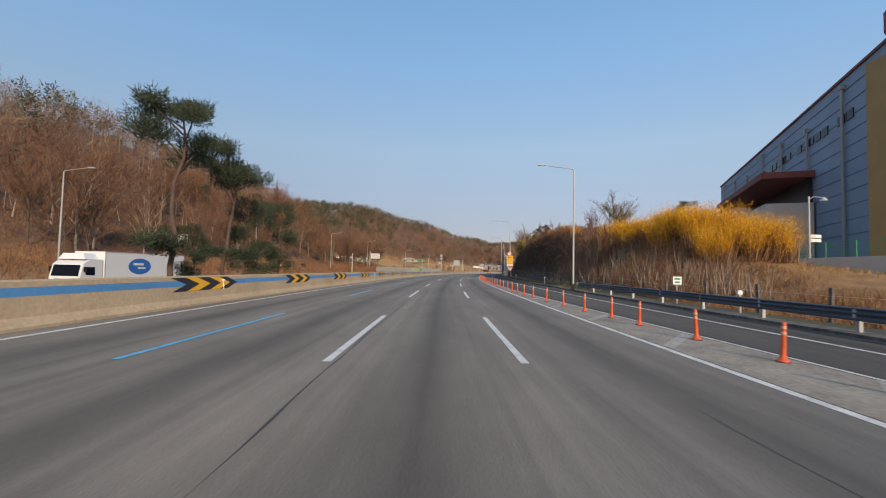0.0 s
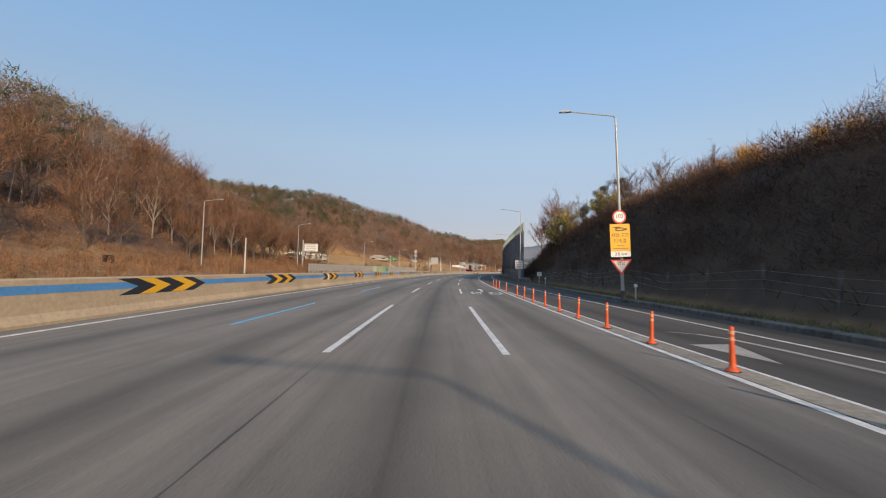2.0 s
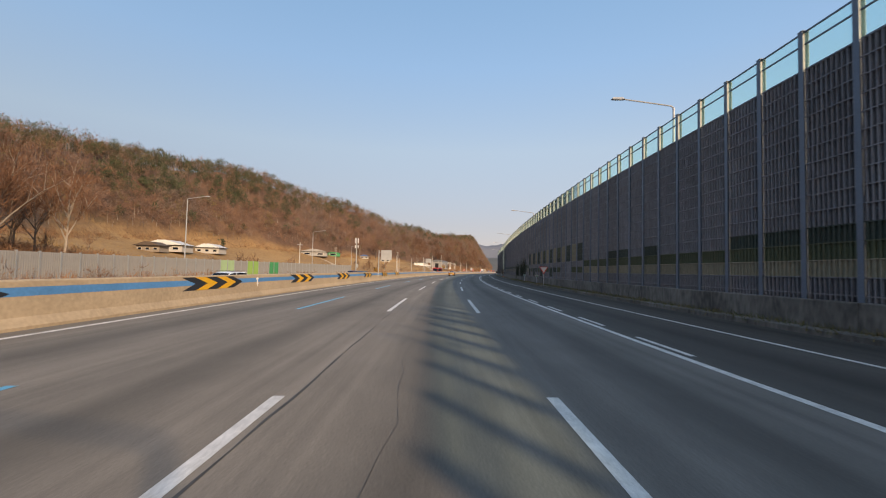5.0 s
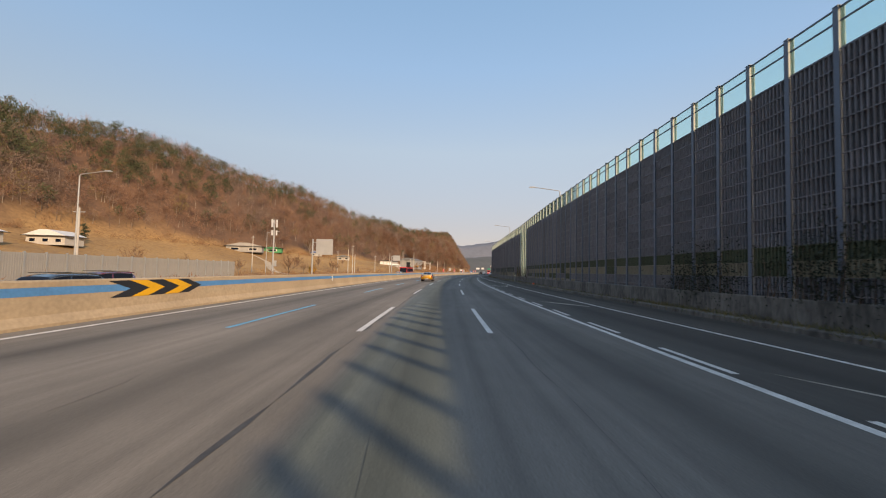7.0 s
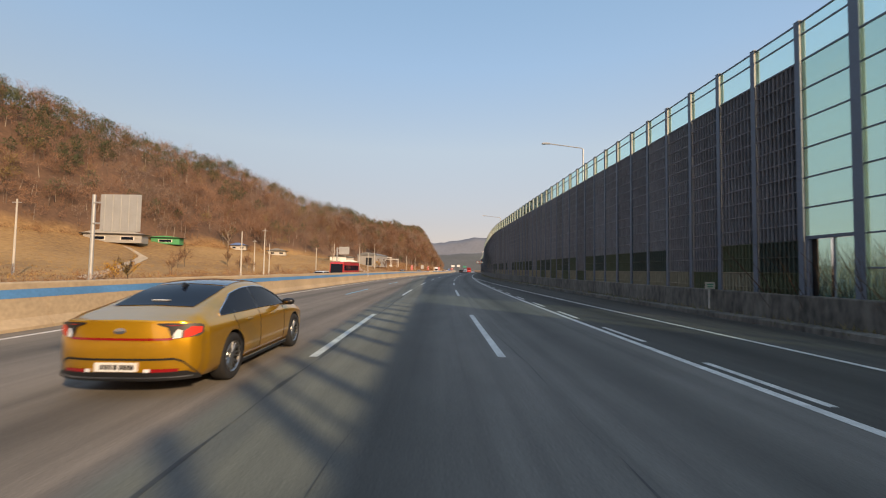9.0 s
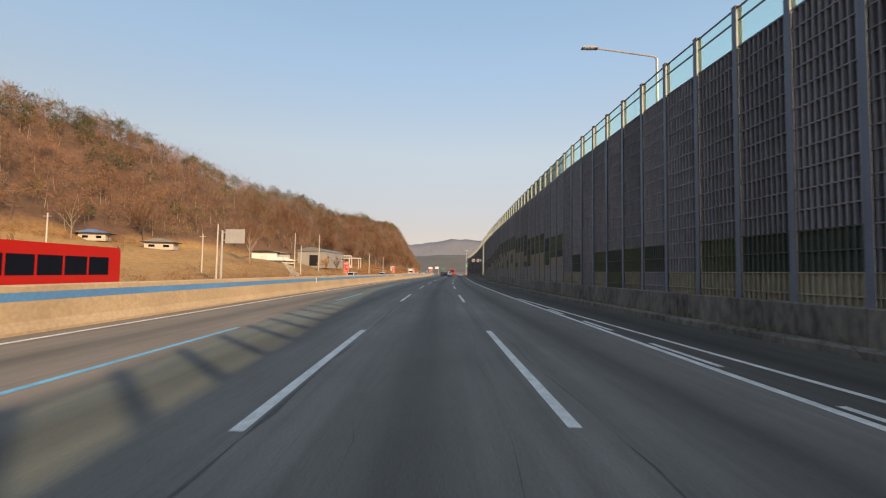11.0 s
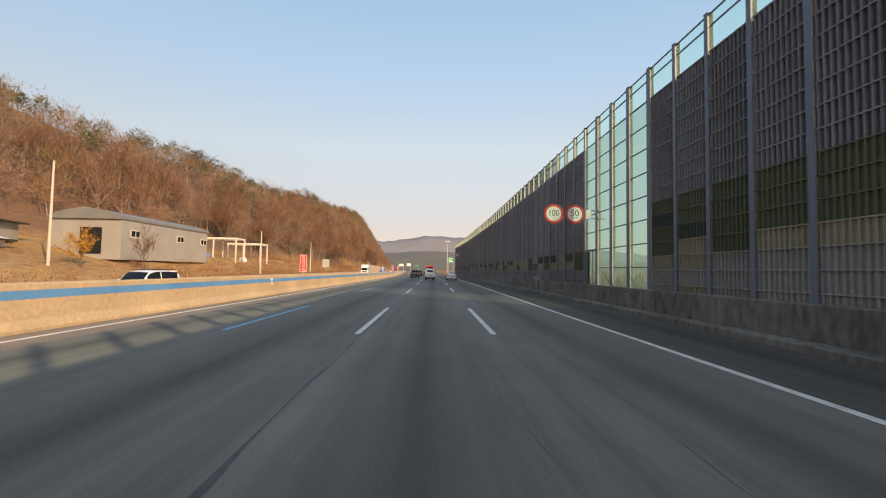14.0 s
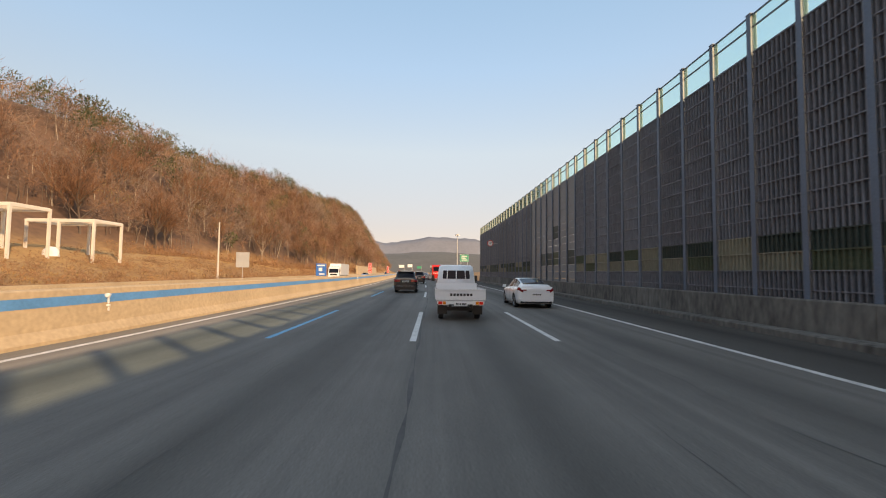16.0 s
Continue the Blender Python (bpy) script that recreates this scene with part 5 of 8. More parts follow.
    for i in range(1, n - 2):
        for j in range(N):
            q.f.append((grid[i][j], grid[i][j + 1], grid[i + 1][j + 1], grid[i + 1][j]))
            q.m.append(0)
    for i, e in ((1, 0), (n - 2, n - 1)):
        for j in range(N):
            q.f.append((grid[i][j], grid[i][j + 1], e))
            q.m.append(0)
    q.v = [bend(v) for v in q.v]
    ax = (-1.33, 1.51)
    shell = new("body", q.mesh("body", [paint, TRIM_K]))
    bm = bmesh.new()
    bm.from_mesh(shell.data)
    bmesh.ops.remove_doubles(bm, verts=bm.verts, dist=0.0005)
    bmesh.ops.recalc_face_normals(bm, faces=bm.faces)
    bm.to_mesh(shell.data)
    bm.free()
    cut = MB()
    for sx in (-1, 1):
        for y in ax:
            cut.tube((sx * 0.88 - 0.34, y, 0.345), (sx * 0.88 + 0.34, y, 0.345), 0.392, 0.392, 36)
    cutter = new("cutter", cut.mesh("cutter", TRIM_K))
    md = shell.modifiers.new("arches", "BOOLEAN")
    md.operation, md.object, md.solver = "DIFFERENCE", cutter, "EXACT"
    me = bpy.data.meshes.new_from_object(shell.evaluated_get(bpy.context.evaluated_depsgraph_get()))
    bpy.data.objects.remove(shell)
    bpy.data.objects.remove(cutter)
    me.polygons.foreach_set("use_smooth", [len(f.vertices) <= 4 for f in me.polygons])
    body = part("body", me, None, car)
    at = lambda y: int(np.argmin(abs(ys - y)))

    def skin(k, z, out=0.006):
        """The half width of the shell at station k and height z, in the window band."""
        sec = rings[k]
        return float(np.interp(z, [sec[i][1] for i in range(9, 13)], [sec[i][0] for i in range(9, 13)])) + out

    def window_z(k):
        zs, zt = cols[1][k], cols[3][k]
        f = min(1.0, max(0.0, (ys[k] + 1.66) / 0.62)) ** 0.55 * min(1.0, max(0.0, (1.10 - ys[k]) / 0.14))
        return zs + 0.035, max(zs + 0.04, zs + 0.035 + (0.77 * (zt - zs) - 0.035) * f)

    for side in (-1, 1):
        for y0, y1 in ((-1.62, -1.17), (-1.14, -0.34), (-0.29, 1.07)):
            q = MB()
            q.weld = q.smooth = True
            for k in range(at(y0), at(y1)):
                for f0, f1 in ((0, 0.5), (0.5, 1)):
                    c = []
                    for kk, f in ((k, f0), (k + 1, f0), (k + 1, f1), (k, f1)):
                        lo, hi = window_z(kk)
                        z = lo + (hi - lo) * f
                        c.append((side * skin(kk, z), ys[kk], z))
                    q.quad(*c)
            part("side_window", q, CAR_GLASS, body)
        for y0, y1 in ((-1.165, -1.145), (-0.345, -0.285)):
            k = at((y0 + y1) / 2)
            lo, hi = window_z(k)
            q = MB().quad((side * skin(k, lo, 0.007), y0 - 0.01, lo), (side * skin(k, lo, 0.007), y1 + 0.01, lo), (side * skin(k, hi, 0.007), y1 + 0.01, hi), (side * skin(k, hi, 0.007), y0 - 0.01, hi))
            part("pillar_trim", q, TRIM_K, body)
        lo = [(side * skin(k, window_z(k)[0], 0.008), ys[k], window_z(k)[0] - 0.008) for k in range(at(-1.63), at(1.06) + 1)]
        hi = [(side * skin(k, window_z(k)[1], 0.008), ys[k], window_z(k)[1] + 0.008) for k in range(at(1.06), at(-1.63) - 1, -1)]
        part("window_trim", MB().path(lo + hi + lo[:1], 0.010, 5), CHROME, body, "bright chrome window surround")
        for y, bow in ((0.86, 0.0), (-0.31, 0.0), (-1.10, -0.16)):
            pts = []
            for i in range(3, 10):
                k = at(y + bow * (i - 3) / 6)
                pts.append((side * (rings[k][i][0] + 0.0015), ys[k], rings[k][i][1]))
            part("door_seam", MB().path(pts, 0.005, 4), TRIM_K, body)
        q = MB().path([(side * (rings[k][2][0] + 0.012), ys[k], rings[k][3][1]) for k in range(at(-0.95), at(0.90), 4)], 0.005, 4)
        part("sill_seam", q, TRIM_K, body)
        for y in (-0.78, 0.22):
            k = at(y)
            part("door_handle", MB().lathe([(0.001, -0.13), (0.016, -0.11), (0.020, 0), (0.016, 0.11), (0.001, 0.13)], Matrix.Translation((side * (rings[k][8][0] + 0.016), y, rings[k][8][1] - 0.03)) @ Matrix.Rotation(radians(90), 4, "X"), 8), paint, body)
        part("sill", MB().box((side * 0.885, 0.0, 0.215), (0.06, 2.05, 0.06)), TRIM_K, body)
        part("sill_strip", MB().box((side * 0.918, 0.0, 0.245), (0.02, 1.98, 0.018)), CHROME, body)
        q = MB().lathe([(0.001, -0.12), (0.055, -0.10), (0.078, -0.03), (0.080, 0.04), (0.060, 0.10), (0.001, 0.125)], Matrix.Translation((side * 1.03, 0.74, 1.01)) @ Matrix.Rotation(radians(90), 4, "Y") @ Matrix.Diagonal((0.85, 0.9, 1, 1)), 14)
        q.smooth = True
        mirror = part("mirror", q, TRIM_K, body, "black door mirror")
        part("mirror_arm", MB().box((side * 0.92, 0.76, 0.955), (0.12, 0.05, 0.03)), TRIM_K, mirror)
    # rear window, black roof, windscreen
    for name, y0, y1, lab in (("rear_window", -1.78, -0.86, "dark tinted rear glass"), ("roof_panel", -0.83, 0.26, "glossy black roof panel"), ("windscreen", 0.32, 1.16, "")):
        q = MB()
        q.weld = q.smooth = True
        edge = np.interp(np.arange(len(ys)), [at(-1.80), at(-1.2), at(1.2)], [0.80, 0.955, 0.95])
        for k in range(at(y0), at(y1)):
            for j in range(8):
                c = []
                for kk, jj in ((k, j), (k, j + 1), (k + 1, j + 1), (k + 1, j)):
                    x = (jj / 4 - 1) * edge[kk] * rings[kk][13][0] * 1.06
                    sec = rings[kk]
                    z = float(np.interp(abs(x), [0, sec[14][0], sec[13][0], sec[12][0]], [sec[15][1], sec[14][1], sec[13][1], sec[12][1]]))
                    c.append(bend((x, ys[kk], z + 0.007)))
                q.quad(*c)
        part(name, q, CAR_GLASS if name != "roof_panel" else PAINT_K, body, lab)

    def tail(name, columns, material, parent, out, label=""):
        """A panel on the bent tail from columns (x, low z, high z)."""
        q = MB()
        q.weld = q.smooth = True
        fine = []
        for a, b in zip(columns[:-1], columns[1:]):
            steps = max(1, int(abs(b[0] - a[0]) / 0.06))
            fine += [tuple(a[i] + (b[i] - a[i]) * t / steps for i in range(3)) for t in range(steps)]
        fine.append(columns[-1])
        for a, b in zip(fine[:-1], fine[1:]):
            q.quad(*[bend((x, ys[0] - out, z)) for x, z in ((a[0], a[1]), (b[0], b[1]), (b[0], b[2]), (a[0], a[2]))])
        return part(name, q, material, parent, label)

    for sd in (-1, 1):
        lamp = tail("tail_lamp", [(sd * 0.44, 0.930, 0.945), (sd * 0.56, 0.890, 0.945), (sd * 0.62, 0.745, 0.943), (sd * 0.88, 0.775, 0.930), (sd * 0.915, 0.815, 0.905)], TRIM_K, car, 0.010, "wrap-round tail lamp with red and clear bands")
        tail("red_lens", [(sd * 0.735, 0.760, 0.845), (sd * 0.80, 0.770, 0.900), (sd * 0.90, 0.820, 0.890)], TAIL_ON, lamp, 0.015)
        tail("red_lens", [(sd * 0.46, 0.932, 0.940), (sd * 0.60, 0.910, 0.923), (sd * 0.80, 0.907, 0.917)], TAIL, lamp, 0.016)
        tail("reversing_lamp", [(sd * 0.63, 0.755, 0.805), (sd * 0.665, 0.757, 0.870), (sd * 0.715, 0.760, 0.855)], LENS, lamp, 0.016)
        tail("reflector", [(sd * 0.40, 0.340, 0.385), (sd * 0.70, 0.340, 0.380)], TAIL, car, 0.016)
        tail("fog_lamp", [(sd * 0.325, 0.343, 0.385), (sd * 0.40, 0.340, 0.385)], LENS, car, 0.016)
    tail("light_bar", [(-0.63, 0.735, 0.763), (0.63, 0.735, 0.763)], TAIL, car, 0.012, "thin red light bar")
    tail("boot_seam", [(-0.60, 0.600, 0.608), (0.60, 0.600, 0.608)], TRIM_K, car, 0.004)
    lip = MB()
    lip.path([bend((x * 0.02, ys[0] + 0.02, 0.960)) for x in range(-36, 37, 4)], 0.016, 6)
    part("boot_spoiler", lip, paint, car)
    trim = [(-0.90, 0.270, 0.290), (-0.74, 0.455, 0.480), (-0.66, 0.490, 0.515), (0.66, 0.490, 0.515), (0.74, 0.455, 0.480), (0.90, 0.270, 0.290)]
    tail("bumper_trim", trim, TRIM_K, car, 0.014, "black bumper outline")
    tail("diffuser", [(-0.91, 0.235, 0.275), (-0.78, 0.235, 0.345), (0.78, 0.235, 0.345), (0.91, 0.235, 0.275)], TRIM_K, car, 0.012)
    tail("chrome_strip", [(-0.84, 0.268, 0.282), (0.84, 0.268, 0.282)], CHROME, car, 0.020)
    part("undertray", MB().box((0, -0.2, 0.25), (1.45, 3.9, 0.06)), TRIM_K, car)
    plate(car, bend((0, ys[0], 0.41))[1] - 0.016, 0.41)
    badge = MB().lathe([(0.001, 0.012), (0.048, 0.010), (0.056, 0.0)], Matrix.Translation((0, bend((0, ys[0], 0.845))[1] - 0.004, 0.845)) @ Matrix.Diagonal((1.4, 1, 0.72, 1)) @ Matrix.Rotation(radians(90), 4, "X"), 18)
    part("badge", badge, CHROME, car, "oval chrome badge")
    part("aerial_fin", MB().poly([(-0.13, 0.0), (0.09, 0.0), (-0.09, 0.07)], 0.035, Matrix.Translation((0, -0.98, 1.345)) @ Matrix.Rotation(radians(90), 4, "Z")), TRIM_K, car)
    part("rear_shelf_lamp", MB().box((0, -1.62, 1.180), (0.24, 0.03, 0.012)), SIGN_W, car)
    for sd in (-1, 1):
        part("headlamp", MB().box((sd * 0.64, 2.16, 0.72), (0.34, 0.16, 0.11), taper=0.8), LENS, car)
    add_wheels(car, [(sd * 0.815, y) for sd in (-1, 1) for y in ax], WHEEL_G, 0.345)
    return car


def box_truck(label, length=10.5, logo=False, group=""):
    """A tall cab with a closed white cargo box, nose to -y."""
    t = thing("lorry", label, "lorry", group)
    L = length
    y0 = -L / 2
    q = MB()
    q.poly([(0.0, 0.5), (-0.05, 1.35), (0.22, 2.45), (0.75, 2.8), (1.95, 2.85), (1.95, 0.5)], 2.36, Matrix.Translation((0, y0, 0)) @ Matrix.Rotation(radians(90), 4, "Z"))
    cab = part("cab", q, PAINT_W, t, "white cab with dark windscreen")
    q = MB()
    for sx in (-1, 1):
        q.poly([(0.42, 1.55), (0.50, 2.2), (1.25, 2.2), (1.25, 1.5)][:: 1], 0.02, Matrix.Translation((sx * 1.19, y0, 0)) @ Matrix.Rotation(radians(90), 4, "Z"))
    part("side_window", q, CAR_GLASS, cab)
    q = MB()
    q.quad((-1.05, y0 - 0.045 + 0.04, 1.45), (1.05, y0 - 0.005, 1.45), (1.02, y0 + 0.19, 2.36), (-1.02, y0 + 0.19, 2.36))
    ws = part("windscreen", q, CAR_GLASS, cab, m=Matrix.Translation((0, -0.05, 0)))
    part("grille", MB().box((0, y0 - 0.03, 1.05), (1.5, 0.06, 0.35)), TRIM_K, cab)
    part("bumper", MB().box((0, y0 - 0.05, 0.55), (2.36, 0.22, 0.40)), PAINT_W, cab)
    for sx in (-1, 1):
        part("headlamp", MB().box((sx * 0.92, y0 - 0.08, 0.68), (0.36, 0.10, 0.2)), LENS, cab)
        part("mirror", MB().box((sx * 1.34, y0 + 0.2, 2.0), (0.16, 0.1, 0.42)), TRIM_K, cab)
    part("air_deflector", MB().box((0, y0 + 1.1, 3.08), (2.1, 1.3, 0.5), taper=0.75), PAINT_W, cab)
    q = MB().box((0, (y0 + 2.1 + L / 2) / 2, 2.25), (2.48, L - 2.1, 2.6))
    box = part("cargo_box", q, PAINT_W, t, "plain white cargo box")
    q = MB()
    for sx in (-1, 1):
        for z in (0.96, 3.53):
            q.box((sx * 1.245, (y0 + 2.1 + L / 2) / 2, z), (0.03, L - 2.1, 0.06))
        for y in (y0 + 2.12, L / 2 - 0.03):
            q.box((sx * 1.245, y, 2.25), (0.03, 0.06, 2.6))
    part("edge_trim", q, SIGN_BACK, box)
    if logo:
        M = Matrix.Translation((1.25, -0.1, 2.3)) @ Matrix.Rotation(radians(90), 4, "Y") @ Matrix.Diagonal((0.75, 1.35, 1, 1))
        part("oval_sign", MB().lathe([(0.001, 0.012), (0.95, 0.012), (1.0, 0.0)], M, 28), SIGN_B, box, "blue oval emblem")
        M = Matrix.Translation((1.266, -0.1, 2.35))
        part("bars", MB().box((0, -0.2, 0.16), (0.01, 1.2, 0.22), M).box((0, 0.2, -0.2), (0.01, 0.9, 0.14), M), SIGN_W, box)
    part("chassis", MB().box((0, 0.4, 0.75), (1.0, L - 1.2, 0.22)), TRIM_K, t)
    part("side_guard", MB().box((1.1, 0.3, 0.62), (0.04, L - 6.0, 0.35)).box((-1.1, 0.3, 0.62), (0.04, L - 6.0, 0.35)), SIGN_BACK, t)
    add_wheels(t, [(sx * 1.02, y) for sx in (-1, 1) for y in (y0 + 1.3, L / 2 - 2.9, L / 2 - 1.6)], WHEEL_L, 0.48)
    return t


def small_pickup(label):
    """A cab-over pick-up with a drop-side bed, nose to +y."""
    t = thing("pickup_truck", label, "pickup truck")
    q = MB()
    prof = [(0.55, 0.45), (0.55, 1.05), (0.62, 1.62), (0.80, 1.93), (1.15, 2.0), (1.75, 1.97), (2.20, 1.45), (2.48, 1.0), (2.52, 0.45)]
    q.poly(prof, 1.60, Matrix.Rotation(radians(90), 4, "Z"))
    me = q.mesh("cab", PAINT_W)
    bm = bmesh.new()
    bm.from_mesh(me)
    bmesh.ops.bevel(bm, geom=[e for e in bm.edges], offset=0.055, segments=3, affect="EDGES", clamp_overlap=True)
    for v in bm.verts:
        k = max(0.0, v.co.z - 1.1)
        v.co.x *= 1 - 0.16 * k
    bm.to_mesh(me)
    bm.free()
    me.polygons.foreach_set("use_smooth", [True] * len(me.polygons))
    cab = part("cab", me, None, t, "white rounded cab")
    q = MB()
    y = lambda z: 0.525 + (z - 1.05) * 0.125
    for x0, x1 in ((-0.56, -0.40), (-0.36, -0.02), (0.02, 0.36), (0.40, 0.56)):
        q.quad((x0, y(1.42), 1.42), (x1, y(1.42), 1.42), (x1 * 0.95, y(1.76), 1.76), (x0 * 0.95, y(1.76), 1.76))
    part("rear_window", q, CAR_GLASS, cab, "dark rear window behind a white guard")
    q = MB()
    for k in range(9):
        x = -0.5 + k * 0.125
        q.box((x, 0.515, 1.26), (0.018, 0.02, 0.28))
    part("cab_ribs", q, PAINT_W, cab)
    for sx in (-1, 1):
        q = MB()
        q.quad((sx * 0.80, 0.80, 1.12), (sx * 0.80, 2.05, 1.12), (sx * 0.715, 1.75, 1.72), (sx * 0.715, 0.85, 1.72))
        part("side_window", q, CAR_GLASS, cab)
    q = MB()
    q.quad((-0.7, 2.40, 1.18), (0.7, 2.40, 1.18), (0.62, 1.90, 1.86), (-0.62, 1.90, 1.86))
    part("windscreen", q, CAR_GLASS, cab)
    for sx in (-1, 1):
        part("mirror", MB().box((sx * 0.95, 2.1, 1.42), (0.14, 0.08, 0.26), taper=0.85), TRIM_K, cab)
    # bed
    part("bed_floor", MB().box((0, -0.95, 0.72), (1.68, 2.86, 0.08)), STEEL, t)
    for sx in (-1, 1):
        q = MB().box((sx * 0.845, -0.95, 0.93), (0.035, 2.86, 0.36))
        for k in range(5):
            q.box((sx * 0.868, -2.2 + k * 0.62, 0.93), (0.015, 0.06, 0.34))
        part("side_board", q, PAINT_W, t)
    q = MB().box((0, -2.385, 0.92), (1.70, 0.035, 0.36))
    q.box((0, -2.408, 1.085), (1.70, 0.02, 0.03)).box((0, -2.408, 0.755), (1.70, 0.02, 0.03))
    gate = part("tailgate", q, PAINT_W, t, "white tailgate with dark lettering")
    q = MB()
    for k in range(7):
        q.box((-0.33 + k * 0.115, -2.408, 0.915), (0.085, 0.008, 0.085))
    part("bars", q, SIGN_K, gate, "row of dark plain marks")
    part("headboard", MB().box((0, 0.46, 1.0), (1.66, 0.04, 0.5)), PAINT_W, t)
    q = MB().box((0, -2.36, 0.64), (1.62, 0.10, 0.10))
    part("rear_bumper", q, PAINT_W, t)
    for sx in (-1, 1):
        lamp = part("tail_lamp", MB().box((sx * 0.60, -2.40, 0.635), (0.36, 0.08, 0.135)), SIGN_W, t, "white lamp housing")
        part("red_lens", MB().box((sx * 0.70, -2.445, 0.635), (0.13, 0.02, 0.10)), TAIL_ON, lamp)
        part("amber_lens", MB().box((sx * 0.565, -2.445, 0.635), (0.11, 0.02, 0.10)), AMBER, lamp)
        part("clear_lens", MB().box((sx * 0.47, -2.445, 0.635), (0.06, 0.02, 0.10)), LENS, lamp)
        part("mud_flap", MB().box((sx * 0.62, -2.0, 0.36), (0.34, 0.015, 0.30)), TRIM_K, t)
    plate(t, -2.42, 0.60, 0.0, 0.46, 0.11)
    part("chassis", MB().box((-0.36, -0.2, 0.55), (0.10, 4.4, 0.16)).box((0.36, -0.2, 0.55), (0.10, 4.4, 0.16)).box((0, -1.35, 0.36), (1.2, 0.16, 0.14)), TRIM_K, t)
    add_wheels(t, [(sx * 0.66, yy) for sx in (-1, 1) for yy in (-1.35, 1.45)], WHEEL_T, 0.30)
    return t


def coach(label):
    """A long red coach, nose to -y."""
    t = thing("coach", label, "coach")
    q = MB()
    q.poly([(0, 0.35), (-0.05, 1.2), (0.22, 3.1), (0.5, 3.3), (11.8, 3.3), (12, 3.1), (12, 0.35)], 2.46, Matrix.Translation((0, -6, 0)) @ Matrix.Rotation(radians(90), 4, "Z"))
    body = part("body", q, PAINT_R, t)
    for sx in (-1, 1):
        for k in range(7):
            part("side_window", MB().box((sx * 1.235, -4.6 + k * 1.5, 2.25), (0.02, 1.36, 0.95)), CAR_GLASS, body)
    q = MB()
    q.quad((-1.1, -6.07, 1.3), (1.1, -6.07, 1.3), (1.08, -5.83, 2.95), (-1.08, -5.83, 2.95))
    part("windscreen", q, CAR_GLASS, body)
    part("rear_window", MB().box((0, 6.005, 2.4), (1.9, 0.02, 0.9)), CAR_GLASS, body)
    for sx in (-1, 1):
        part("tail_lamp", MB().box((sx * 1.0, 6.01, 1.0), (0.18, 0.03, 0.5)), TAIL, body)
        part("headlamp", MB().box((sx * 0.95, -6.06, 0.8), (0.4, 0.06, 0.2)), LENS, body)
    part("white_band", MB().box((0, 6.012, 1.5), (2.0, 0.015, 0.12)), SIGN_W, body)
    add_wheels(t, [(sx * 1.05, y) for sx in (-1, 1) for y in (-3.4, 2.9, 4.2)], WHEEL_L, 0.48)
    return t


def on_opposite(s, lat, turn=180):
    return place(s, lat, LEFTZ(s) + 0.004, turn)


# traffic ahead
gold = gold_saloon("metallic gold saloon with black glass and alloy wheels", GOLD)
gold.matrix_basis = place(276.0, -3.62, 0.004)
pickup = small_pickup("white cab-over pickup truck with an empty drop-side bed")
pickup.matrix_basis = place(499.4, -0.55, 0.004)
fast = sedan("white fastback electric car with a dark rear window", PAINT_W, shape="fastback")
fast.matrix_basis = place(505.2, 3.45, 0.004)
suv = sedan("black sport utility car with chrome roof rails", PAINT_K, "dark cars ahead", shape="suv")
suv.matrix_basis = place(519.8, -3.6, 0.004)
copy_thing(suv, place(547.3, -3.0, 0.004))
copy_thing(suv, place(640.0, -3.8, 0.004))
silver = sedan("silver-blue saloon on the motorway", PAINT_S, "saloons", shape="sedan")
silver.matrix_basis = place(584.0, -1.4, 0.004)
copy_thing(silver, place(690.0, 0.0, 0.004))
copy_thing(fast, place(720.0, 3.4, 0.004))
bus = coach("red coach with dark windows")
bus.matrix_basis = place(585.0, 1.2, 0.004, 180)
# traffic beyond the barrier
lorry = box_truck("white box lorry with a blue oval emblem", 12.0, True)
lorry.matrix_basis = place(24.8, -26.9, LEFTZ(25) + 0.004, 0) @ Matrix.Diagonal((0.95, 1, 0.88, 1))
trailer = box_truck("plain white articulated lorry", 14.5)
trailer.matrix_basis = place(590.0, -22.0, LEFTZ(590) + 0.004, 0)
wsuv = sedan("white sport utility car with roof rails", PAINT_W, "light cars beyond the barrier", shape="suv")
wsuv.matrix_basis = on_opposite(177.0, -18.0)
copy_thing(wsuv, on_opposite(451.8, -18.0))
copy_thing(wsuv, on_opposite(432.0, -21.5))
copy_thing(suv, on_opposite(224.0, -17.6))
maroon = sedan("dark maroon sport utility car on the far carriageway", PAINT_M, shape="suv")
maroon.matrix_basis = on_opposite(231.5, -21.5)
blue = sedan("dark blue saloon on the far carriageway", PAINT_N, shape="sedan")
blue.matrix_basis = on_opposite(250, -17.6)
copy_thing(silver, on_opposite(219.0, -14.0))
copy_thing(silver, on_opposite(262.0, -14.2))
copy_thing(wsuv, on_opposite(333.0, -18.2))
copy_thing(bus, place(352.0, -19.5, LEFTZ(352) + 0.004, 0))
copy_thing(silver, on_opposite(610.0, -18.0))
copy_thing(suv, on_opposite(660.0, -14.5))
copy_thing(wsuv, on_opposite(730.0, -18.0))


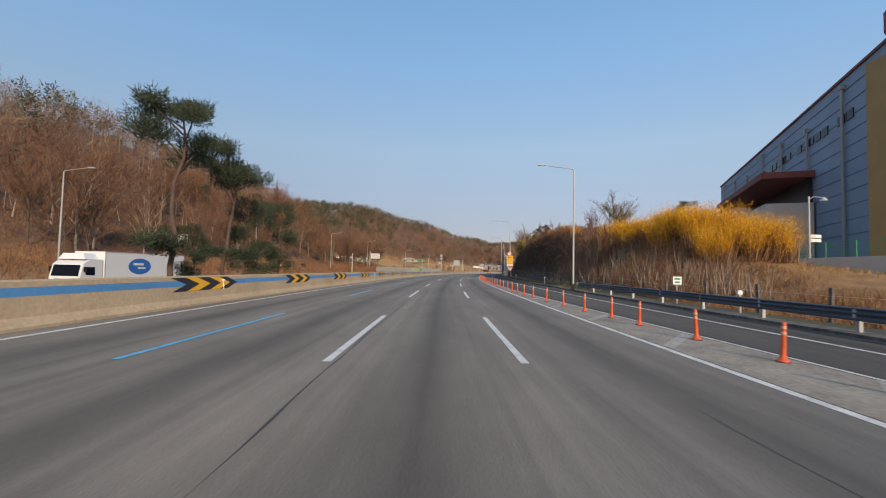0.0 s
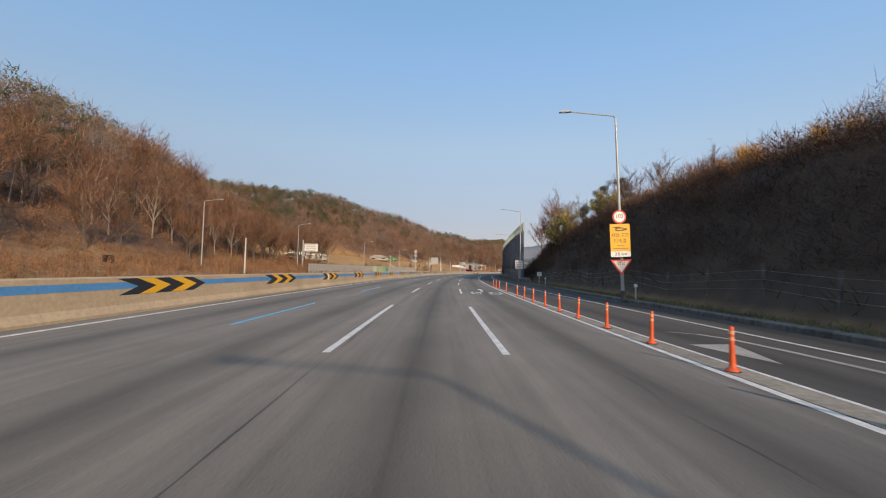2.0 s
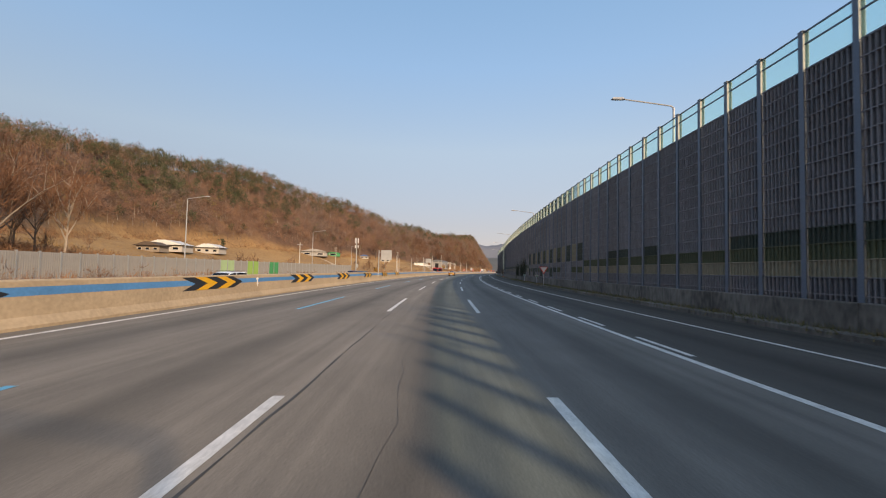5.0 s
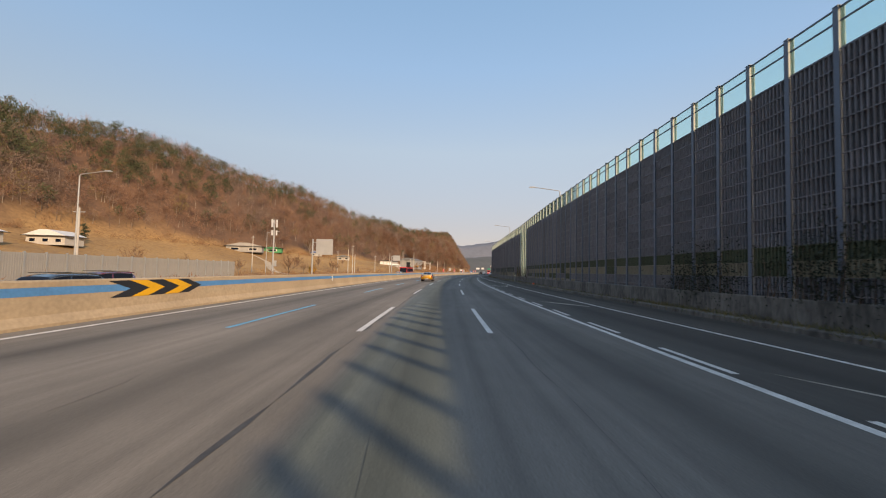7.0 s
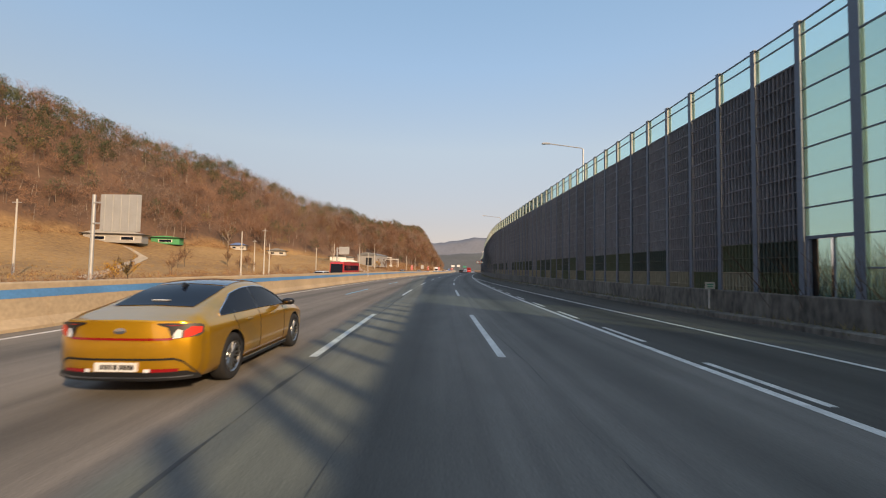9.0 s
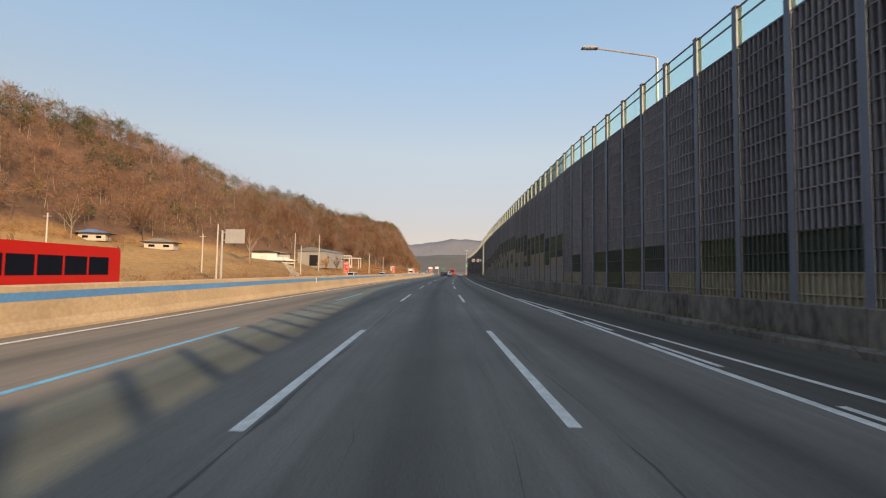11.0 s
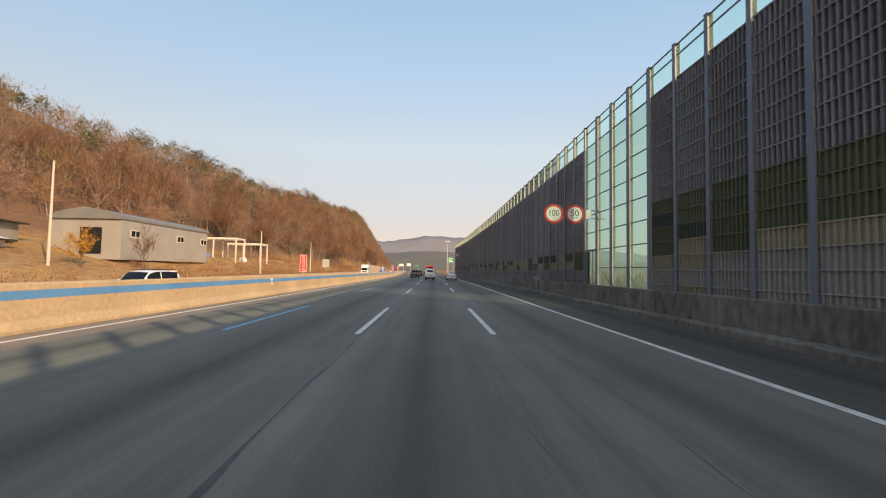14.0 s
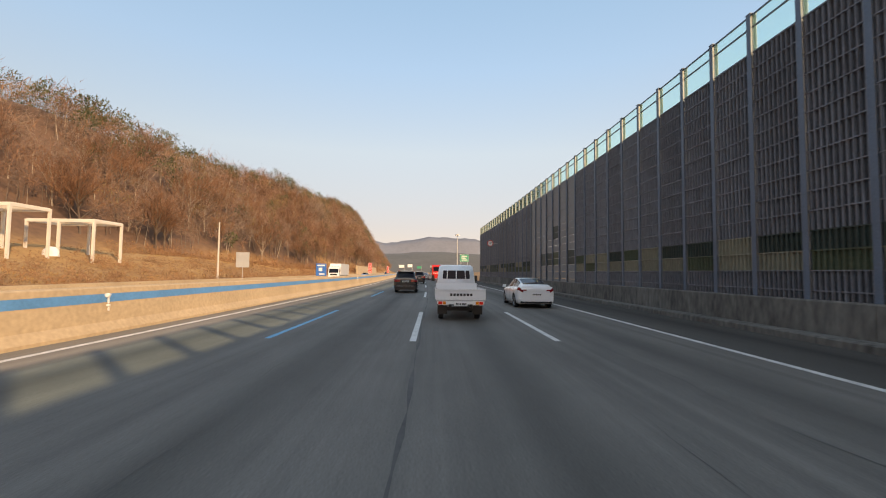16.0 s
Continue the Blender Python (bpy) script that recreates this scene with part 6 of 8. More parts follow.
# ---- roadside things on the right ----
def marker_post():
    t = thing("lane_marker_post", "orange flexible lane marker post with pale reflective bands", "marker post", "orange posts beside the slip lane")
    I = Matrix.Identity(4)
    q = MB().lathe([(0.001, 0.80), (0.034, 0.795), (0.041, 0.78), (0.044, 0.50), (0.053, 0.16), (0.068, 0.06), (0.115, 0.045), (0.125, 0.0)], I, 14)
    q.smooth = True
    tube = part("tube", q, ORANGE, t)
    for z in (0.58, 0.69):
        part("reflective_band", MB().lathe([(0.0455, z - 0.028), (0.0455, z), (0.0445, z + 0.028)], I, 14), REFLECT, tube)
    part("foot", MB().lathe([(0.127, 0.018), (0.14, 0.0)], I, 14), TRIM_K, t)
    return t


_lat = piecewise([(-40, 8.2), (-3.3, 6.9), (5, 6.55), (10, 6.2), (20, 5.86), (42, 5.74), (50, 5.52), (70, 5.42), (92, 5.42), (110, 5.4)])
_ss = [-21, -18, -15, -12, -9, -6.2, -3.3, -0.5, 2.6, 4.8, 7.5, 10.3, 13.6, 17.1, 20.0, 23, 26, 29, 32.2, 35.4, 38.5, 41.6, 44.6, 47.6, 50.5, 53.5, 56.4, 59.4, 62.3, 65.2, 67.8, 70.5, 73.5, 76.4, 79.2, 85.1, 90.8, 93.95, 96.95]
mp = marker_post()
mp.matrix_basis = place(_ss[0], _lat(_ss[0]), 0.005)
for i, s in enumerate(_ss[1:]):
    copy_thing(mp, place(s, _lat(s), 0.005, 40 * i) @ Matrix.Rotation(radians(2.5 * math.sin(i * 2.3)), 4, "X"))


def guard_rail(s0, s1, lat, label):
    g = thing("guard_rail", label, "guard rail")
    q = MB()
    prof = [(0.0, 0.46), (-0.05, 0.50), (-0.05, 0.54), (0.0, 0.58), (0.0, 0.62), (-0.05, 0.66), (-0.05, 0.70), (0.0, 0.74), (0.0, 0.77), (-0.045, 0.80), (-0.045, 0.83), (0.0, 0.86), (0.012, 0.86), (0.012, 0.46)]
    extrude_profile(q, prof, s0, s1, lat, 2.0)
    part("beam", q, mat("dull_blue_grey_steel", (0.105, 0.125, 0.15), 0.5, 0.5, var=0.2), g, "ribbed dull steel beam")
    s = s0 + 1
    while s < s1:
        M = place(s, lat + 0.12, 0)
        p = part("post", MB().box((0, 0, 0.42), (0.12, 0.12, 0.84)).box((-0.09, 0, 0.66), (0.14, 0.10, 0.3)), STEEL, g, m=M)
        s += 4.0
    q = MB()
    q.tube(R(s1, lat, 0.66), R(s1 + 0.02, lat, 0.66), 0.2, 0.2, 14)
    part("end_cap", q, STEEL, g)
    return g


guard_rail(-60, 29.0, 12.35, "long ribbed steel guard rail on posts")
guard_rail(112.0, 121.5, 11.75, "short ribbed steel guard rail with a rounded end")


def slope_fence():
    """Concrete fence posts with wires along the foot of the slope."""
    f = thing("wire_fence", "weathered concrete posts with slack wires", "fence")
    post = MB().box((0, 0, 0.75), (0.12, 0.12, 1.5)).mesh("post", CONC_G)
    pts = []
    for k in range(36):
        s = -24 + k * 4.0
        la = 14.3 + 0.15 * math.sin(k * 1.7)
        z = float(ground_z(s, la)) - 0.05
        pts.append((s, la, z))
        part("post", post, None, f, m=place(s, la, z, 15 * math.sin(k)) @ Matrix.Rotation(radians(3 * math.sin(k * 2.1)), 4, "X"))
    for h in (0.4, 0.8, 1.2):
        q = MB()
        q.path([R(s, la - 0.07, z + h) for s, la, z in pts], 0.006, 3)
        part("wire", q, STEEL, f)


slope_fence()


def round_sign(text, dia, bar=False):
    """A round limit sign facing -y; returns its mesh parts' builder."""
    def build(parent, m):
        q = MB().lathe([(0.001, 0.012), (dia / 2, 0.012), (dia / 2, -0.012), (0.001, -0.012)], FACING, 36)
        b = part("sign_board", q, SIGN_R, parent, "round white limit sign with a red rim", m=m)
        part("sign_face", MB().lathe([(0.001, 0.0162), (dia * 0.385, 0.016)], FACING, 36), SIGN_W, b)
        lettering(text, dia * 0.46, SIGN_K, b, Matrix.Translation((0, -0.019, 0.03)) @ FACING, 0.001, squash=0.85 if len(text) > 2 else 1.0)
        if bar:
            part("underline", MB().box((0, -0.02, -dia * 0.2), (dia * 0.4, 0.004, 0.025)), SIGN_K, b)
        return b
    return build


def board(parent, w, h, m, material, name="sign_board", label="", frame_mat=None):
    b = part(name, MB().box((0, 0, 0), (w, 0.025, h)), material, parent, label, m=m)
    if frame_mat:
        q = MB()
        for sx in (-1, 1):
            q.box((sx * (w / 2 - 0.02), -0.014, 0), (0.03, 0.006, h - 0.02))
            q.box((0, -0.014, sx * (h / 2 - 0.02)), (w - 0.02, 0.006, 0.03))
        part("border", q, frame_mat, b)
    return b


def limit_sign_group():
    t = thing("road_sign", "limit, camera and give-way signs on a lamp pole", "road sign", m=place(75.45, 11.15, 0.1) @ Matrix.Rotation(radians(-2.8), 4, "Y"))
    Y = -0.16
    round_sign("100", 0.82)(t, Matrix.Translation((0, Y, 5.08)))
    b = board(t, 1.2, 1.65, Matrix.Translation((0, Y, 3.82)), YELLOW_P, "camera_board", "yellow speed camera warning board")
    lettering("지점·구간", 0.27, SIGN_K, b, Matrix.Translation((0, -0.016, 0.12)) @ FACING, 0.001)
    lettering("단속중", 0.29, SIGN_K, b, Matrix.Translation((0, -0.016, -0.22)) @ FACING, 0.001)
    q = MB()
    q.box((-0.02, -0.016, 0.50), (0.50, 0.006, 0.20)).box((0.34, -0.016, 0.50), (0.16, 0.006, 0.12)).box((-0.18, -0.016, 0.63), (0.46, 0.006, 0.05))
    part("camera_symbol", q, SIGN_K, b)
    part("symbol_window", MB().box((-0.02, -0.02, 0.50), (0.36, 0.006, 0.09)), YELLOW_P, b)
    part("bars", MB().box((0, -0.016, -0.50), (0.45, 0.006, 0.06)).box((0, -0.016, -0.66), (0.95, 0.006, 0.07)), FACT_O, b)
    p = board(t, 1.2, 0.34, Matrix.Translation((0, Y, 2.82)), SIGN_W, "distance_plate", "white plate giving the distance")
    lettering("2.0 km", 0.27, SIGN_K, p, Matrix.Translation((0, -0.016, 0)) @ FACING, 0.001)
    q = MB().poly([(-0.64, 0.36), (0.64, 0.36), (0, -0.60)], 0.024)
    y = part("give_way_board", q, SIGN_R, t, "white triangle with a red rim", m=Matrix.Translation((0, Y, 2.12)))
    part("sign_face", MB().poly([(-0.48, 0.27), (0.48, 0.27), (0, -0.42)], 0.006, Matrix.Translation((0, -0.016, 0))), SIGN_W, y)
    lettering("양보", 0.27, SIGN_K, y, Matrix.Translation((0, -0.022, 0.13)) @ FACING, 0.001)
    q = MB()
    for z in (5.08, 4.3, 3.3, 2.82, 2.2):
        q.box((0, -0.08, z), (0.26, 0.14, 0.05))
    part("bracket", q, STEEL, t)


limit_sign_group()


def post_sign(name, label, s, lat, z0, w, h, zc, face, marks=(), rim=None, turn=0):
    """A flat sign on one post; marks are plain bars (x, z, w, h, material)."""
    t = thing(name, label, "road sign", m=place(s, lat, z0, turn))
    part("post", MB().tube((0, 0.06, 0), (0, 0.06, zc + h / 2), 0.04, 0.04, 8), STEEL, t)
    b = board(t, w, h, Matrix.Translation((0, 0, zc)), face, frame_mat=rim)
    for k, (x, z, bw, bh, mm) in enumerate(marks):
        part("bar", MB().box((x, -0.017, z), (bw, 0.006, bh)), mm, b)
    return t


lines = lambda n, w, h, m: [(0, h * (0.5 - (k + 0.5) / n), w * (0.9 - 0.15 * (k % 2)), h / n * 0.5, m) for k in range(n)]
post_sign("road_sign", "white notice board with grey printed lines", 119.4, 11.0, 0.1, 1.2, 1.3, 2.75, SIGN_W, lines(3, 1.0, 1.1, SIGN_BACK))
post_sign("route_marker", "small white marker sign with green print", 104.4, 11.7, 0.1, 0.55, 0.48, 1.35, SIGN_W, lines(2, 0.42, 0.4, SIGN_G))
post_sign("route_marker", "small white marker sign with green print", 12.4, 13.0, 0.1, 0.48, 0.44, 1.30, SIGN_W, lines(2, 0.36, 0.36, SIGN_G))


def delineator(s, lat):
    t = thing("delineator", "grey post with a round white reflector", "delineator", "delineators on the verge", m=place(s, lat, 0.1))
    part("post", MB().tube((0, 0, 0), (0, 0, 0.85), 0.05, 0.045, 10), SIGN_BACK, t)
    part("reflector", MB().lathe([(0.001, 0.05), (0.11, 0.04), (0.12, 0), (0.11, -0.04), (0.001, -0.05)], Matrix.Translation((0, 0, 0.9)) @ FACING, 16), SIGN_W, t)


for s, la in ((7.0, 12.9), (76.2, 12.3), (46, 12.6), (101.5, 11.9)):
    delineator(s, la)


def arm_signs():
    """Two limit signs on a white arm from the noise wall."""
    t = thing("overhead_limit_signs", "limit signs 100 and 50 on an arm from the noise wall", "road sign", m=place(447.9, 0.6, 0))
    round_sign("100", 1.06)(t, Matrix.Translation((5.95, -0.10, 4.91)))
    round_sign("50", 1.04, True)(t, Matrix.Translation((7.12, -0.10, 4.91)))
    q = MB()
    for z in (4.69, 5.13):
        q.box((7.45, 0, z), (2.7, 0.06, 0.07))
    part("arm", q, STEEL_D, t)
    part("bracket_plate", MB().box((7.90, -0.04, 4.92), (0.26, 0.02, 0.5)), SIGN_W, t)


arm_signs()
t = thing("overhead_limit_sign", "round limit sign on a bracket from the noise wall", "road sign", m=place(549, 0, 0))
round_sign("100", 0.95)(t, Matrix.Translation((7.9, -0.06, 6.2)))
part("arm", MB().box((8.5, 0.05, 6.2), (1.3, 0.06, 0.07)), STEEL, t)
for s, la in ((199.7, 11.7), (211.6, 11.7), (286.2, 11.6), (461.5, 8.80)):
    post_sign("distance_marker", "small pale marker plate low on the wall", s, la, 0.25, 0.40, 0.28, 0.95, SIGN_BACK, lines(2, 0.30, 0.2, SIGN_G))


def orange_box():
    """A small orange box left on the kerb below the noise wall."""
    t = thing("orange_box", "small dirty orange plastic box standing on the kerb", "box", m=place(263.7, EDGE(263.7) + 0.26, 0.20, 8))
    part("tub", MB().box((0, 0, 0.09), (0.20, 0.30, 0.18), taper=1.12), ORANGE, t)
    part("lid", MB().box((0, 0, 0.195), (0.25, 0.35, 0.03), taper=0.9), ORANGE, t)


orange_box()


def yield_on_wall():
    t = thing("give_way_sign", "red-rimmed white triangle sign on a post", "road sign", m=place(194.3, 11.6, 0.1))
    part("post", MB().tube((0, 0.06, 0), (0, 0.06, 2.3), 0.04, 0.04, 8), STEEL, t)
    y = part("sign_board", MB().poly([(-0.55, 0.30), (0.55, 0.30), (0, -0.62)], 0.024), SIGN_R, t, m=Matrix.Translation((0, 0, 2.0)))
    part("sign_face", MB().poly([(-0.40, 0.22), (0.40, 0.22), (0, -0.42)], 0.006, Matrix.Translation((0, -0.016, 0))), SIGN_W, y)


yield_on_wall()


def far_sign():
    t = thing("direction_sign", "green direction sign on two posts", "road sign", m=place(640, 14.2, 0))
    for x in (-1.2, 1.2):
        part("post", MB().tube((x, 0.1, 0), (x, 0.1, 8.2), 0.09, 0.08, 8), STEEL, t)
    b = board(t, 3.2, 2.6, Matrix.Translation((0, 0, 6.9)), SIGN_G, frame_mat=SIGN_W)
    for x, z, w in ((0, 0.7, 1.9), (-0.2, 0.0, 1.6), (0.1, -0.7, 2.0)):
        part("bar", MB().box((x, -0.02, z), (w, 0.01, 0.3)), SIGN_W, b)
    t = thing("mast_light", "tall steel mast with a ring of floodlights", "mast light", m=place(690, 16.8, 0))
    part("mast", MB().tube((0, 0, 0), (0, 0, 20), 0.28, 0.14, 10), STEEL, t)
    part("ring", MB().tube((0, 0, 19.2), (0, 0, 19.8), 0.9, 0.9, 12), STEEL, t)
    for k in range(6):
        a = k * math.pi / 3
        part("floodlight", MB().box((1.1 * math.cos(a), 1.1 * math.sin(a), 19.3), (0.5, 0.5, 0.4), taper=0.7), SIGN_W, t)
    for s, la, z, w, c in ((900, -14, 7, 5, SIGN_W), (980, 4, 7, 5, SIGN_G), (860, -6, 7, 4, SIGN_W)):
        t = thing("direction_sign", "distant road sign on a steel post", "road sign", m=place(s, la, 0))
        part("post", MB().tube((w / 2, 0.15, 0), (w / 2, 0.15, z + 1.5), 0.14, 0.12, 8), STEEL, t)
        board(t, w, 2.6, Matrix.Translation((0, 0, z)), c)


far_sign()


def factory():
    """The long blue-grey plant building with downpipes, windows and a red canopy."""
    A, B = Vector(R(114.7, 70.3, 0)), Vector(R(33.0, 44.5, 0))
    d = (B - A).normalized()
    M = Matrix.Translation(A) @ Matrix.Rotation(math.atan2(d.y, d.x), 4, "Z")  # x runs along the front towards the camera
    ln, dep, H, z0 = (B - A).length + 3, 40.0, 26.0, 1.5
    f = thing("factory", "long blue-grey clad factory building with downpipes", "factory", m=M)
    q = MB()
    # front is on the +y or -y side: the road lies at -normal
    side = 1.0
    rel = M.inverted() @ Vector(R(40, 0, 0))
    side = 1.0 if rel.y > 0 else -1.0
    q.box((ln / 2, -side * dep / 2, (H + z0) / 2), (ln, dep, H - z0))
    wall = part("wall", q, FACT_W, f)
    q = MB()
    for k in range(11):
        z = 7 + k * 1.75
        q.box((ln / 2, side * 0.03, z), (ln, 0.06, 0.05))
    part("cladding_joints", q, mat("cladding_joint", (0.10, 0.14, 0.18), 0.7), wall)
    part("roof_edge", MB().box((ln / 2, -side * dep / 2, H + 0.15), (ln + 0.4, dep + 0.4, 0.3)), FACT_R, f)
    for k in range(8):
        x = 6 + k * 11.0
        part("downpipe", MB().tube((x, side * 0.28, z0), (x, side * 0.28, H - 1.0 - (k % 3)), 0.17, 0.17, 8).box((x, side * 0.28, H - 1.0 - (k % 3)), (0.6, 0.5, 0.5)), METAL_SH, f)
    for k in range(26):
        x = 16 + k * 2.3
        if k % 6 == 5:
            continue
        part("window", MB().box((x, side * 0.06, 21.2), (1.7, 0.12, 1.1)), CAR_GLASS, f)
    c = part("canopy", MB().box((47, side * 3.1, 16.4), (32, 6.4, 0.9)), FACT_R, f, "rust-red steel canopy")
    for k in range(2):
        part("canopy_post", MB().box((33 + k * 7.0, side * 6.0, 10.2), (0.35, 0.35, 11.6)), FACT_R, c)
    # black slab that paints the darkness under the canopy
    part("loading_wall", MB().box((47, side * 0.3, 14.2), (30, 0.6, 3.6)), BLACK_P, f)
    part("low_block", MB().box((47, side * 3.0, 7.0), (32, 5.6, 10.6)), RENDERW, f)
    # ochre tower with a red vessel on top, beside the near end
    t = thing("process_tower", "ochre process tower with a red vessel on top", "tower", m=place(30.5, 44.5, 0))
    part("shaft", MB().box((0, 0, 12.1), (4.6, 4.6, 23)), FACT_O, t)
    part("vessel", MB().lathe([(0.7, 23.5), (0.7, 24.6), (1.5, 25.6), (1.9, 26.4), (1.9, 28.2), (0.01, 29.5)], Matrix.Identity(4), 20), FACT_R, t)


factory()


def yard_fence():
    t = thing("yard_fence", "green mesh fence on a pale low wall", "fence")
    q = MB()
    extrude_profile(q, [(-0.1, 0.6), (-0.1, 3.55), (0.1, 3.55), (0.1, 0.6)], -60, 33, 33.5, 3.0)
    part("low_wall", q, RENDERW, t)
    for k in range(30):
        s = -58 + k * 3.05
        part("post", MB().box((0, 0, 4.2), (0.07, 0.07, 1.4)), FENCE_D, t, m=place(s, 33.5))
    for z in (3.7, 3.9, 4.1, 4.3, 4.5, 4.7, 4.85):
        q = MB()
        extrude_profile(q, [(-0.015, z), (-0.015, z + 0.03), (0.015, z + 0.03), (0.015, z)], -58, 31, 33.5, 3.0)
        part("rail", q, FENCE_D, t)
    l = thing("yard_lamp", "grey yard lamp with a bell shade", "lamp", m=place(30.5, 34.5, 1.6))
    part("pole", MB().tube((0, 0, 0), (0, 0, 7.9), 0.12, 0.08, 8), STEEL, l)
    part("arm", MB().path([(0, 0, 7.6), (0.5, 0, 7.9), (1.3, 0, 7.8)], 0.04, 6), STEEL, l)
    part("shade", MB().lathe([(0.05, 0.25), (0.2, 0.1), (0.34, -0.15)], Matrix.Translation((1.4, 0, 7.65)), 14), SIGN_BACK, l)
    for z in (4.1, 3.7):
        part("finger_board", MB().box((0.5, -0.05, z), (1.1, 0.04, 0.3)), SIGN_W, l)


yard_fence()


# ---- beyond the barrier, on the left ----
def left_fence():
    t = thing("low_noise_fence", "grey ribbed roadside fence with green panels", "fence", kind="structure")
    s = 150.0
    col = {28: FENCE_L, 29: FENCE_L, 32: FENCE_Y, 33: FENCE_Y, 36: FENCE_D, 37: FENCE_D}
    k = 0
    rib = MB()
    rib.box((1.0, 0, 1.6), (1.94, 0.05, 3.2))
    for r in range(9):
        rib.box((0.15 + r * 0.212, -0.0, 1.6), (0.05, 0.09, 3.2))
    meshes = {m.name: rib.mesh("panel", m) for m in (FENCE_G, FENCE_L, FENCE_Y, FENCE_D)}
    post = MB().box((0, 0, 1.65), (0.14, 0.14, 3.3)).mesh("post", STEEL)
    while s < 274:
        M = place(s, -34.8, LEFTZ(s) - 0.15) @ Matrix.Rotation(radians(90), 4, "Z")
        part("post", post, None, t, m=M)
        part("panel", meshes[col.get(k, FENCE_G).name], None, t, m=M)
        s += 2.0
        k += 1


left_fence()


def gable_house(s, lat, w, d, h, rise, turn, label, wallm=RENDERW, roofm=None, windows=3):
    z = float(ground_z(s, lat)) - 0.3
    t = thing("house", label, "house", m=place(s, lat, z, turn))
    roofm = roofm or SIGN_W
    part("wall", MB().box((0, 0, h / 2), (w, d, h)), wallm, t)
    q = MB()
    q.poly([(-w / 2 - 0.7, h), (w / 2 + 0.7, h), (w * 0.12, h + rise), (-w * 0.12, h + rise)], d + 1.4)
    part("roof", q, roofm, t)
    part("eave_board", MB().box((0, 0, h - 0.02), (w + 1.7, d + 1.7, 0.16)), TRIM_K, t)
    for k in range(windows):
        x = -w / 2 + w * (k + 0.5) / windows
        p = part("window", MB().box((x, -d / 2 - 0.02, h * 0.5), (w / windows * 0.5, 0.08, h * 0.42)), STAINLESS, t)
        part("pane", MB().box((x, -d / 2 - 0.05, h * 0.5), (w / windows * 0.42, 0.06, h * 0.34)), CAR_GLASS, p)
    return t


gable_house(299, -117, 14, 9, 2.6, 1.9, 12, "low white house with a pale hipped roof")
gable_house(322, -117, 10, 8, 2.6, 1.7, 12, "small white house with a pale hipped roof")
gable_house(286, -112, 8, 6, 2.2, 1.4, 10, "small brown shed beside the houses", BARK_P, BARK)
gable_house(474, -60.5, 7.5, 6, 2.6, 0.4, 20, "white farm shed with a flat dark roof", SIGN_W, TRIM_K, 0)
gable_house(480, -60.5, 11, 6, 2.4, 0.7, 20, "grey farm shed with a low ridged roof", METAL_SH, ROOF_G, 0)
gable_house(475, -55, 7.5, 5, 0.9, 1.1, 20, "low tent-like white shelter", SIGN_W, SIGN_W, 0)
gable_house(403, -110, 16, 6, 2.8, 1.6, 20, "grey greenhouse with a rounded frame", METAL_SH, METAL_SH, 2)
gable_house(419, -105, 9, 5, 2.4, 0.5, 20, "bright green container shed", FENCE_D, FENCE_D, 1)
gable_house(446, -94, 6, 4, 2.0, 1.0, 20, "small farm building with a blue roof", RENDERW, TARP, 2)
gable_house(452, -80, 7, 5, 2.0, 1.0, 20, "small pale farm building", RENDERW, ROOF_G, 2)


def warehouse():
    s0, s1, la = 488.0, 513.0, -44.8
    t = thing("warehouse", "long grey metal warehouse with a rounded roof edge", "warehouse")
    z0, z1 = 2.5, 8.5
    A, B = Vector(R(s0, la, 0)), Vector(R(s1, la, 0))
    d = B - A
    M = Matrix.Translation(A) @ Matrix.Rotation(math.atan2(d.y, d.x), 4, "Z")
    t.matrix_basis = M
    L = d.length
    part("wall", MB().box((L / 2, 5, (z0 + z1) / 2), (L, 10, z1 - z0)), METAL_SH, t)
    q = MB()
    prof = [(-0.2, 8.3), (-0.15, 8.7), (0.5, 9.0), (2.6, 9.6), (5, 10.0), (7.4, 9.6), (9.5, 9.0), (10.15, 8.7), (10.2, 8.3)]
    i = len(q.v)
    for x in (-0.4, L + 0.4):
        q.v += [(x, y, z) for y, z in prof]
    n = len(prof)
    for k in range(n - 1):
        q.f.append((i + k, i + k + 1, i + n + k + 1, i + n + k))
        q.m.append(0)
    q.f += [tuple(range(n)), tuple(range(2 * n - 1, n - 1, -1))]
    q.m += [0, 0]
    part("roof", q, ROOF_G, t)
    part("gate", MB().box((-0.04, 4.2, 5.2), (0.12, 3.0, 3.8)), TRIM_K, t, "dark open gateway")
    for x in (3.0, 15.0, 23.0):
        w = part("window", MB().box((x, -0.03, 6.4), (2.1, 0.10, 1.1)), STAINLESS, t)
        for dx in (-0.5, 0.5):
            part("pane", MB().box((x + dx, -0.06, 6.4), (0.85, 0.08, 0.85)), CAR_GLASS, w)


warehouse()


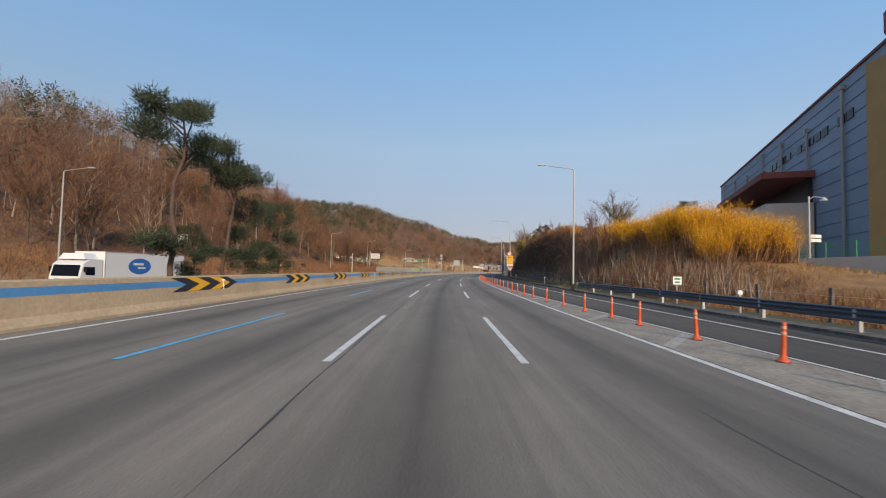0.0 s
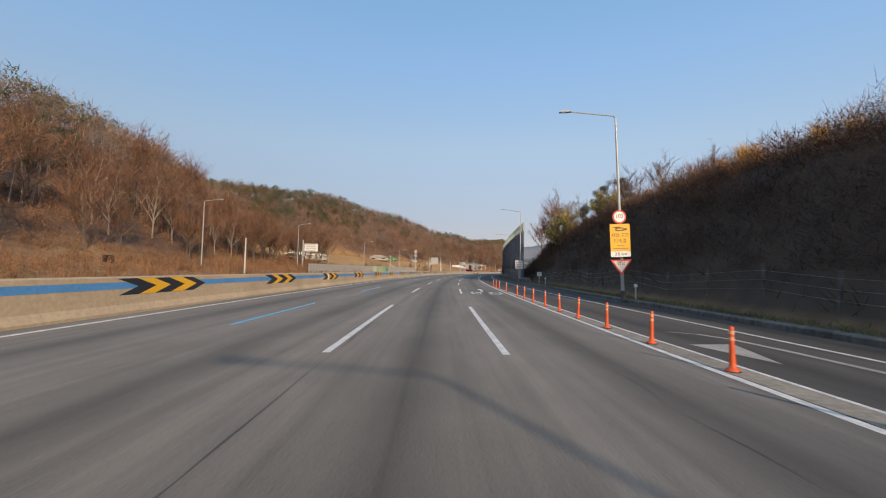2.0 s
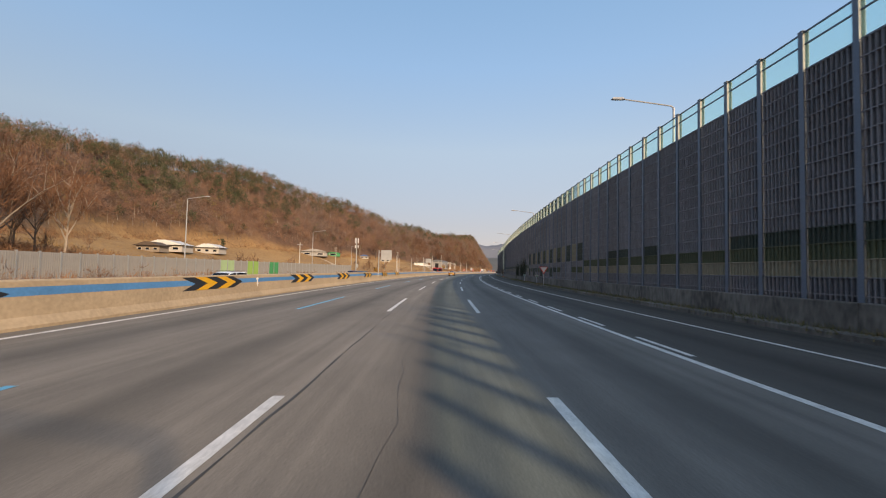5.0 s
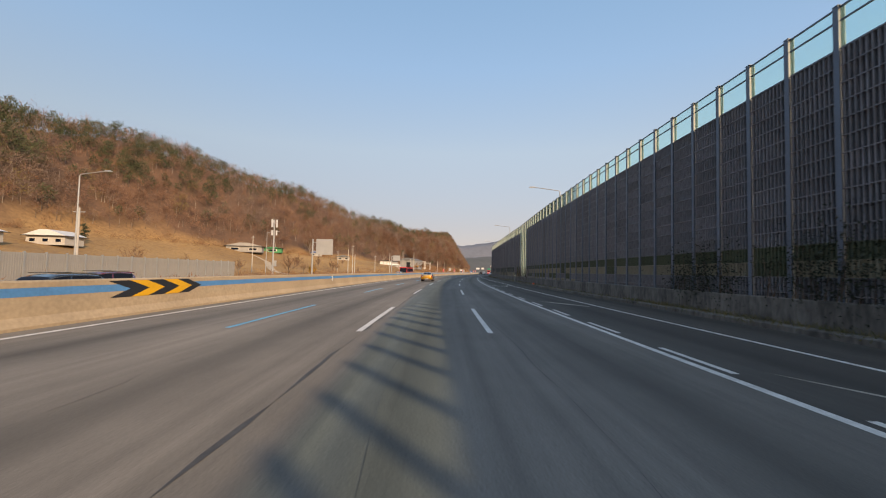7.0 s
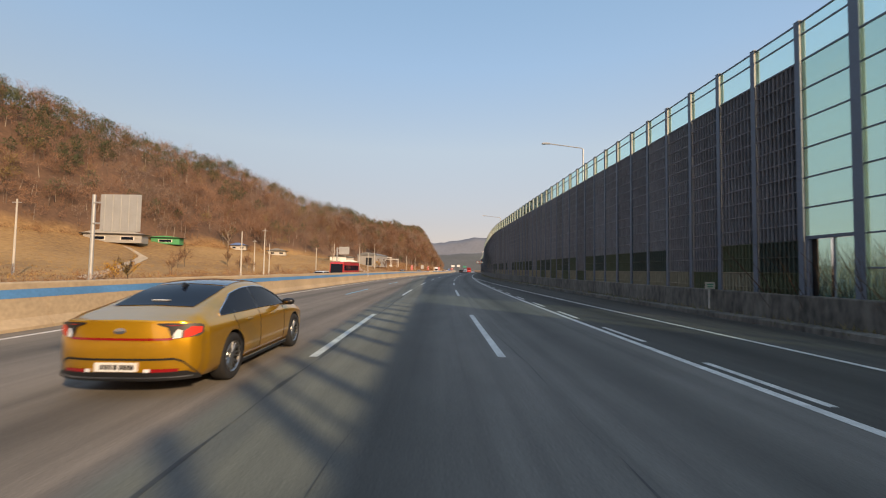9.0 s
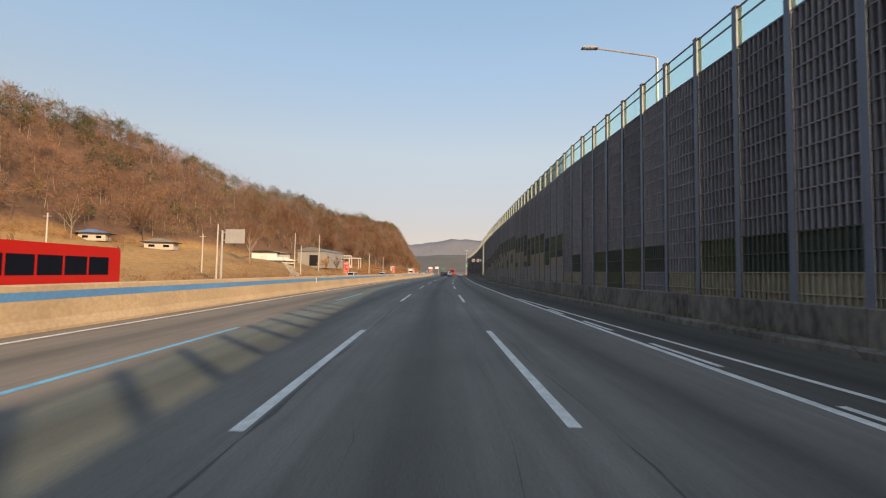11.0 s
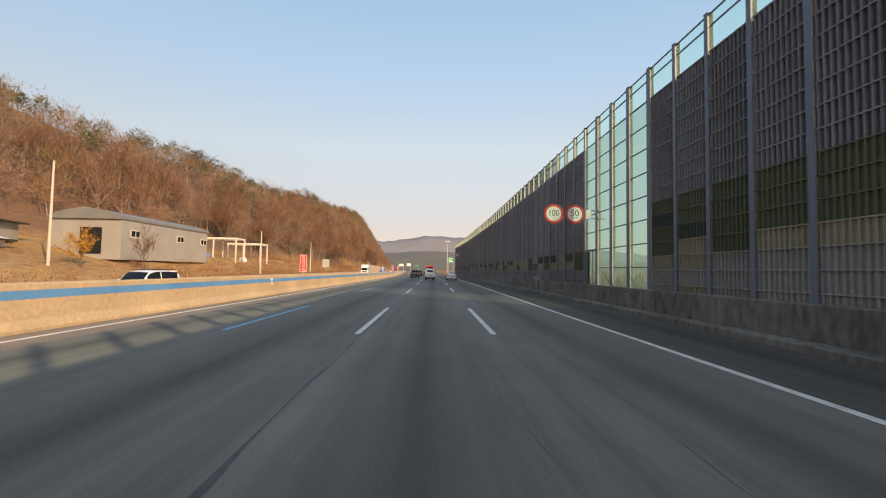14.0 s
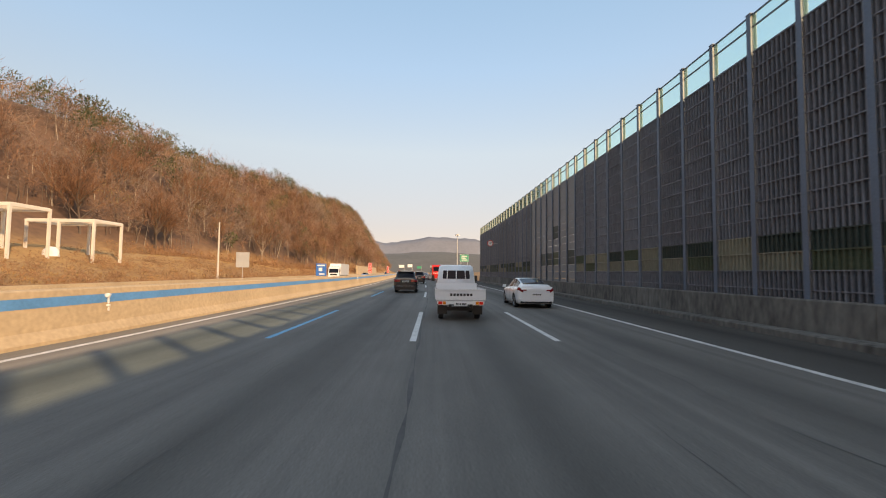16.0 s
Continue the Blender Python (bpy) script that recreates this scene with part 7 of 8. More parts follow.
def steel_frames():
    for s0, la0, la1, z1, dep in ((530.0, -56.2, -45.9, 8.4, 5.0), (538.5, -51.6, -43.2, 7.6, 5.0)):
        t = thing("open_steel_shed", "open white steel shed frame without cladding", "shed frame")
        A, B = Vector(R(s0, la0, 0)), Vector(R(s0, la1, 0))
        d = B - A
        t.matrix_basis = Matrix.Translation(A) @ Matrix.Rotation(math.atan2(d.y, d.x), 4, "Z")
        L = d.length
        z0 = float(ground_z(s0, la1)) - 0.8
        for x in (0.15, L * 0.48, L - 0.15):
            for y in (0, dep):
                part("column", MB().box((x, y, (z0 + z1) / 2), (0.26, 0.26, z1 - z0)), STAINLESS, t)
        for y in (0, dep):
            part("beam", MB().box((L / 2, y, z1), (L, 0.24, 0.34)), STAINLESS, t)
        for x in (0.15, L * 0.48, L - 0.15):
            part("cross_beam", MB().box((x, dep / 2, z1), (0.22, dep, 0.3)), STAINLESS, t)
        for k in range(14):
            part("purlin", MB().box((L / 2, dep * (k + 0.5) / 14, z1 + 0.2), (L, 0.08, 0.12)), STAINLESS, t)
    for s, la, w, h, m_, lab in ((528, -52.0, 2.4, 1.1, TARP, "blue tarpaulin over a heap"), (536.8, -47.0, 2.0, 1.2, SIGN_W, "white sheeting over a heap"), (318, -84, 9, 1.3, TARP, "blue tarpaulin spread over a low stack"), (300, -80, 11, 1.5, TRIM_K, "low black tunnel covered in sheeting")):
        q = MB().lathe([(w / 2, 0), (w * 0.46, h * 0.6), (w * 0.25, h * 0.95), (0.01, h)], Matrix.Diagonal((1, 0.55, 1, 1)), 14)
        tagged(part("covered_heap", q, m_, m=place(s, la, float(ground_z(s, la)) - 0.1)), lab, "heap")


steel_frames()


def utility_pole(s, lat, top, arm=True):
    z = float(ground_z(s, lat)) - 0.3
    t = thing("utility_pole", "slim pale concrete utility pole", "utility pole", "utility poles beside the motorway", m=place(s, lat, z))
    h = top - z
    part("pole", MB().tube((0, 0, 0), (0, 0, h), 0.17, 0.10, 8), RENDERW, t)
    if arm:
        part("cross_arm", MB().box((0, 0, h - 0.5), (1.4, 0.08, 0.1)), STEEL, t)


for s, la, top, arm in ((409, -39.9, 9.6, False), (372.8, -45.4, 11, True), (375.5, -45.4, 7.5, False), (465.2, -47.4, 13, False), (473.3, -42.5, 13.2, False), (511.4, -33.6, 8.8, False), (551.2, -33.7, 9.0, False), (253, -42, 8, True), (330, -62, 11, True), (400, -62, 10, True), (425, -52, 9, True), (120, -34, 6.2, False), (352, -40, 8.5, False), (445, -38, 8, False)):
    utility_pole(s, la, top, arm)


def big_board(s, lat, zc, w, h, post_lat, ptop, front, label):
    """A roadside board on a post with two arms; front: shows its printed side to the camera."""
    t = thing("roadside_board", label, "road sign", m=place(s, lat, 0))
    px_ = post_lat - lat
    z0 = float(ground_z(s, post_lat)) - 0.2
    part("post", MB().tube((px_, 0.3, z0), (px_, 0.3, ptop), 0.22, 0.18, 10), STEEL, t)
    for dz in (-h * 0.28, h * 0.28):
        part("arm", MB().tube((px_, 0.2, zc + dz), (w / 2 - 0.2, 0.2, zc + dz), 0.09, 0.09, 8), STEEL, t)
    b = board(t, w, h, Matrix.Translation((0, 0, zc)), SIGN_W if front else SIGN_BACK)
    if front:
        for k in range(4):
            part("bar", MB().box((0, -0.02, zc * 0 + h * (0.36 - 0.24 * k)), (w * (0.8 - 0.1 * (k % 2)), 0.01, h * 0.10)), SIGN_BACK, b)
    else:
        for k in range(5):
            part("stiffener", MB().box((-w / 2 + w * (k + 0.5) / 5, -0.03, 0), (0.06, 0.05, h)), SIGN_BACK, b)


big_board(314.5, -34.2, 7.2, 4.4, 4.0, -37.4, 9.2, False, "back of a large aluminium road sign on a post")
big_board(160.5, -38.7, 6.7, 3.6, 2.0, -41.0, 8.6, True, "white roadside board with grey printed lines")
big_board(46.1, -36.0, 5.2, 1.4, 1.0, -38.5, 5.8, True, "small white roadside sign on an arm")
big_board(408, -36.3, 7.35, 3.4, 2.45, -38.7, 8.4, False, "back of an aluminium road sign on a post")
post_sign("road_sign", "white notice board with printed lines", 162.4, -50.0, 0.6, 2.2, 3.0, 1.9, SIGN_W, lines(4, 1.8, 2.7, SIGN_G))
post_sign("square_sign", "pale square sign seen from behind", 547.8, -28.7, 0.0, 1.9, 2.2, 3.2, SIGN_BACK)
post_sign("square_sign", "small grey post sign behind the barrier", 85.3, -40.0, -0.5, 0.8, 1.8, 1.7, SIGN_BACK)
post_sign("square_sign", "dark box-shaped signal on a post", 100.8, -41.0, -0.5, 1.4, 2.0, 2.0, TRIM_K)


def banner(s, text, h=2.1):
    t = thing("warning_banner", "red vertical warning sign with white letters on the barrier", "road sign", "red signs on the barrier", m=place(s, -10.33, 1.19))
    part("post", MB().tube((0, 0.05, 0), (0, 0.05, 0.5), 0.035, 0.035, 8), STEEL, t)
    b = board(t, 0.54, h, Matrix.Translation((0, 0, 0.22 + h / 2)), SIGN_R, frame_mat=SIGN_W)
    for k, ch in enumerate(text):
        lettering(ch, 0.34, SIGN_W, b, Matrix.Translation((0, -0.016, h * (0.5 - (k + 0.5) / len(text)))) @ FACING, 0.001)


banner(381.0, "급커브", 1.25)
banner(420.55, "전방주의", 1.3)
banner(458.9, "절대감속", 1.35)
banner(549.2, "전방주의", 1.6)
banner(590.0, "절대감속", 1.6)
post_sign("blue_sign", "blue sign with white symbols on the barrier", 517.4, -10.33, 1.19, 0.82, 0.98, 0.60, SIGN_B, [(0.0, 0.34, 0.6, 0.12, SIGN_W), (-0.05, 0.02, 0.28, 0.26, SIGN_W), (0.05, -0.34, 0.45, 0.10, SIGN_W)])


def cell_mast():
    t = thing("cell_mast", "slim grey mast with white antenna panels", "antenna mast", m=place(308, -44.5, float(ground_z(308, -44.5)) - 0.2))
    h = 14.0
    part("mast", MB().tube((0, 0, 0), (0, 0, h), 0.25, 0.16, 10), STEEL, t)
    for a in (0, 2.1, 4.2):
        for z in (h - 0.9, h - 3.2):
            M = Matrix.Rotation(a, 4, "Z")
            part("antenna_panel", MB().box((0.62, 0, z), (0.2, 0.42, 1.9 if z > h - 2 else 1.2), M), SIGN_W, t)
            part("bracket", MB().box((0.3, 0, z), (0.6, 0.08, 0.08), M), STEEL, t)
    part("cabinet", MB().box((0.5, 0, 3.4), (0.6, 0.5, 1.4)), SIGN_BACK, t)


cell_mast()


def tracks():
    for pts, w in (([(314, -33), (322, -42), (330, -51), (345, -62), (370, -78), (394, -93), (401, -105)], 3.0), ([(424, -31), (436, -36), (452, -42), (468, -50), (478, -60)], 3.0)):
        q = MB()
        ss = np.interp(np.linspace(0, len(pts) - 1, 60), range(len(pts)), [p[0] for p in pts])
        ll = np.interp(np.linspace(0, len(pts) - 1, 60), range(len(pts)), [p[1] for p in pts])
        prev = None
        for s, la in zip(ss, ll):
            e = [R(s, la + o, float(ground_z(s, la + o)) + 0.12) for o in (-w / 2, 0, w / 2)]
            if prev:
                q.quad(prev[0], prev[1], e[1], e[0])
                q.quad(prev[1], prev[2], e[2], e[1])
            prev = e
        tagged(part("dirt_track", q, PATH_M), "pale dirt track climbing the field", "track", kind="structure")
    q = MB()
    extrude_profile(q, [(-0.4, -1.2), (-0.4, 0.35), (0.0, 0.35), (0.0, -1.2)], -120, 900, -29.0, 6.0, z=lambda s: LEFTZ(s) + 0.35)
    tagged(part("retaining_kerb", q, CONC), "pale concrete upstand along the far carriageway", "kerb", kind="structure")
    # far retaining wall on the hill's nose
    q = MB()
    extrude_profile(q, [(-0.5, -0.5), (-0.5, 4.5), (0.2, 4.2), (0.4, -0.5)], 690, 800, -30.0, 8.0)
    tagged(part("retaining_wall", q, CONC), "pale concrete retaining wall under the wooded hill", "wall", kind="structure")


tracks()


# ---- plants ----
def blades(P, D, W, rng):
    """Thin triangles at P along D, of width W, turned at random: arrays of vertices and faces."""
    n = len(P)
    side = np.cross(D, rng.normal(size=(n, 3)))
    side /= np.linalg.norm(side, axis=1)[:, None] + 1e-9
    side *= (W / 2)[:, None]
    V = np.stack([P - side, P + side, P + D], 1).reshape(-1, 3)
    F = np.arange(3 * n).reshape(-1, 3)
    return V, F


def leaf_quads(P, size, rng):
    """Small leaf-like quads at P."""
    n = len(P)
    a = rng.normal(size=(n, 3))
    a /= np.linalg.norm(a, axis=1)[:, None]
    b = np.cross(a, rng.normal(size=(n, 3)))
    b /= np.linalg.norm(b, axis=1)[:, None]
    s = (size * rng.uniform(0.6, 1.4, n))[:, None]
    V = np.stack([P - a * s, P - b * s * 0.5, P + a * s, P + b * s * 0.5], 1).reshape(-1, 3)
    return V, np.arange(4 * n).reshape(-1, 4)


def mesh_of(name, chunks, material):
    """One mesh from (vertices, faces, material index) chunks."""
    vs, fs, ms, o = [], [], [], 0
    for V, F, m in chunks:
        vs.append(V)
        fs += (F + o).tolist()
        ms += [m] * len(F)
        o += len(V)
    me = bpy.data.meshes.new(name)
    me.from_pydata(np.concatenate(vs).tolist(), [], fs)
    for q in material if isinstance(material, (list, tuple)) else [material]:
        me.materials.append(q)
    me.polygons.foreach_set("material_index", ms)
    me.update()
    return me


def bare_tree_mesh(seed, h, bark, spread=0.33, crown_mat=None, leaf=0):
    """A leafless tree: tapered trunk and limbs, and a crown of fine twigs."""
    r = random.Random(seed)
    g = np.random.default_rng(seed)
    tr = MB()
    P, D, W = [], [], []

    def grow(p, d, ln, rad, level):
        steps = 3
        q = p
        for i in range(steps):
            d = (d + Vector((r.uniform(-1, 1), r.uniform(-1, 1), r.uniform(-0.2, 0.5))) * (0.16 if level else 0.06)).normalized()
            e = q + d * (ln / steps)
            tr.tube(q, e, rad * (1 - 0.28 * i), rad * (1 - 0.28 * (i + 1)), 5 if level < 2 else 3, cap=False)
            if level and level < 3:
                for _ in range(2):
                    side = (d + Vector((r.uniform(-1, 1), r.uniform(-1, 1), r.uniform(-0.2, 0.7))) * 0.85).normalized()
                    if level < 2:
                        grow(e, side, ln * r.uniform(0.45, 0.62), rad * 0.45, level + 1)
                    else:
                        P.append(e), D.append(side * ln * r.uniform(0.5, 0.9)), W.append(0.05)
            if level >= 1:
                for _ in range(5 if level > 1 else 3):
                    side = (d + Vector((r.uniform(-1, 1), r.uniform(-1, 1), r.uniform(-0.3, 0.8))) * 0.9).normalized()
                    P.append(q + (e - q) * r.random()), D.append(side * r.uniform(0.5, 1.3) * h * 0.075), W.append(0.035)
            q = e
        return q, d

    base = Vector((0, 0, -0.3))
    top, d = grow(base, Vector((r.uniform(-0.06, 0.06), r.uniform(-0.06, 0.06), 1)), h * 0.5, h * 0.017, 0)
    for k in range(7):
        a = k * 2.4 + r.random()
        f = 0.45 + 0.55 * k / 6
        p = base + (top - base) * f
        dd = Vector((math.cos(a) * spread * 2.2, math.sin(a) * spread * 2.2, 0.8 + 0.5 * f)).normalized()
        grow(p, dd, h * r.uniform(0.32, 0.5) * (1.15 - 0.35 * f), h * 0.0085, 1)
    grow(top, Vector((r.uniform(-0.2, 0.2), r.uniform(-0.2, 0.2), 1)), h * 0.42, h * 0.008, 1)
    P, D, W = np.array([tuple(x) for x in P]), np.array([tuple(x) for x in D]), np.array(W) * (h / 10) ** 0.5
    # second order twigs off the first
    k = g.integers(0, len(P), len(P))
    t = g.uniform(0.3, 1.0, (len(P), 1))
    D2 = D[k] * 0.5 + g.normal(size=D.shape) * 0.32 * np.linalg.norm(D[k], axis=1)[:, None]
    ch = [blades(P, D, W, g) + (0,), blades(P[k] + D[k] * t, D2, W[k] * 0.8, g) + (0,)]
    crown = mesh_of("crown", ch if not leaf else ch + [leaf_quads(P[k] + D[k] * t + g.normal(size=D.shape) * 0.2, leaf, g) + (1,)], [TWIG, crown_mat] if leaf else TWIG)
    return tr.mesh("trunk", bark), crown


def tree_thing(meshes, m, label, group, name="tree"):
    t = thing(name, label, "tree", group, m=m)
    part("trunk", meshes[0], None, t)
    part("crown", meshes[1], None, t)
    return t


def pine_mesh(seed, h, tall=True):
    """A red pine: bare lower trunk, flat needle clumps on crooked limbs."""
    r, g = random.Random(seed), np.random.default_rng(seed)
    tr = MB()
    pts = [Vector((0, 0, -0.4))]
    for k in range(8):
        pts.append(pts[-1] + Vector((r.uniform(-0.035, 0.035) * h, r.uniform(-0.03, 0.03) * h, h / 8)))
    for k in range(8):
        tr.tube(pts[k], pts[k + 1], h * 0.0155 * (1 - k * 0.1), h * 0.0155 * (0.9 - k * 0.1), 8, cap=False)
    ch = []
    lo = 0.62 if tall else 0.3
    spots = []
    for k in range(20 if not tall else 12):
        f = lo + (0.97 - lo) * (k / (11 if tall else 19)) ** 1.2
        if tall and k in (0, 1):
            f = 0.30 + 0.04 * k
        i = min(7, int(f * 8))
        p = pts[i] + (pts[i + 1] - pts[i]) * (f * 8 - i)
        a = r.uniform(0, 6.28)
        ln = h * (0.18 if f < 0.9 else 0.10) * r.uniform(0.5, 1.15)
        e = p + Vector((math.cos(a) * ln, math.sin(a) * ln, ln * (r.uniform(-0.05, 0.45) if not tall or k < 2 else r.uniform(0.3, 1.0))))
        tr.tube(p, e, h * 0.005, h * 0.002, 5, cap=False)
        for _ in range(4 if tall else 3):
            c = p + (e - p) * r.uniform(0.55, 1.15) + Vector((r.uniform(-1, 1), r.uniform(-1, 1), r.uniform(-0.2, 0.5))) * h * 0.035
            spots.append((c, h * (r.uniform(0.034, 0.056) if tall else r.uniform(0.035, 0.055))))
    for c, rad in spots:
        n = 300
        o = np.clip(g.normal(size=(n, 3)), -1.5, 1.5) * np.array([1, 1, 0.5 if tall else 0.9]) * rad * 0.75
        P = np.array(tuple(c)) + o
        D = o * 0.22 + g.normal(size=(n, 3)) * rad * 0.20 + np.array([0, 0, rad * 0.22])
        V, F = blades(P, D, np.full(n, rad * 0.085), g)
        ch.append((V, F, 0))
    return tr.mesh("trunk", mat("pine_bark_%d" % seed, (0.10, 0.066, 0.050), 0.95, var=0.35, scales=(1, 9))), mesh_of("crown", ch, NEEDLE)


def put(s, lat, scale=1.0, spin=0.0, dz=0.0):
    return Matrix.Translation(R(s, lat, float(ground_z(s, lat)) + dz)) @ Matrix.Rotation(spin, 4, "Z") @ Matrix.Diagonal((scale, scale, scale, 1))


TREES = [bare_tree_mesh(k + 1, 10.0, BARK if k % 3 else BARK_P, 0.30 + 0.05 * (k % 3)) for k in range(6)]
for _a, _b in TREES:
    _a.name, _b.name = "trunk", "crown"


def single_trees():
    rng = random.Random(77)
    n = 0
    spots = []
    for k in range(210):
        spots.append((rng.uniform(-25, 195), -44.5 - 30 * rng.random() ** 1.3, rng.uniform(0.7, 1.25)))
    for k in range(95):
        s = rng.uniform(515, 790)
        f = float(FOOT(s))
        spots.append((s, f - rng.uniform(0, 26), rng.uniform(0.8, 1.3)))
    for k in range(26):
        spots.append((rng.uniform(195, 520), rng.uniform(-75, -36), rng.uniform(0.3, 0.55)))
    for k in range(22):
        spots.append((rng.uniform(48, 122), rng.uniform(22, 32), rng.uniform(0.2, 0.36)))
    spots += [(456.4, -57, 1.25), (486, -40, 0.55), (458, -90, 1.2), (440, -95, 1.2), (104, 21, 0.5), (98, 20.5, 0.5), (92, 21, 0.45), (64, 23.5, 0.42), (34.5, 15.9, 0.62)]
    for s, la, k in spots:
        if 455 < s < 560 and -66 < la < -41 and k != 1.25 and k != 0.55:
            continue
        tree_thing(TREES[n % 6], put(s, la, k, rng.uniform(0, 6.28)), "leafless brown tree on dry ground" if n % 6 % 3 else "leafless pale-barked tree on dry ground", "bare trees")
        n += 1


single_trees()
PINES = [pine_mesh(21, 21.0), pine_mesh(22, 19.0), pine_mesh(23, 11.0, False)]
for _m, _s, _la, _k, _r, _l in (
    (0, 7.8, -12.45, 0.475, 3.5, "tall crooked red pine with dark green clumps"), (1, 13.5, -12.8, 0.49, 2.0, "tall red pine with dark green clumps"),
    (2, 9.8, -12.6, 0.40, 0.4, "bushy dark green pine"), (2, 17.6, -13.1, 0.65, 4.0, "slim dark green pine"), (2, 22.8, -13.6, 0.68, 1.0, "slim dark green pine"),
):
    tree_thing(PINES[_m], put(_s, _la, _k, _r, LEFTZ(_s) - 0.1 - float(ground_z(_s, _la))), _l, "pines", "pine_tree")
for s, la, k in ((333, -120, 0.6), (46, 30, 0.55), (108, 20, 0.50), (106, 22.5, 0.55), (116, 20.5, 0.40), (88, -60, 0.9), (120, -66, 0.9), (150, -62, 0.8)):
    tree_thing(PINES[2], put(s, la, k, s), "small bushy dark evergreen tree", "evergreens", "evergreen_tree")
SPRING_T = bare_tree_mesh(31, 7.0, BARK, 0.45, SPRING, 0.10)
BLOSSOM_T = bare_tree_mesh(32, 8.0, BARK, 0.45, BLOSSOM, 0.09)
YELLOW_T = bare_tree_mesh(33, 6.0, BARK, 0.5, YELLOW_F, 0.09)
tree_thing(SPRING_T, put(57, 25.5, 0.9), "small tree with first pale green leaves", "budding trees")
tree_thing(SPRING_T, put(62, 27.5, 0.8, 2), "small tree with first pale green leaves", "budding trees")
tree_thing(BLOSSOM_T, put(28, -66, 1.3, 1), "tree in pale pink blossom", "blossoming trees")
tree_thing(BLOSSOM_T, put(22, -62, 1.2, 2), "tree in pale pink blossom", "blossoming trees")
BUD_T = bare_tree_mesh(34, 7.0, BARK, 0.5, PALE_BUD, 0.22)
for _s, _la, _k in ((119, 16.8, 0.80), (117, 18.0, 0.62), (106, 19.5, 0.60), (103, 20.5, 0.5)):
    tree_thing(BUD_T, put(_s, _la, _k, _s), "round tree with pale yellow-green buds", "budding trees")
tree_thing(YELLOW_T, put(95, -70, 1.1, 1), "tree in pale yellow flower", "yellow flowering trees")
tree_thing(YELLOW_T, put(326, -42, 0.55, 1), "tree in pale yellow flower", "yellow flowering trees")
tree_thing(YELLOW_T, put(320, -39, 0.5, 2), "tree in pale yellow flower", "yellow flowering trees")
tree_thing(YELLOW_T, put(476, -41, 0.8, 2), "tree in pale yellow flower", "yellow flowering trees")


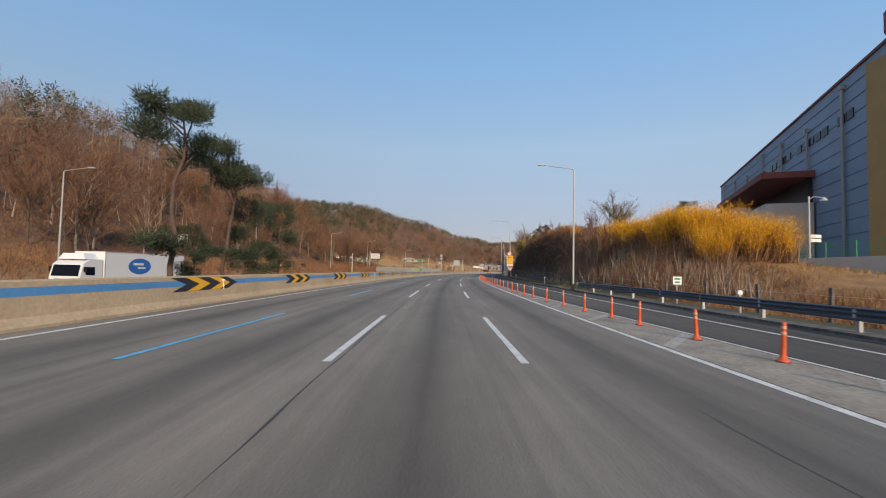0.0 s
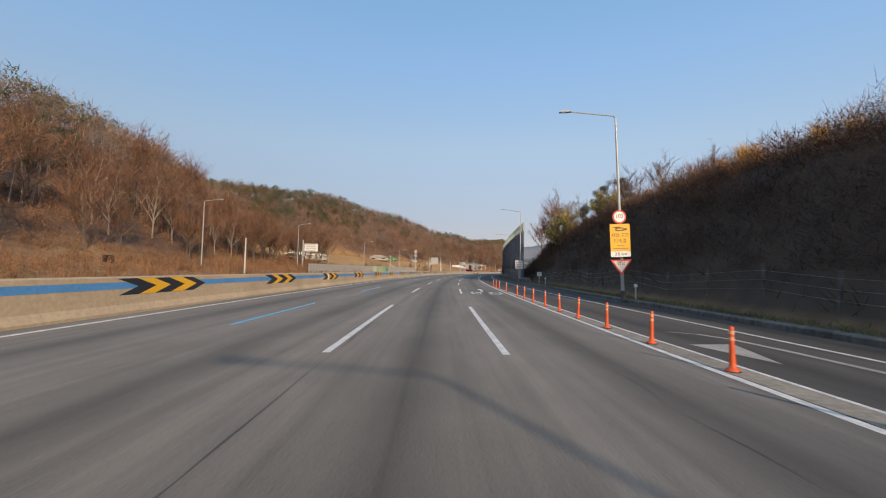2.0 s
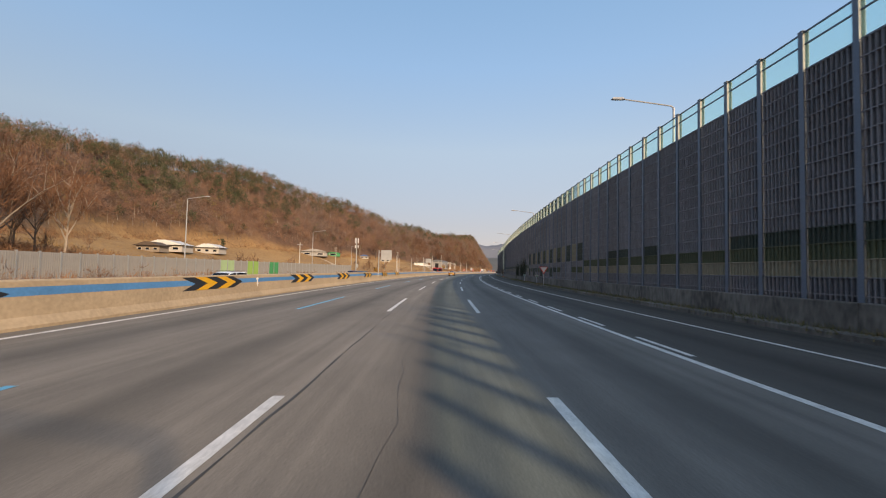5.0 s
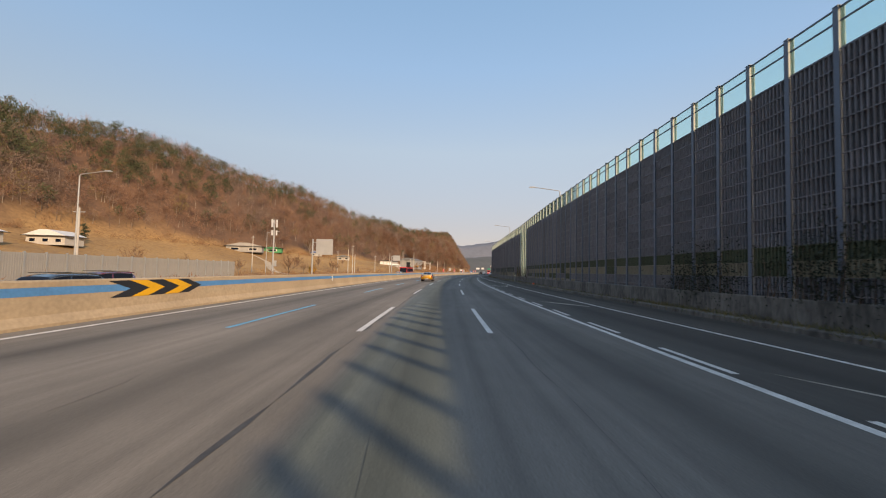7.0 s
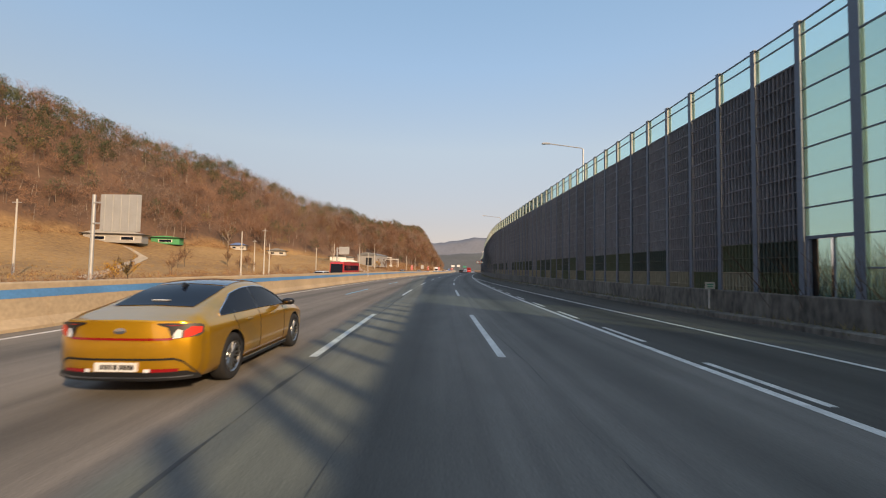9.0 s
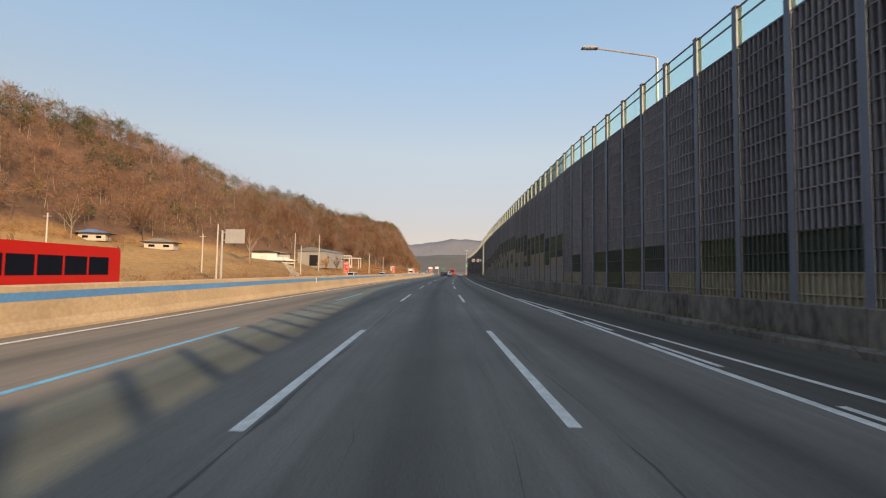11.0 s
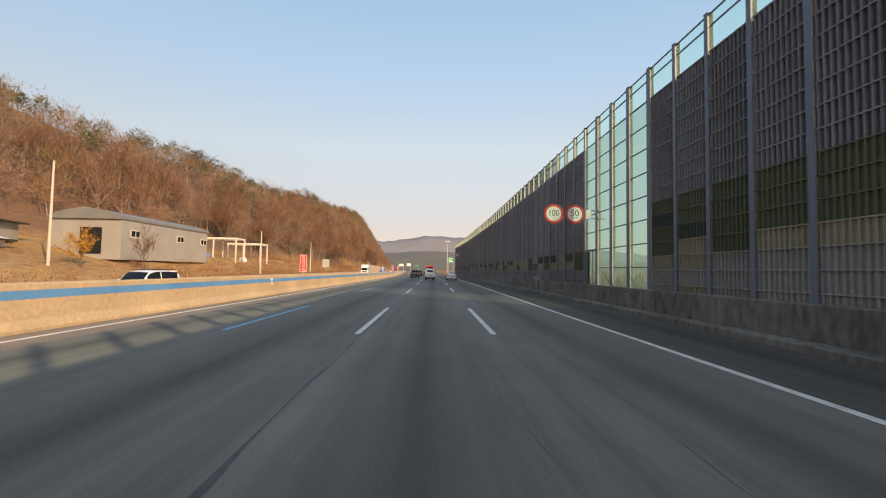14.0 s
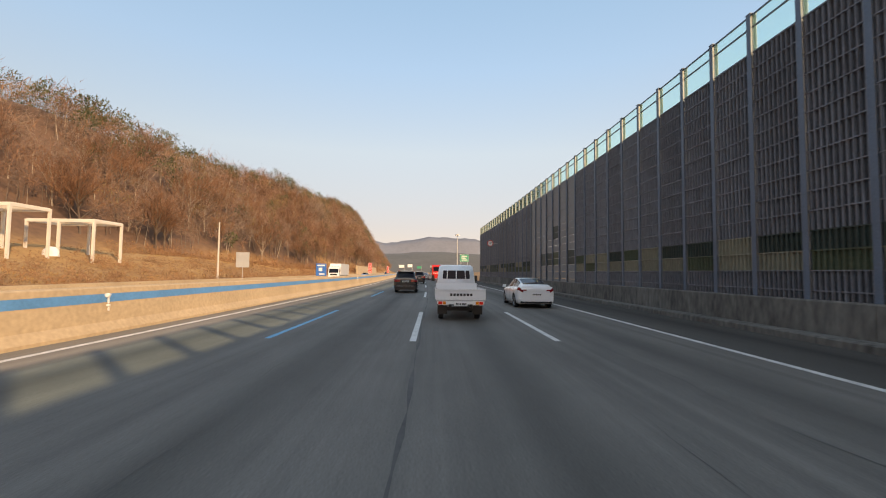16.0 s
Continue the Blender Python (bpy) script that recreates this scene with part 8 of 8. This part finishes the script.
def far_woods():
    """The wooded hillside: thousands of rounded bare crowns, with pines in patches and towards the ridge."""
    g = np.random.default_rng(4)
    n = 12000
    s = g.uniform(-80, 1150, n)
    foot, rid = FOOT(s), RIDGE(s)
    lat = foot - 2 - g.random(n) * (foot - rid + 22)
    v = (foot - lat) / np.maximum(foot - rid, 1)
    near = (lat > -56) & (s < 185)
    keep = ~near & ~((s > 455) & (s < 560) & (lat > -66))
    s, lat, v = s[keep], lat[keep], v[keep]
    n = len(s)
    C = RA(s, lat, ground_z(s, lat))
    patch = hash_noise(s, lat, 40, 7)
    chance = np.where(v > 0.88, 0.36, np.where((patch > 0.66) & (v > 0.4), 0.28, 0.02))
    chance = np.maximum(chance, np.where((s > 300) & (s < 420) & (v > 0.45), 0.45, 0.0))
    green = g.random(n) < chance
    H = g.uniform(5.0, 10.5, n)
    tone = np.where(g.random(n) < 0.07, 2, (hash_noise(s, lat, 30, 12) + g.normal(size=n) * 0.22 > 0.55).astype(int))
    # bare crowns: fine twigs gathered round a few limbs
    limbs = g.normal(size=(n, 6, 3))
    limbs /= np.linalg.norm(limbs, axis=2)[:, :, None]
    limbs[:, :, 2] = limbs[:, :, 2] * 0.75 + 0.15
    chunks = []
    for c in range(3):
        idx = np.where(~green & (tone == c))[0]
        rep = np.repeat(idx, 100)
        m = len(rep)
        L = limbs[rep, g.integers(0, 6, m)]
        far = g.random(m)[:, None] ** 0.5
        size = np.stack([H[rep] * 0.34, H[rep] * 0.34, H[rep] * 0.36], 1)
        o = L * far + g.normal(size=(m, 3)) * 0.24
        P = C[rep] + o * size + np.stack([0 * H[rep], 0 * H[rep], H[rep] * 0.60], 1)
        D = (o * 0.55 + g.normal(size=(m, 3)) * 0.42 + np.array([0, 0, 0.18])) * (H[rep] * 0.15)[:, None]
        chunks.append(blades(P, D, g.uniform(0.06, 0.16, m) * np.interp(s[rep], [120, 260, 480, 560, 700], [0.75, 1.25, 1.25, 0.8, 1.1]), g) + (c,))
    idx = np.where(~green)[0]
    T = np.stack([g.normal(size=len(idx)) * 0.5, g.normal(size=len(idx)) * 0.5, H[idx] * 0.75], 1)
    pale = g.random(len(idx)) < 0.3
    for sel, c in ((~pale, 3), (pale, 4)):
        chunks.append(blades(C[idx[sel]] - np.array([0, 0, 0.3]), T[sel], np.full(sel.sum(), 0.2), g) + (c,))
    tagged(new("woodland", mesh_of("woodland", chunks, [WOODS, WOODS_G, WOODS_O, BARK, BARK_P])), "leafless brown wood covering the hillside", "woodland", kind="stuff")
    idx = np.where(green)[0]
    rep = np.repeat(idx, 150)
    o = g.normal(size=(len(rep), 3))
    o /= np.linalg.norm(o, axis=1)[:, None]
    o *= (0.5 + 0.5 * g.random(len(rep)))[:, None]
    rad = H[rep] * 0.27 * (1.15 - 0.55 * np.clip(o[:, 2], 0, 1))
    lump = 1 + 0.4 * np.sin(o[:, 0] * 5 + rep) * np.sin(o[:, 1] * 6 + rep * 2)
    P = C[rep] + np.stack([o[:, 0] * rad * lump, o[:, 1] * rad * lump, H[rep] * 0.68 + o[:, 2] * H[rep] * 0.34], 1)
    D = (o * 0.5 + g.normal(size=P.shape) * 0.5 + np.array([0, 0, 0.25])) * 0.75
    ch = [blades(P, D, np.full(len(rep), 0.30), g) + (0,)]
    T = np.stack([0 * H[idx], 0 * H[idx], H[idx] * 0.7], 1)
    ch.append(blades(C[idx] - np.array([0, 0, 0.3]), T, np.full(len(idx), 0.35), g) + (1,))
    tagged(new("pine_woodland", mesh_of("pine_woodland", ch, [NEEDLE_F, BARK])), "dark green pines along the wooded ridge", "woodland", kind="stuff")


far_woods()


def brush(name, label, s, lat, hmin, hmax, wid, material, seed, lean=0.3, k=5, lift=-0.1):
    """Upright dry stems or grass blades in clumps."""
    g = np.random.default_rng(seed)
    s, lat = np.repeat(s, k) + g.normal(size=len(s) * k) * 0.25, np.repeat(lat, k) + g.normal(size=len(lat) * k) * 0.25
    C = RA(s, lat, ground_z(s, lat) + lift)
    h = g.uniform(hmin, hmax, len(s))
    D = np.stack([g.normal(size=len(s)) * lean * h, g.normal(size=len(s)) * lean * h, h], 1)
    V, F = blades(C, D, g.uniform(0.6, 1.4, len(s)) * wid, g)
    tagged(new(name, mesh_of(name, [(V, F, 0)], material)), label, "brush" if hmax > 1 else "grass", kind="stuff")


def shrubs(name, label, s, lat, h, r, k, material, seed, wid=0.03):
    """Leafless bushes: domes of fine crossing twigs."""
    g = np.random.default_rng(seed)
    n = len(s)
    size = g.uniform(0.55, 1.35, n)
    C = RA(s, lat, ground_z(s, lat) - 0.1)
    rep = np.repeat(np.arange(n), k)
    m = len(rep)
    o = g.normal(size=(m, 3))
    o /= np.linalg.norm(o, axis=1)[:, None]
    o[:, 2] = np.abs(o[:, 2])
    o *= (g.random(m) ** 0.42)[:, None]
    P = C[rep] + o * (size[rep, None] * np.array([r, r, h]))
    D = (o * 0.7 + g.normal(size=(m, 3)) * 0.45 + np.array([0, 0, 0.25])) * (size[rep] * h * 0.26)[:, None]
    V, F = blades(P, D, g.uniform(0.5, 1.5, m) * wid, g)
    tagged(new(name, mesh_of(name, [(V, F, 0)], material)), label, "brush", kind="stuff")


def plants():
    g = np.random.default_rng(9)
    n = 4200
    s, la = g.uniform(14, 152, n), 14.8 + g.random(n) ** 0.9 * 11.5
    ok = la < np.interp(s, [14, 20, 34], [17, 21, 28])
    s, la = s[ok], la[ok]
    # lower slope takes the shade-darkened twigs, the sunlit top the lighter ones
    dark = (s > 46 + g.normal(size=len(s)) * 7) & (la < 18.6 + g.normal(size=len(s)) * 0.9)
    shrubs("slope_brush", "dense dry brown brush on the cut slope", s[~dark], la[~dark], 1.35, 0.9, 120, BRUSH, 1, 0.022)
    shrubs("slope_thicket", "dense dark leafless thicket on the cut slope", s[dark], la[dark], 1.6, 1.15, 130, BRUSH_SHADE, 11, 0.026)
    crest = g.uniform(46, 122, 420)
    shrubs("crest_brush", "golden brown brush along the top of the slope", crest, 19.3 + g.normal(size=420) * 0.8, 1.3, 0.9, 120, BRUSH, 12, 0.020)
    n = 5000
    s, la = g.uniform(14, 152, n), 14.4 + g.random(n) * 8
    brush("slope_litter", "flattened dead grass between the bushes", s, la, 0.2, 0.7, 0.035, BRUSH_SHADE, 13, 0.9, 6)
    n = 3200
    s, la = g.uniform(-45, 205, n), -34 - g.random(n) ** 0.8 * 28
    shrubs("bank_thicket", "dense reddish brown undergrowth below the trees", s, la, 1.5, 1.25, 75, BRUSH, 18, 0.045)
    n = 5000
    s, la = g.uniform(-40, 26, n), 14.3 + g.random(n) ** 1.3 * 9
    brush("bank_scrub", "reddish dry scrub at the foot of the low bank", s, la, 0.2, 0.75, 0.03, BRUSH, 19, 0.4, 8)
    n = 7000
    s, la = g.uniform(-40, 26, n), 14.4 + g.random(n) * 19
    brush("slope_grass", "short dry grass on the low bank", s, la, 0.12, 0.4, 0.035, DRYGRASS, 8, 0.4, 6)
    n = 240
    s, la = g.uniform(14, 50, n), 14.8 + g.random(n) * 4.5
    brush("tall_stems", "tall leaning pale stems on the slope", s, la, 1.5, 3.0, 0.045, BARK_P, 2, 0.20, 3)
    n = 5200
    s, la = g.uniform(-40, 200, n), -30.5 - g.random(n) * 16
    brush("bank_brush", "dry reddish brush on the bank beyond the barrier", s, la, 0.4, 1.5, 0.06, BRUSH, 3, 0.35, 5)
    n = 15000
    s = g.uniform(185, 620, n)
    la = -31 - g.random(n) ** 1.3 * 90
    ok = la > FOOT(s) - 4
    ok &= ~((s > 455) & (s < 560) & (la < -43) & (la > -64))
    brush("field_grass", "tall golden dry grass on the field", s[ok], la[ok], 0.12, 0.5, 0.05, DRYGRASS, 4, 0.4, 9)
    n = 4500
    s = g.uniform(150, 1000, n)
    la = FOOT(s) + g.normal(size=n) * 2.2 + 1.0
    ok = ~((s > 455) & (s < 560)) & (la < -31)
    shrubs("wood_edge_brush", "tangled brown brush along the edge of the wood", s[ok][::3], la[ok][::3], 1.8, 1.6, 60, BRUSH, 15, 0.08)
    n = 5200
    s = g.uniform(190, 640, n)
    la = -30 - g.random(n) ** 1.6 * 30
    ok = ~((s > 486) & (s < 515) & (la < -43)) & (la > FOOT(s))
    s, la = s[ok], la[ok]
    shrubs("field_brush", "brown brush along the field's edge", s[::4], la[::4], 1.2, 1.1, 60, BRUSH, 5, 0.05)
    n = 1500
    s, la = g.uniform(484, 660, n), -30.5 - g.random(n) ** 1.2 * 15
    shrubs("bank_scrub", "reddish dry scrub on the bank beyond the barrier", s, la, 0.75, 0.9, 60, BRUSH, 21, 0.04)
    n = 2500
    s = g.uniform(32, 121, n)
    la = np.array([EDGE(x) for x in s]) + 0.4 + g.random(n) * 1.6
    brush("verge_weeds", "low green and dry weeds along the kerb", s, la, 0.08, 0.35, 0.03, GREENGRASS, 6, 0.5, 6, 0.16)
    n = 2500
    s = g.uniform(122, 420, n)
    la = np.array([EDGE(x) for x in s]) + 0.33 + g.random(n) * 0.45
    more = g.uniform(140, 232, 3200)
    s, la = np.concatenate([s, more]), np.concatenate([la, np.array([EDGE(x) for x in more]) + 0.50 + g.random(3200) * 0.2])
    brush("wall_weeds", "low green weeds at the foot of the wall", s, la, 0.06, 0.34, 0.03, GREENGRASS, 7, 0.5, 5, 0.2)


plants()


def forsythia_mesh(seed):
    g = np.random.default_rng(seed)
    n = 150
    a = g.uniform(0, 6.28, n)
    D = np.stack([np.cos(a) * g.uniform(0.2, 1.1, n), np.sin(a) * g.uniform(0.2, 1.1, n), g.uniform(1.3, 2.5, n)], 1)
    V, F = blades(g.normal(size=(n, 3)) * np.array([0.35, 0.35, 0.02]), D, np.full(n, 0.035), g)
    stems = mesh_of("stem_mass", [(V, F, 0)], BRUSH)
    k = 6000
    i = g.integers(0, n, k)
    t = g.uniform(0.35, 1.15, k)[:, None]
    P = D[i] * t + g.normal(size=(k, 3)) * 0.16 - np.array([0, 0, 0.45]) * (t - 0.6) ** 2
    V, F = leaf_quads(P, 0.038, g)
    return stems, mesh_of("flower_mass", [(V, F, 0)], YELLOW_F)


FORS = [forsythia_mesh(41), forsythia_mesh(42), forsythia_mesh(43)]


def forsythia():
    rng = random.Random(3)
    for k in range(64):
        s = rng.uniform(20.0, 48)
        la = 19.3 + rng.uniform(0, 5.5)
        top = float(np.interp(s, [16, 20, 25, 48], [4.6, 5.6, 7.2, 7.4]))
        size = min(1.3, max(0.45, (top - float(ground_z(s, la))) / 2.3))
        t = thing("forsythia_bush", "forsythia bush covered in yellow flowers", "bush", "forsythia bushes", m=put(s, la, size * rng.uniform(0.85, 1.1), rng.uniform(0, 6)))
        st, fl = FORS[k % 3]
        part("stem_mass", st, None, t)
        part("flower_mass", fl, None, t)
    for k in range(12):
        s, la = rng.uniform(54, 82), rng.uniform(18.5, 20.0)
        t = thing("forsythia_bush", "sparse forsythia bush in yellow flower", "bush", "forsythia bushes", m=put(s, la, rng.uniform(0.45, 0.7), rng.uniform(0, 6)))
        part("stem_mass", FORS[0][0], None, t)
        part("flower_mass", FORS[0][1], None, t)


forsythia()


def distant_hills():
    """Ridges far beyond the end of the road, with haze put into their colours."""
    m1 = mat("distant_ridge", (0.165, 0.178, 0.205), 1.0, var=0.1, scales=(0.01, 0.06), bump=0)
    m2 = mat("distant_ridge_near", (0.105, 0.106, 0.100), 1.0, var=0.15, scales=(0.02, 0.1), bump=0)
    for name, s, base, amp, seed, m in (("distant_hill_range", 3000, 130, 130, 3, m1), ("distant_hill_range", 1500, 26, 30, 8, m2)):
        x = np.arange(-1800, 1801, 30.0)
        h = base * 0.6 + amp * (hash_noise(x, x * 0, 420, seed) + 0.4 * hash_noise(x, x * 0, 120, seed + 1) + 0.12 * hash_noise(x, x * 0, 35, seed + 2))
        h *= np.clip(1.2 - np.abs(x) / 2200, 0.4, 1)
        q = MB()
        q.smooth = True
        M = place(s, 0, 0)
        for j, (y, f) in enumerate(((-260, 0.0), (-160, 0.45), (-60, 0.85), (0, 1.0), (120, 0.6))):
            for a, b in zip(x, h):
                q.v.append(tuple(M @ Vector((a, y, b * f - 3))))
        n = len(x)
        for j in range(4):
            for i in range(n - 1):
                q.f.append((j * n + i, j * n + i + 1, (j + 1) * n + i + 1, (j + 1) * n + i))
                q.m.append(0)
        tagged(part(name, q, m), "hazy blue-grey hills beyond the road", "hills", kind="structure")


distant_hills()


def climbing_vine():
    """A dark climber spread over the lower wall panels."""
    g = np.random.default_rng(61)
    n = 5200
    c = g.integers(0, 9, n)
    cs, cz = g.uniform(213, 226, 9), g.uniform(1.2, 2.6, 9)
    s = cs[c] + g.normal(size=n) * 1.1
    z = np.clip(cz[c] + g.normal(size=n) * 0.75, 0.2, 4.0)
    P = RA(s, np.array([WALL(x) for x in s]) - 0.10 - g.random(n) * 0.14, z)
    V, F = leaf_quads(P, 0.05, g)
    ch = [(V, F, 0)]
    k = 90
    s = g.uniform(212, 227, k)
    P = RA(s, np.array([WALL(x) for x in s]) - 0.12, 0.3 + 0 * s)
    D = np.stack([g.normal(size=k) * 0.5, g.normal(size=k) * 0.5, g.uniform(1.0, 3.6, k)], 1)
    d = np.array([math.sin(heading(220)), math.cos(heading(220)), 0])
    D[:, :2] = (D[:, :1] * d[None, :2])
    V, F = blades(P, D, np.full(k, 0.05), g)
    ch.append((V, F, 1))
    tagged(new("climbing_vine", mesh_of("climbing_vine", ch, [mat("dark_ivy", (0.022, 0.030, 0.014), 0.7, var=0.4, island=0.5, bump=0), BARK])), "dark climbing vine on the lower wall panels", "vine", kind="stuff")


climbing_vine()
for _s, _la, _k, _m in ((123, 17.2, 0.95, 0), (127, 18.5, 1.05, 2), (132, 18.0, 0.9, 4), (118, 18.2, 0.5, 1), (112, 19.0, 0.55, 3), (140, 19, 1.0, 5), (150, 19.5, 1.1, 2)):
    tree_thing(TREES[_m], put(_s, _la, _k * 0.8, _s), "leafless brown tree on dry ground", "bare trees")
tree_thing(SPRING_T, put(119, 18.5, 0.75, 3), "small tree with first pale green leaves", "budding trees")


def thicket_behind_wall():
    """Shrubs close behind the clear stretches of the noise wall, in the shaded twig colour."""
    g = np.random.default_rng(71)
    # second stretch is added to darken what shows through the lower panes
    for s0, s1, top in ((271, 284, 3.2), (440, 468, 2.4)):
        n = 900
        s = g.uniform(s0, s1, n)
        la = np.array([WALL(x) for x in s]) + 0.7 + g.random(n) * 1.6
        brush("wall_thicket", "dark shrubs growing close behind the clear panes", s, la, top * 0.3, top, 0.05, BRUSH_SHADE, int(s0), 0.35, 6)


thicket_behind_wall()
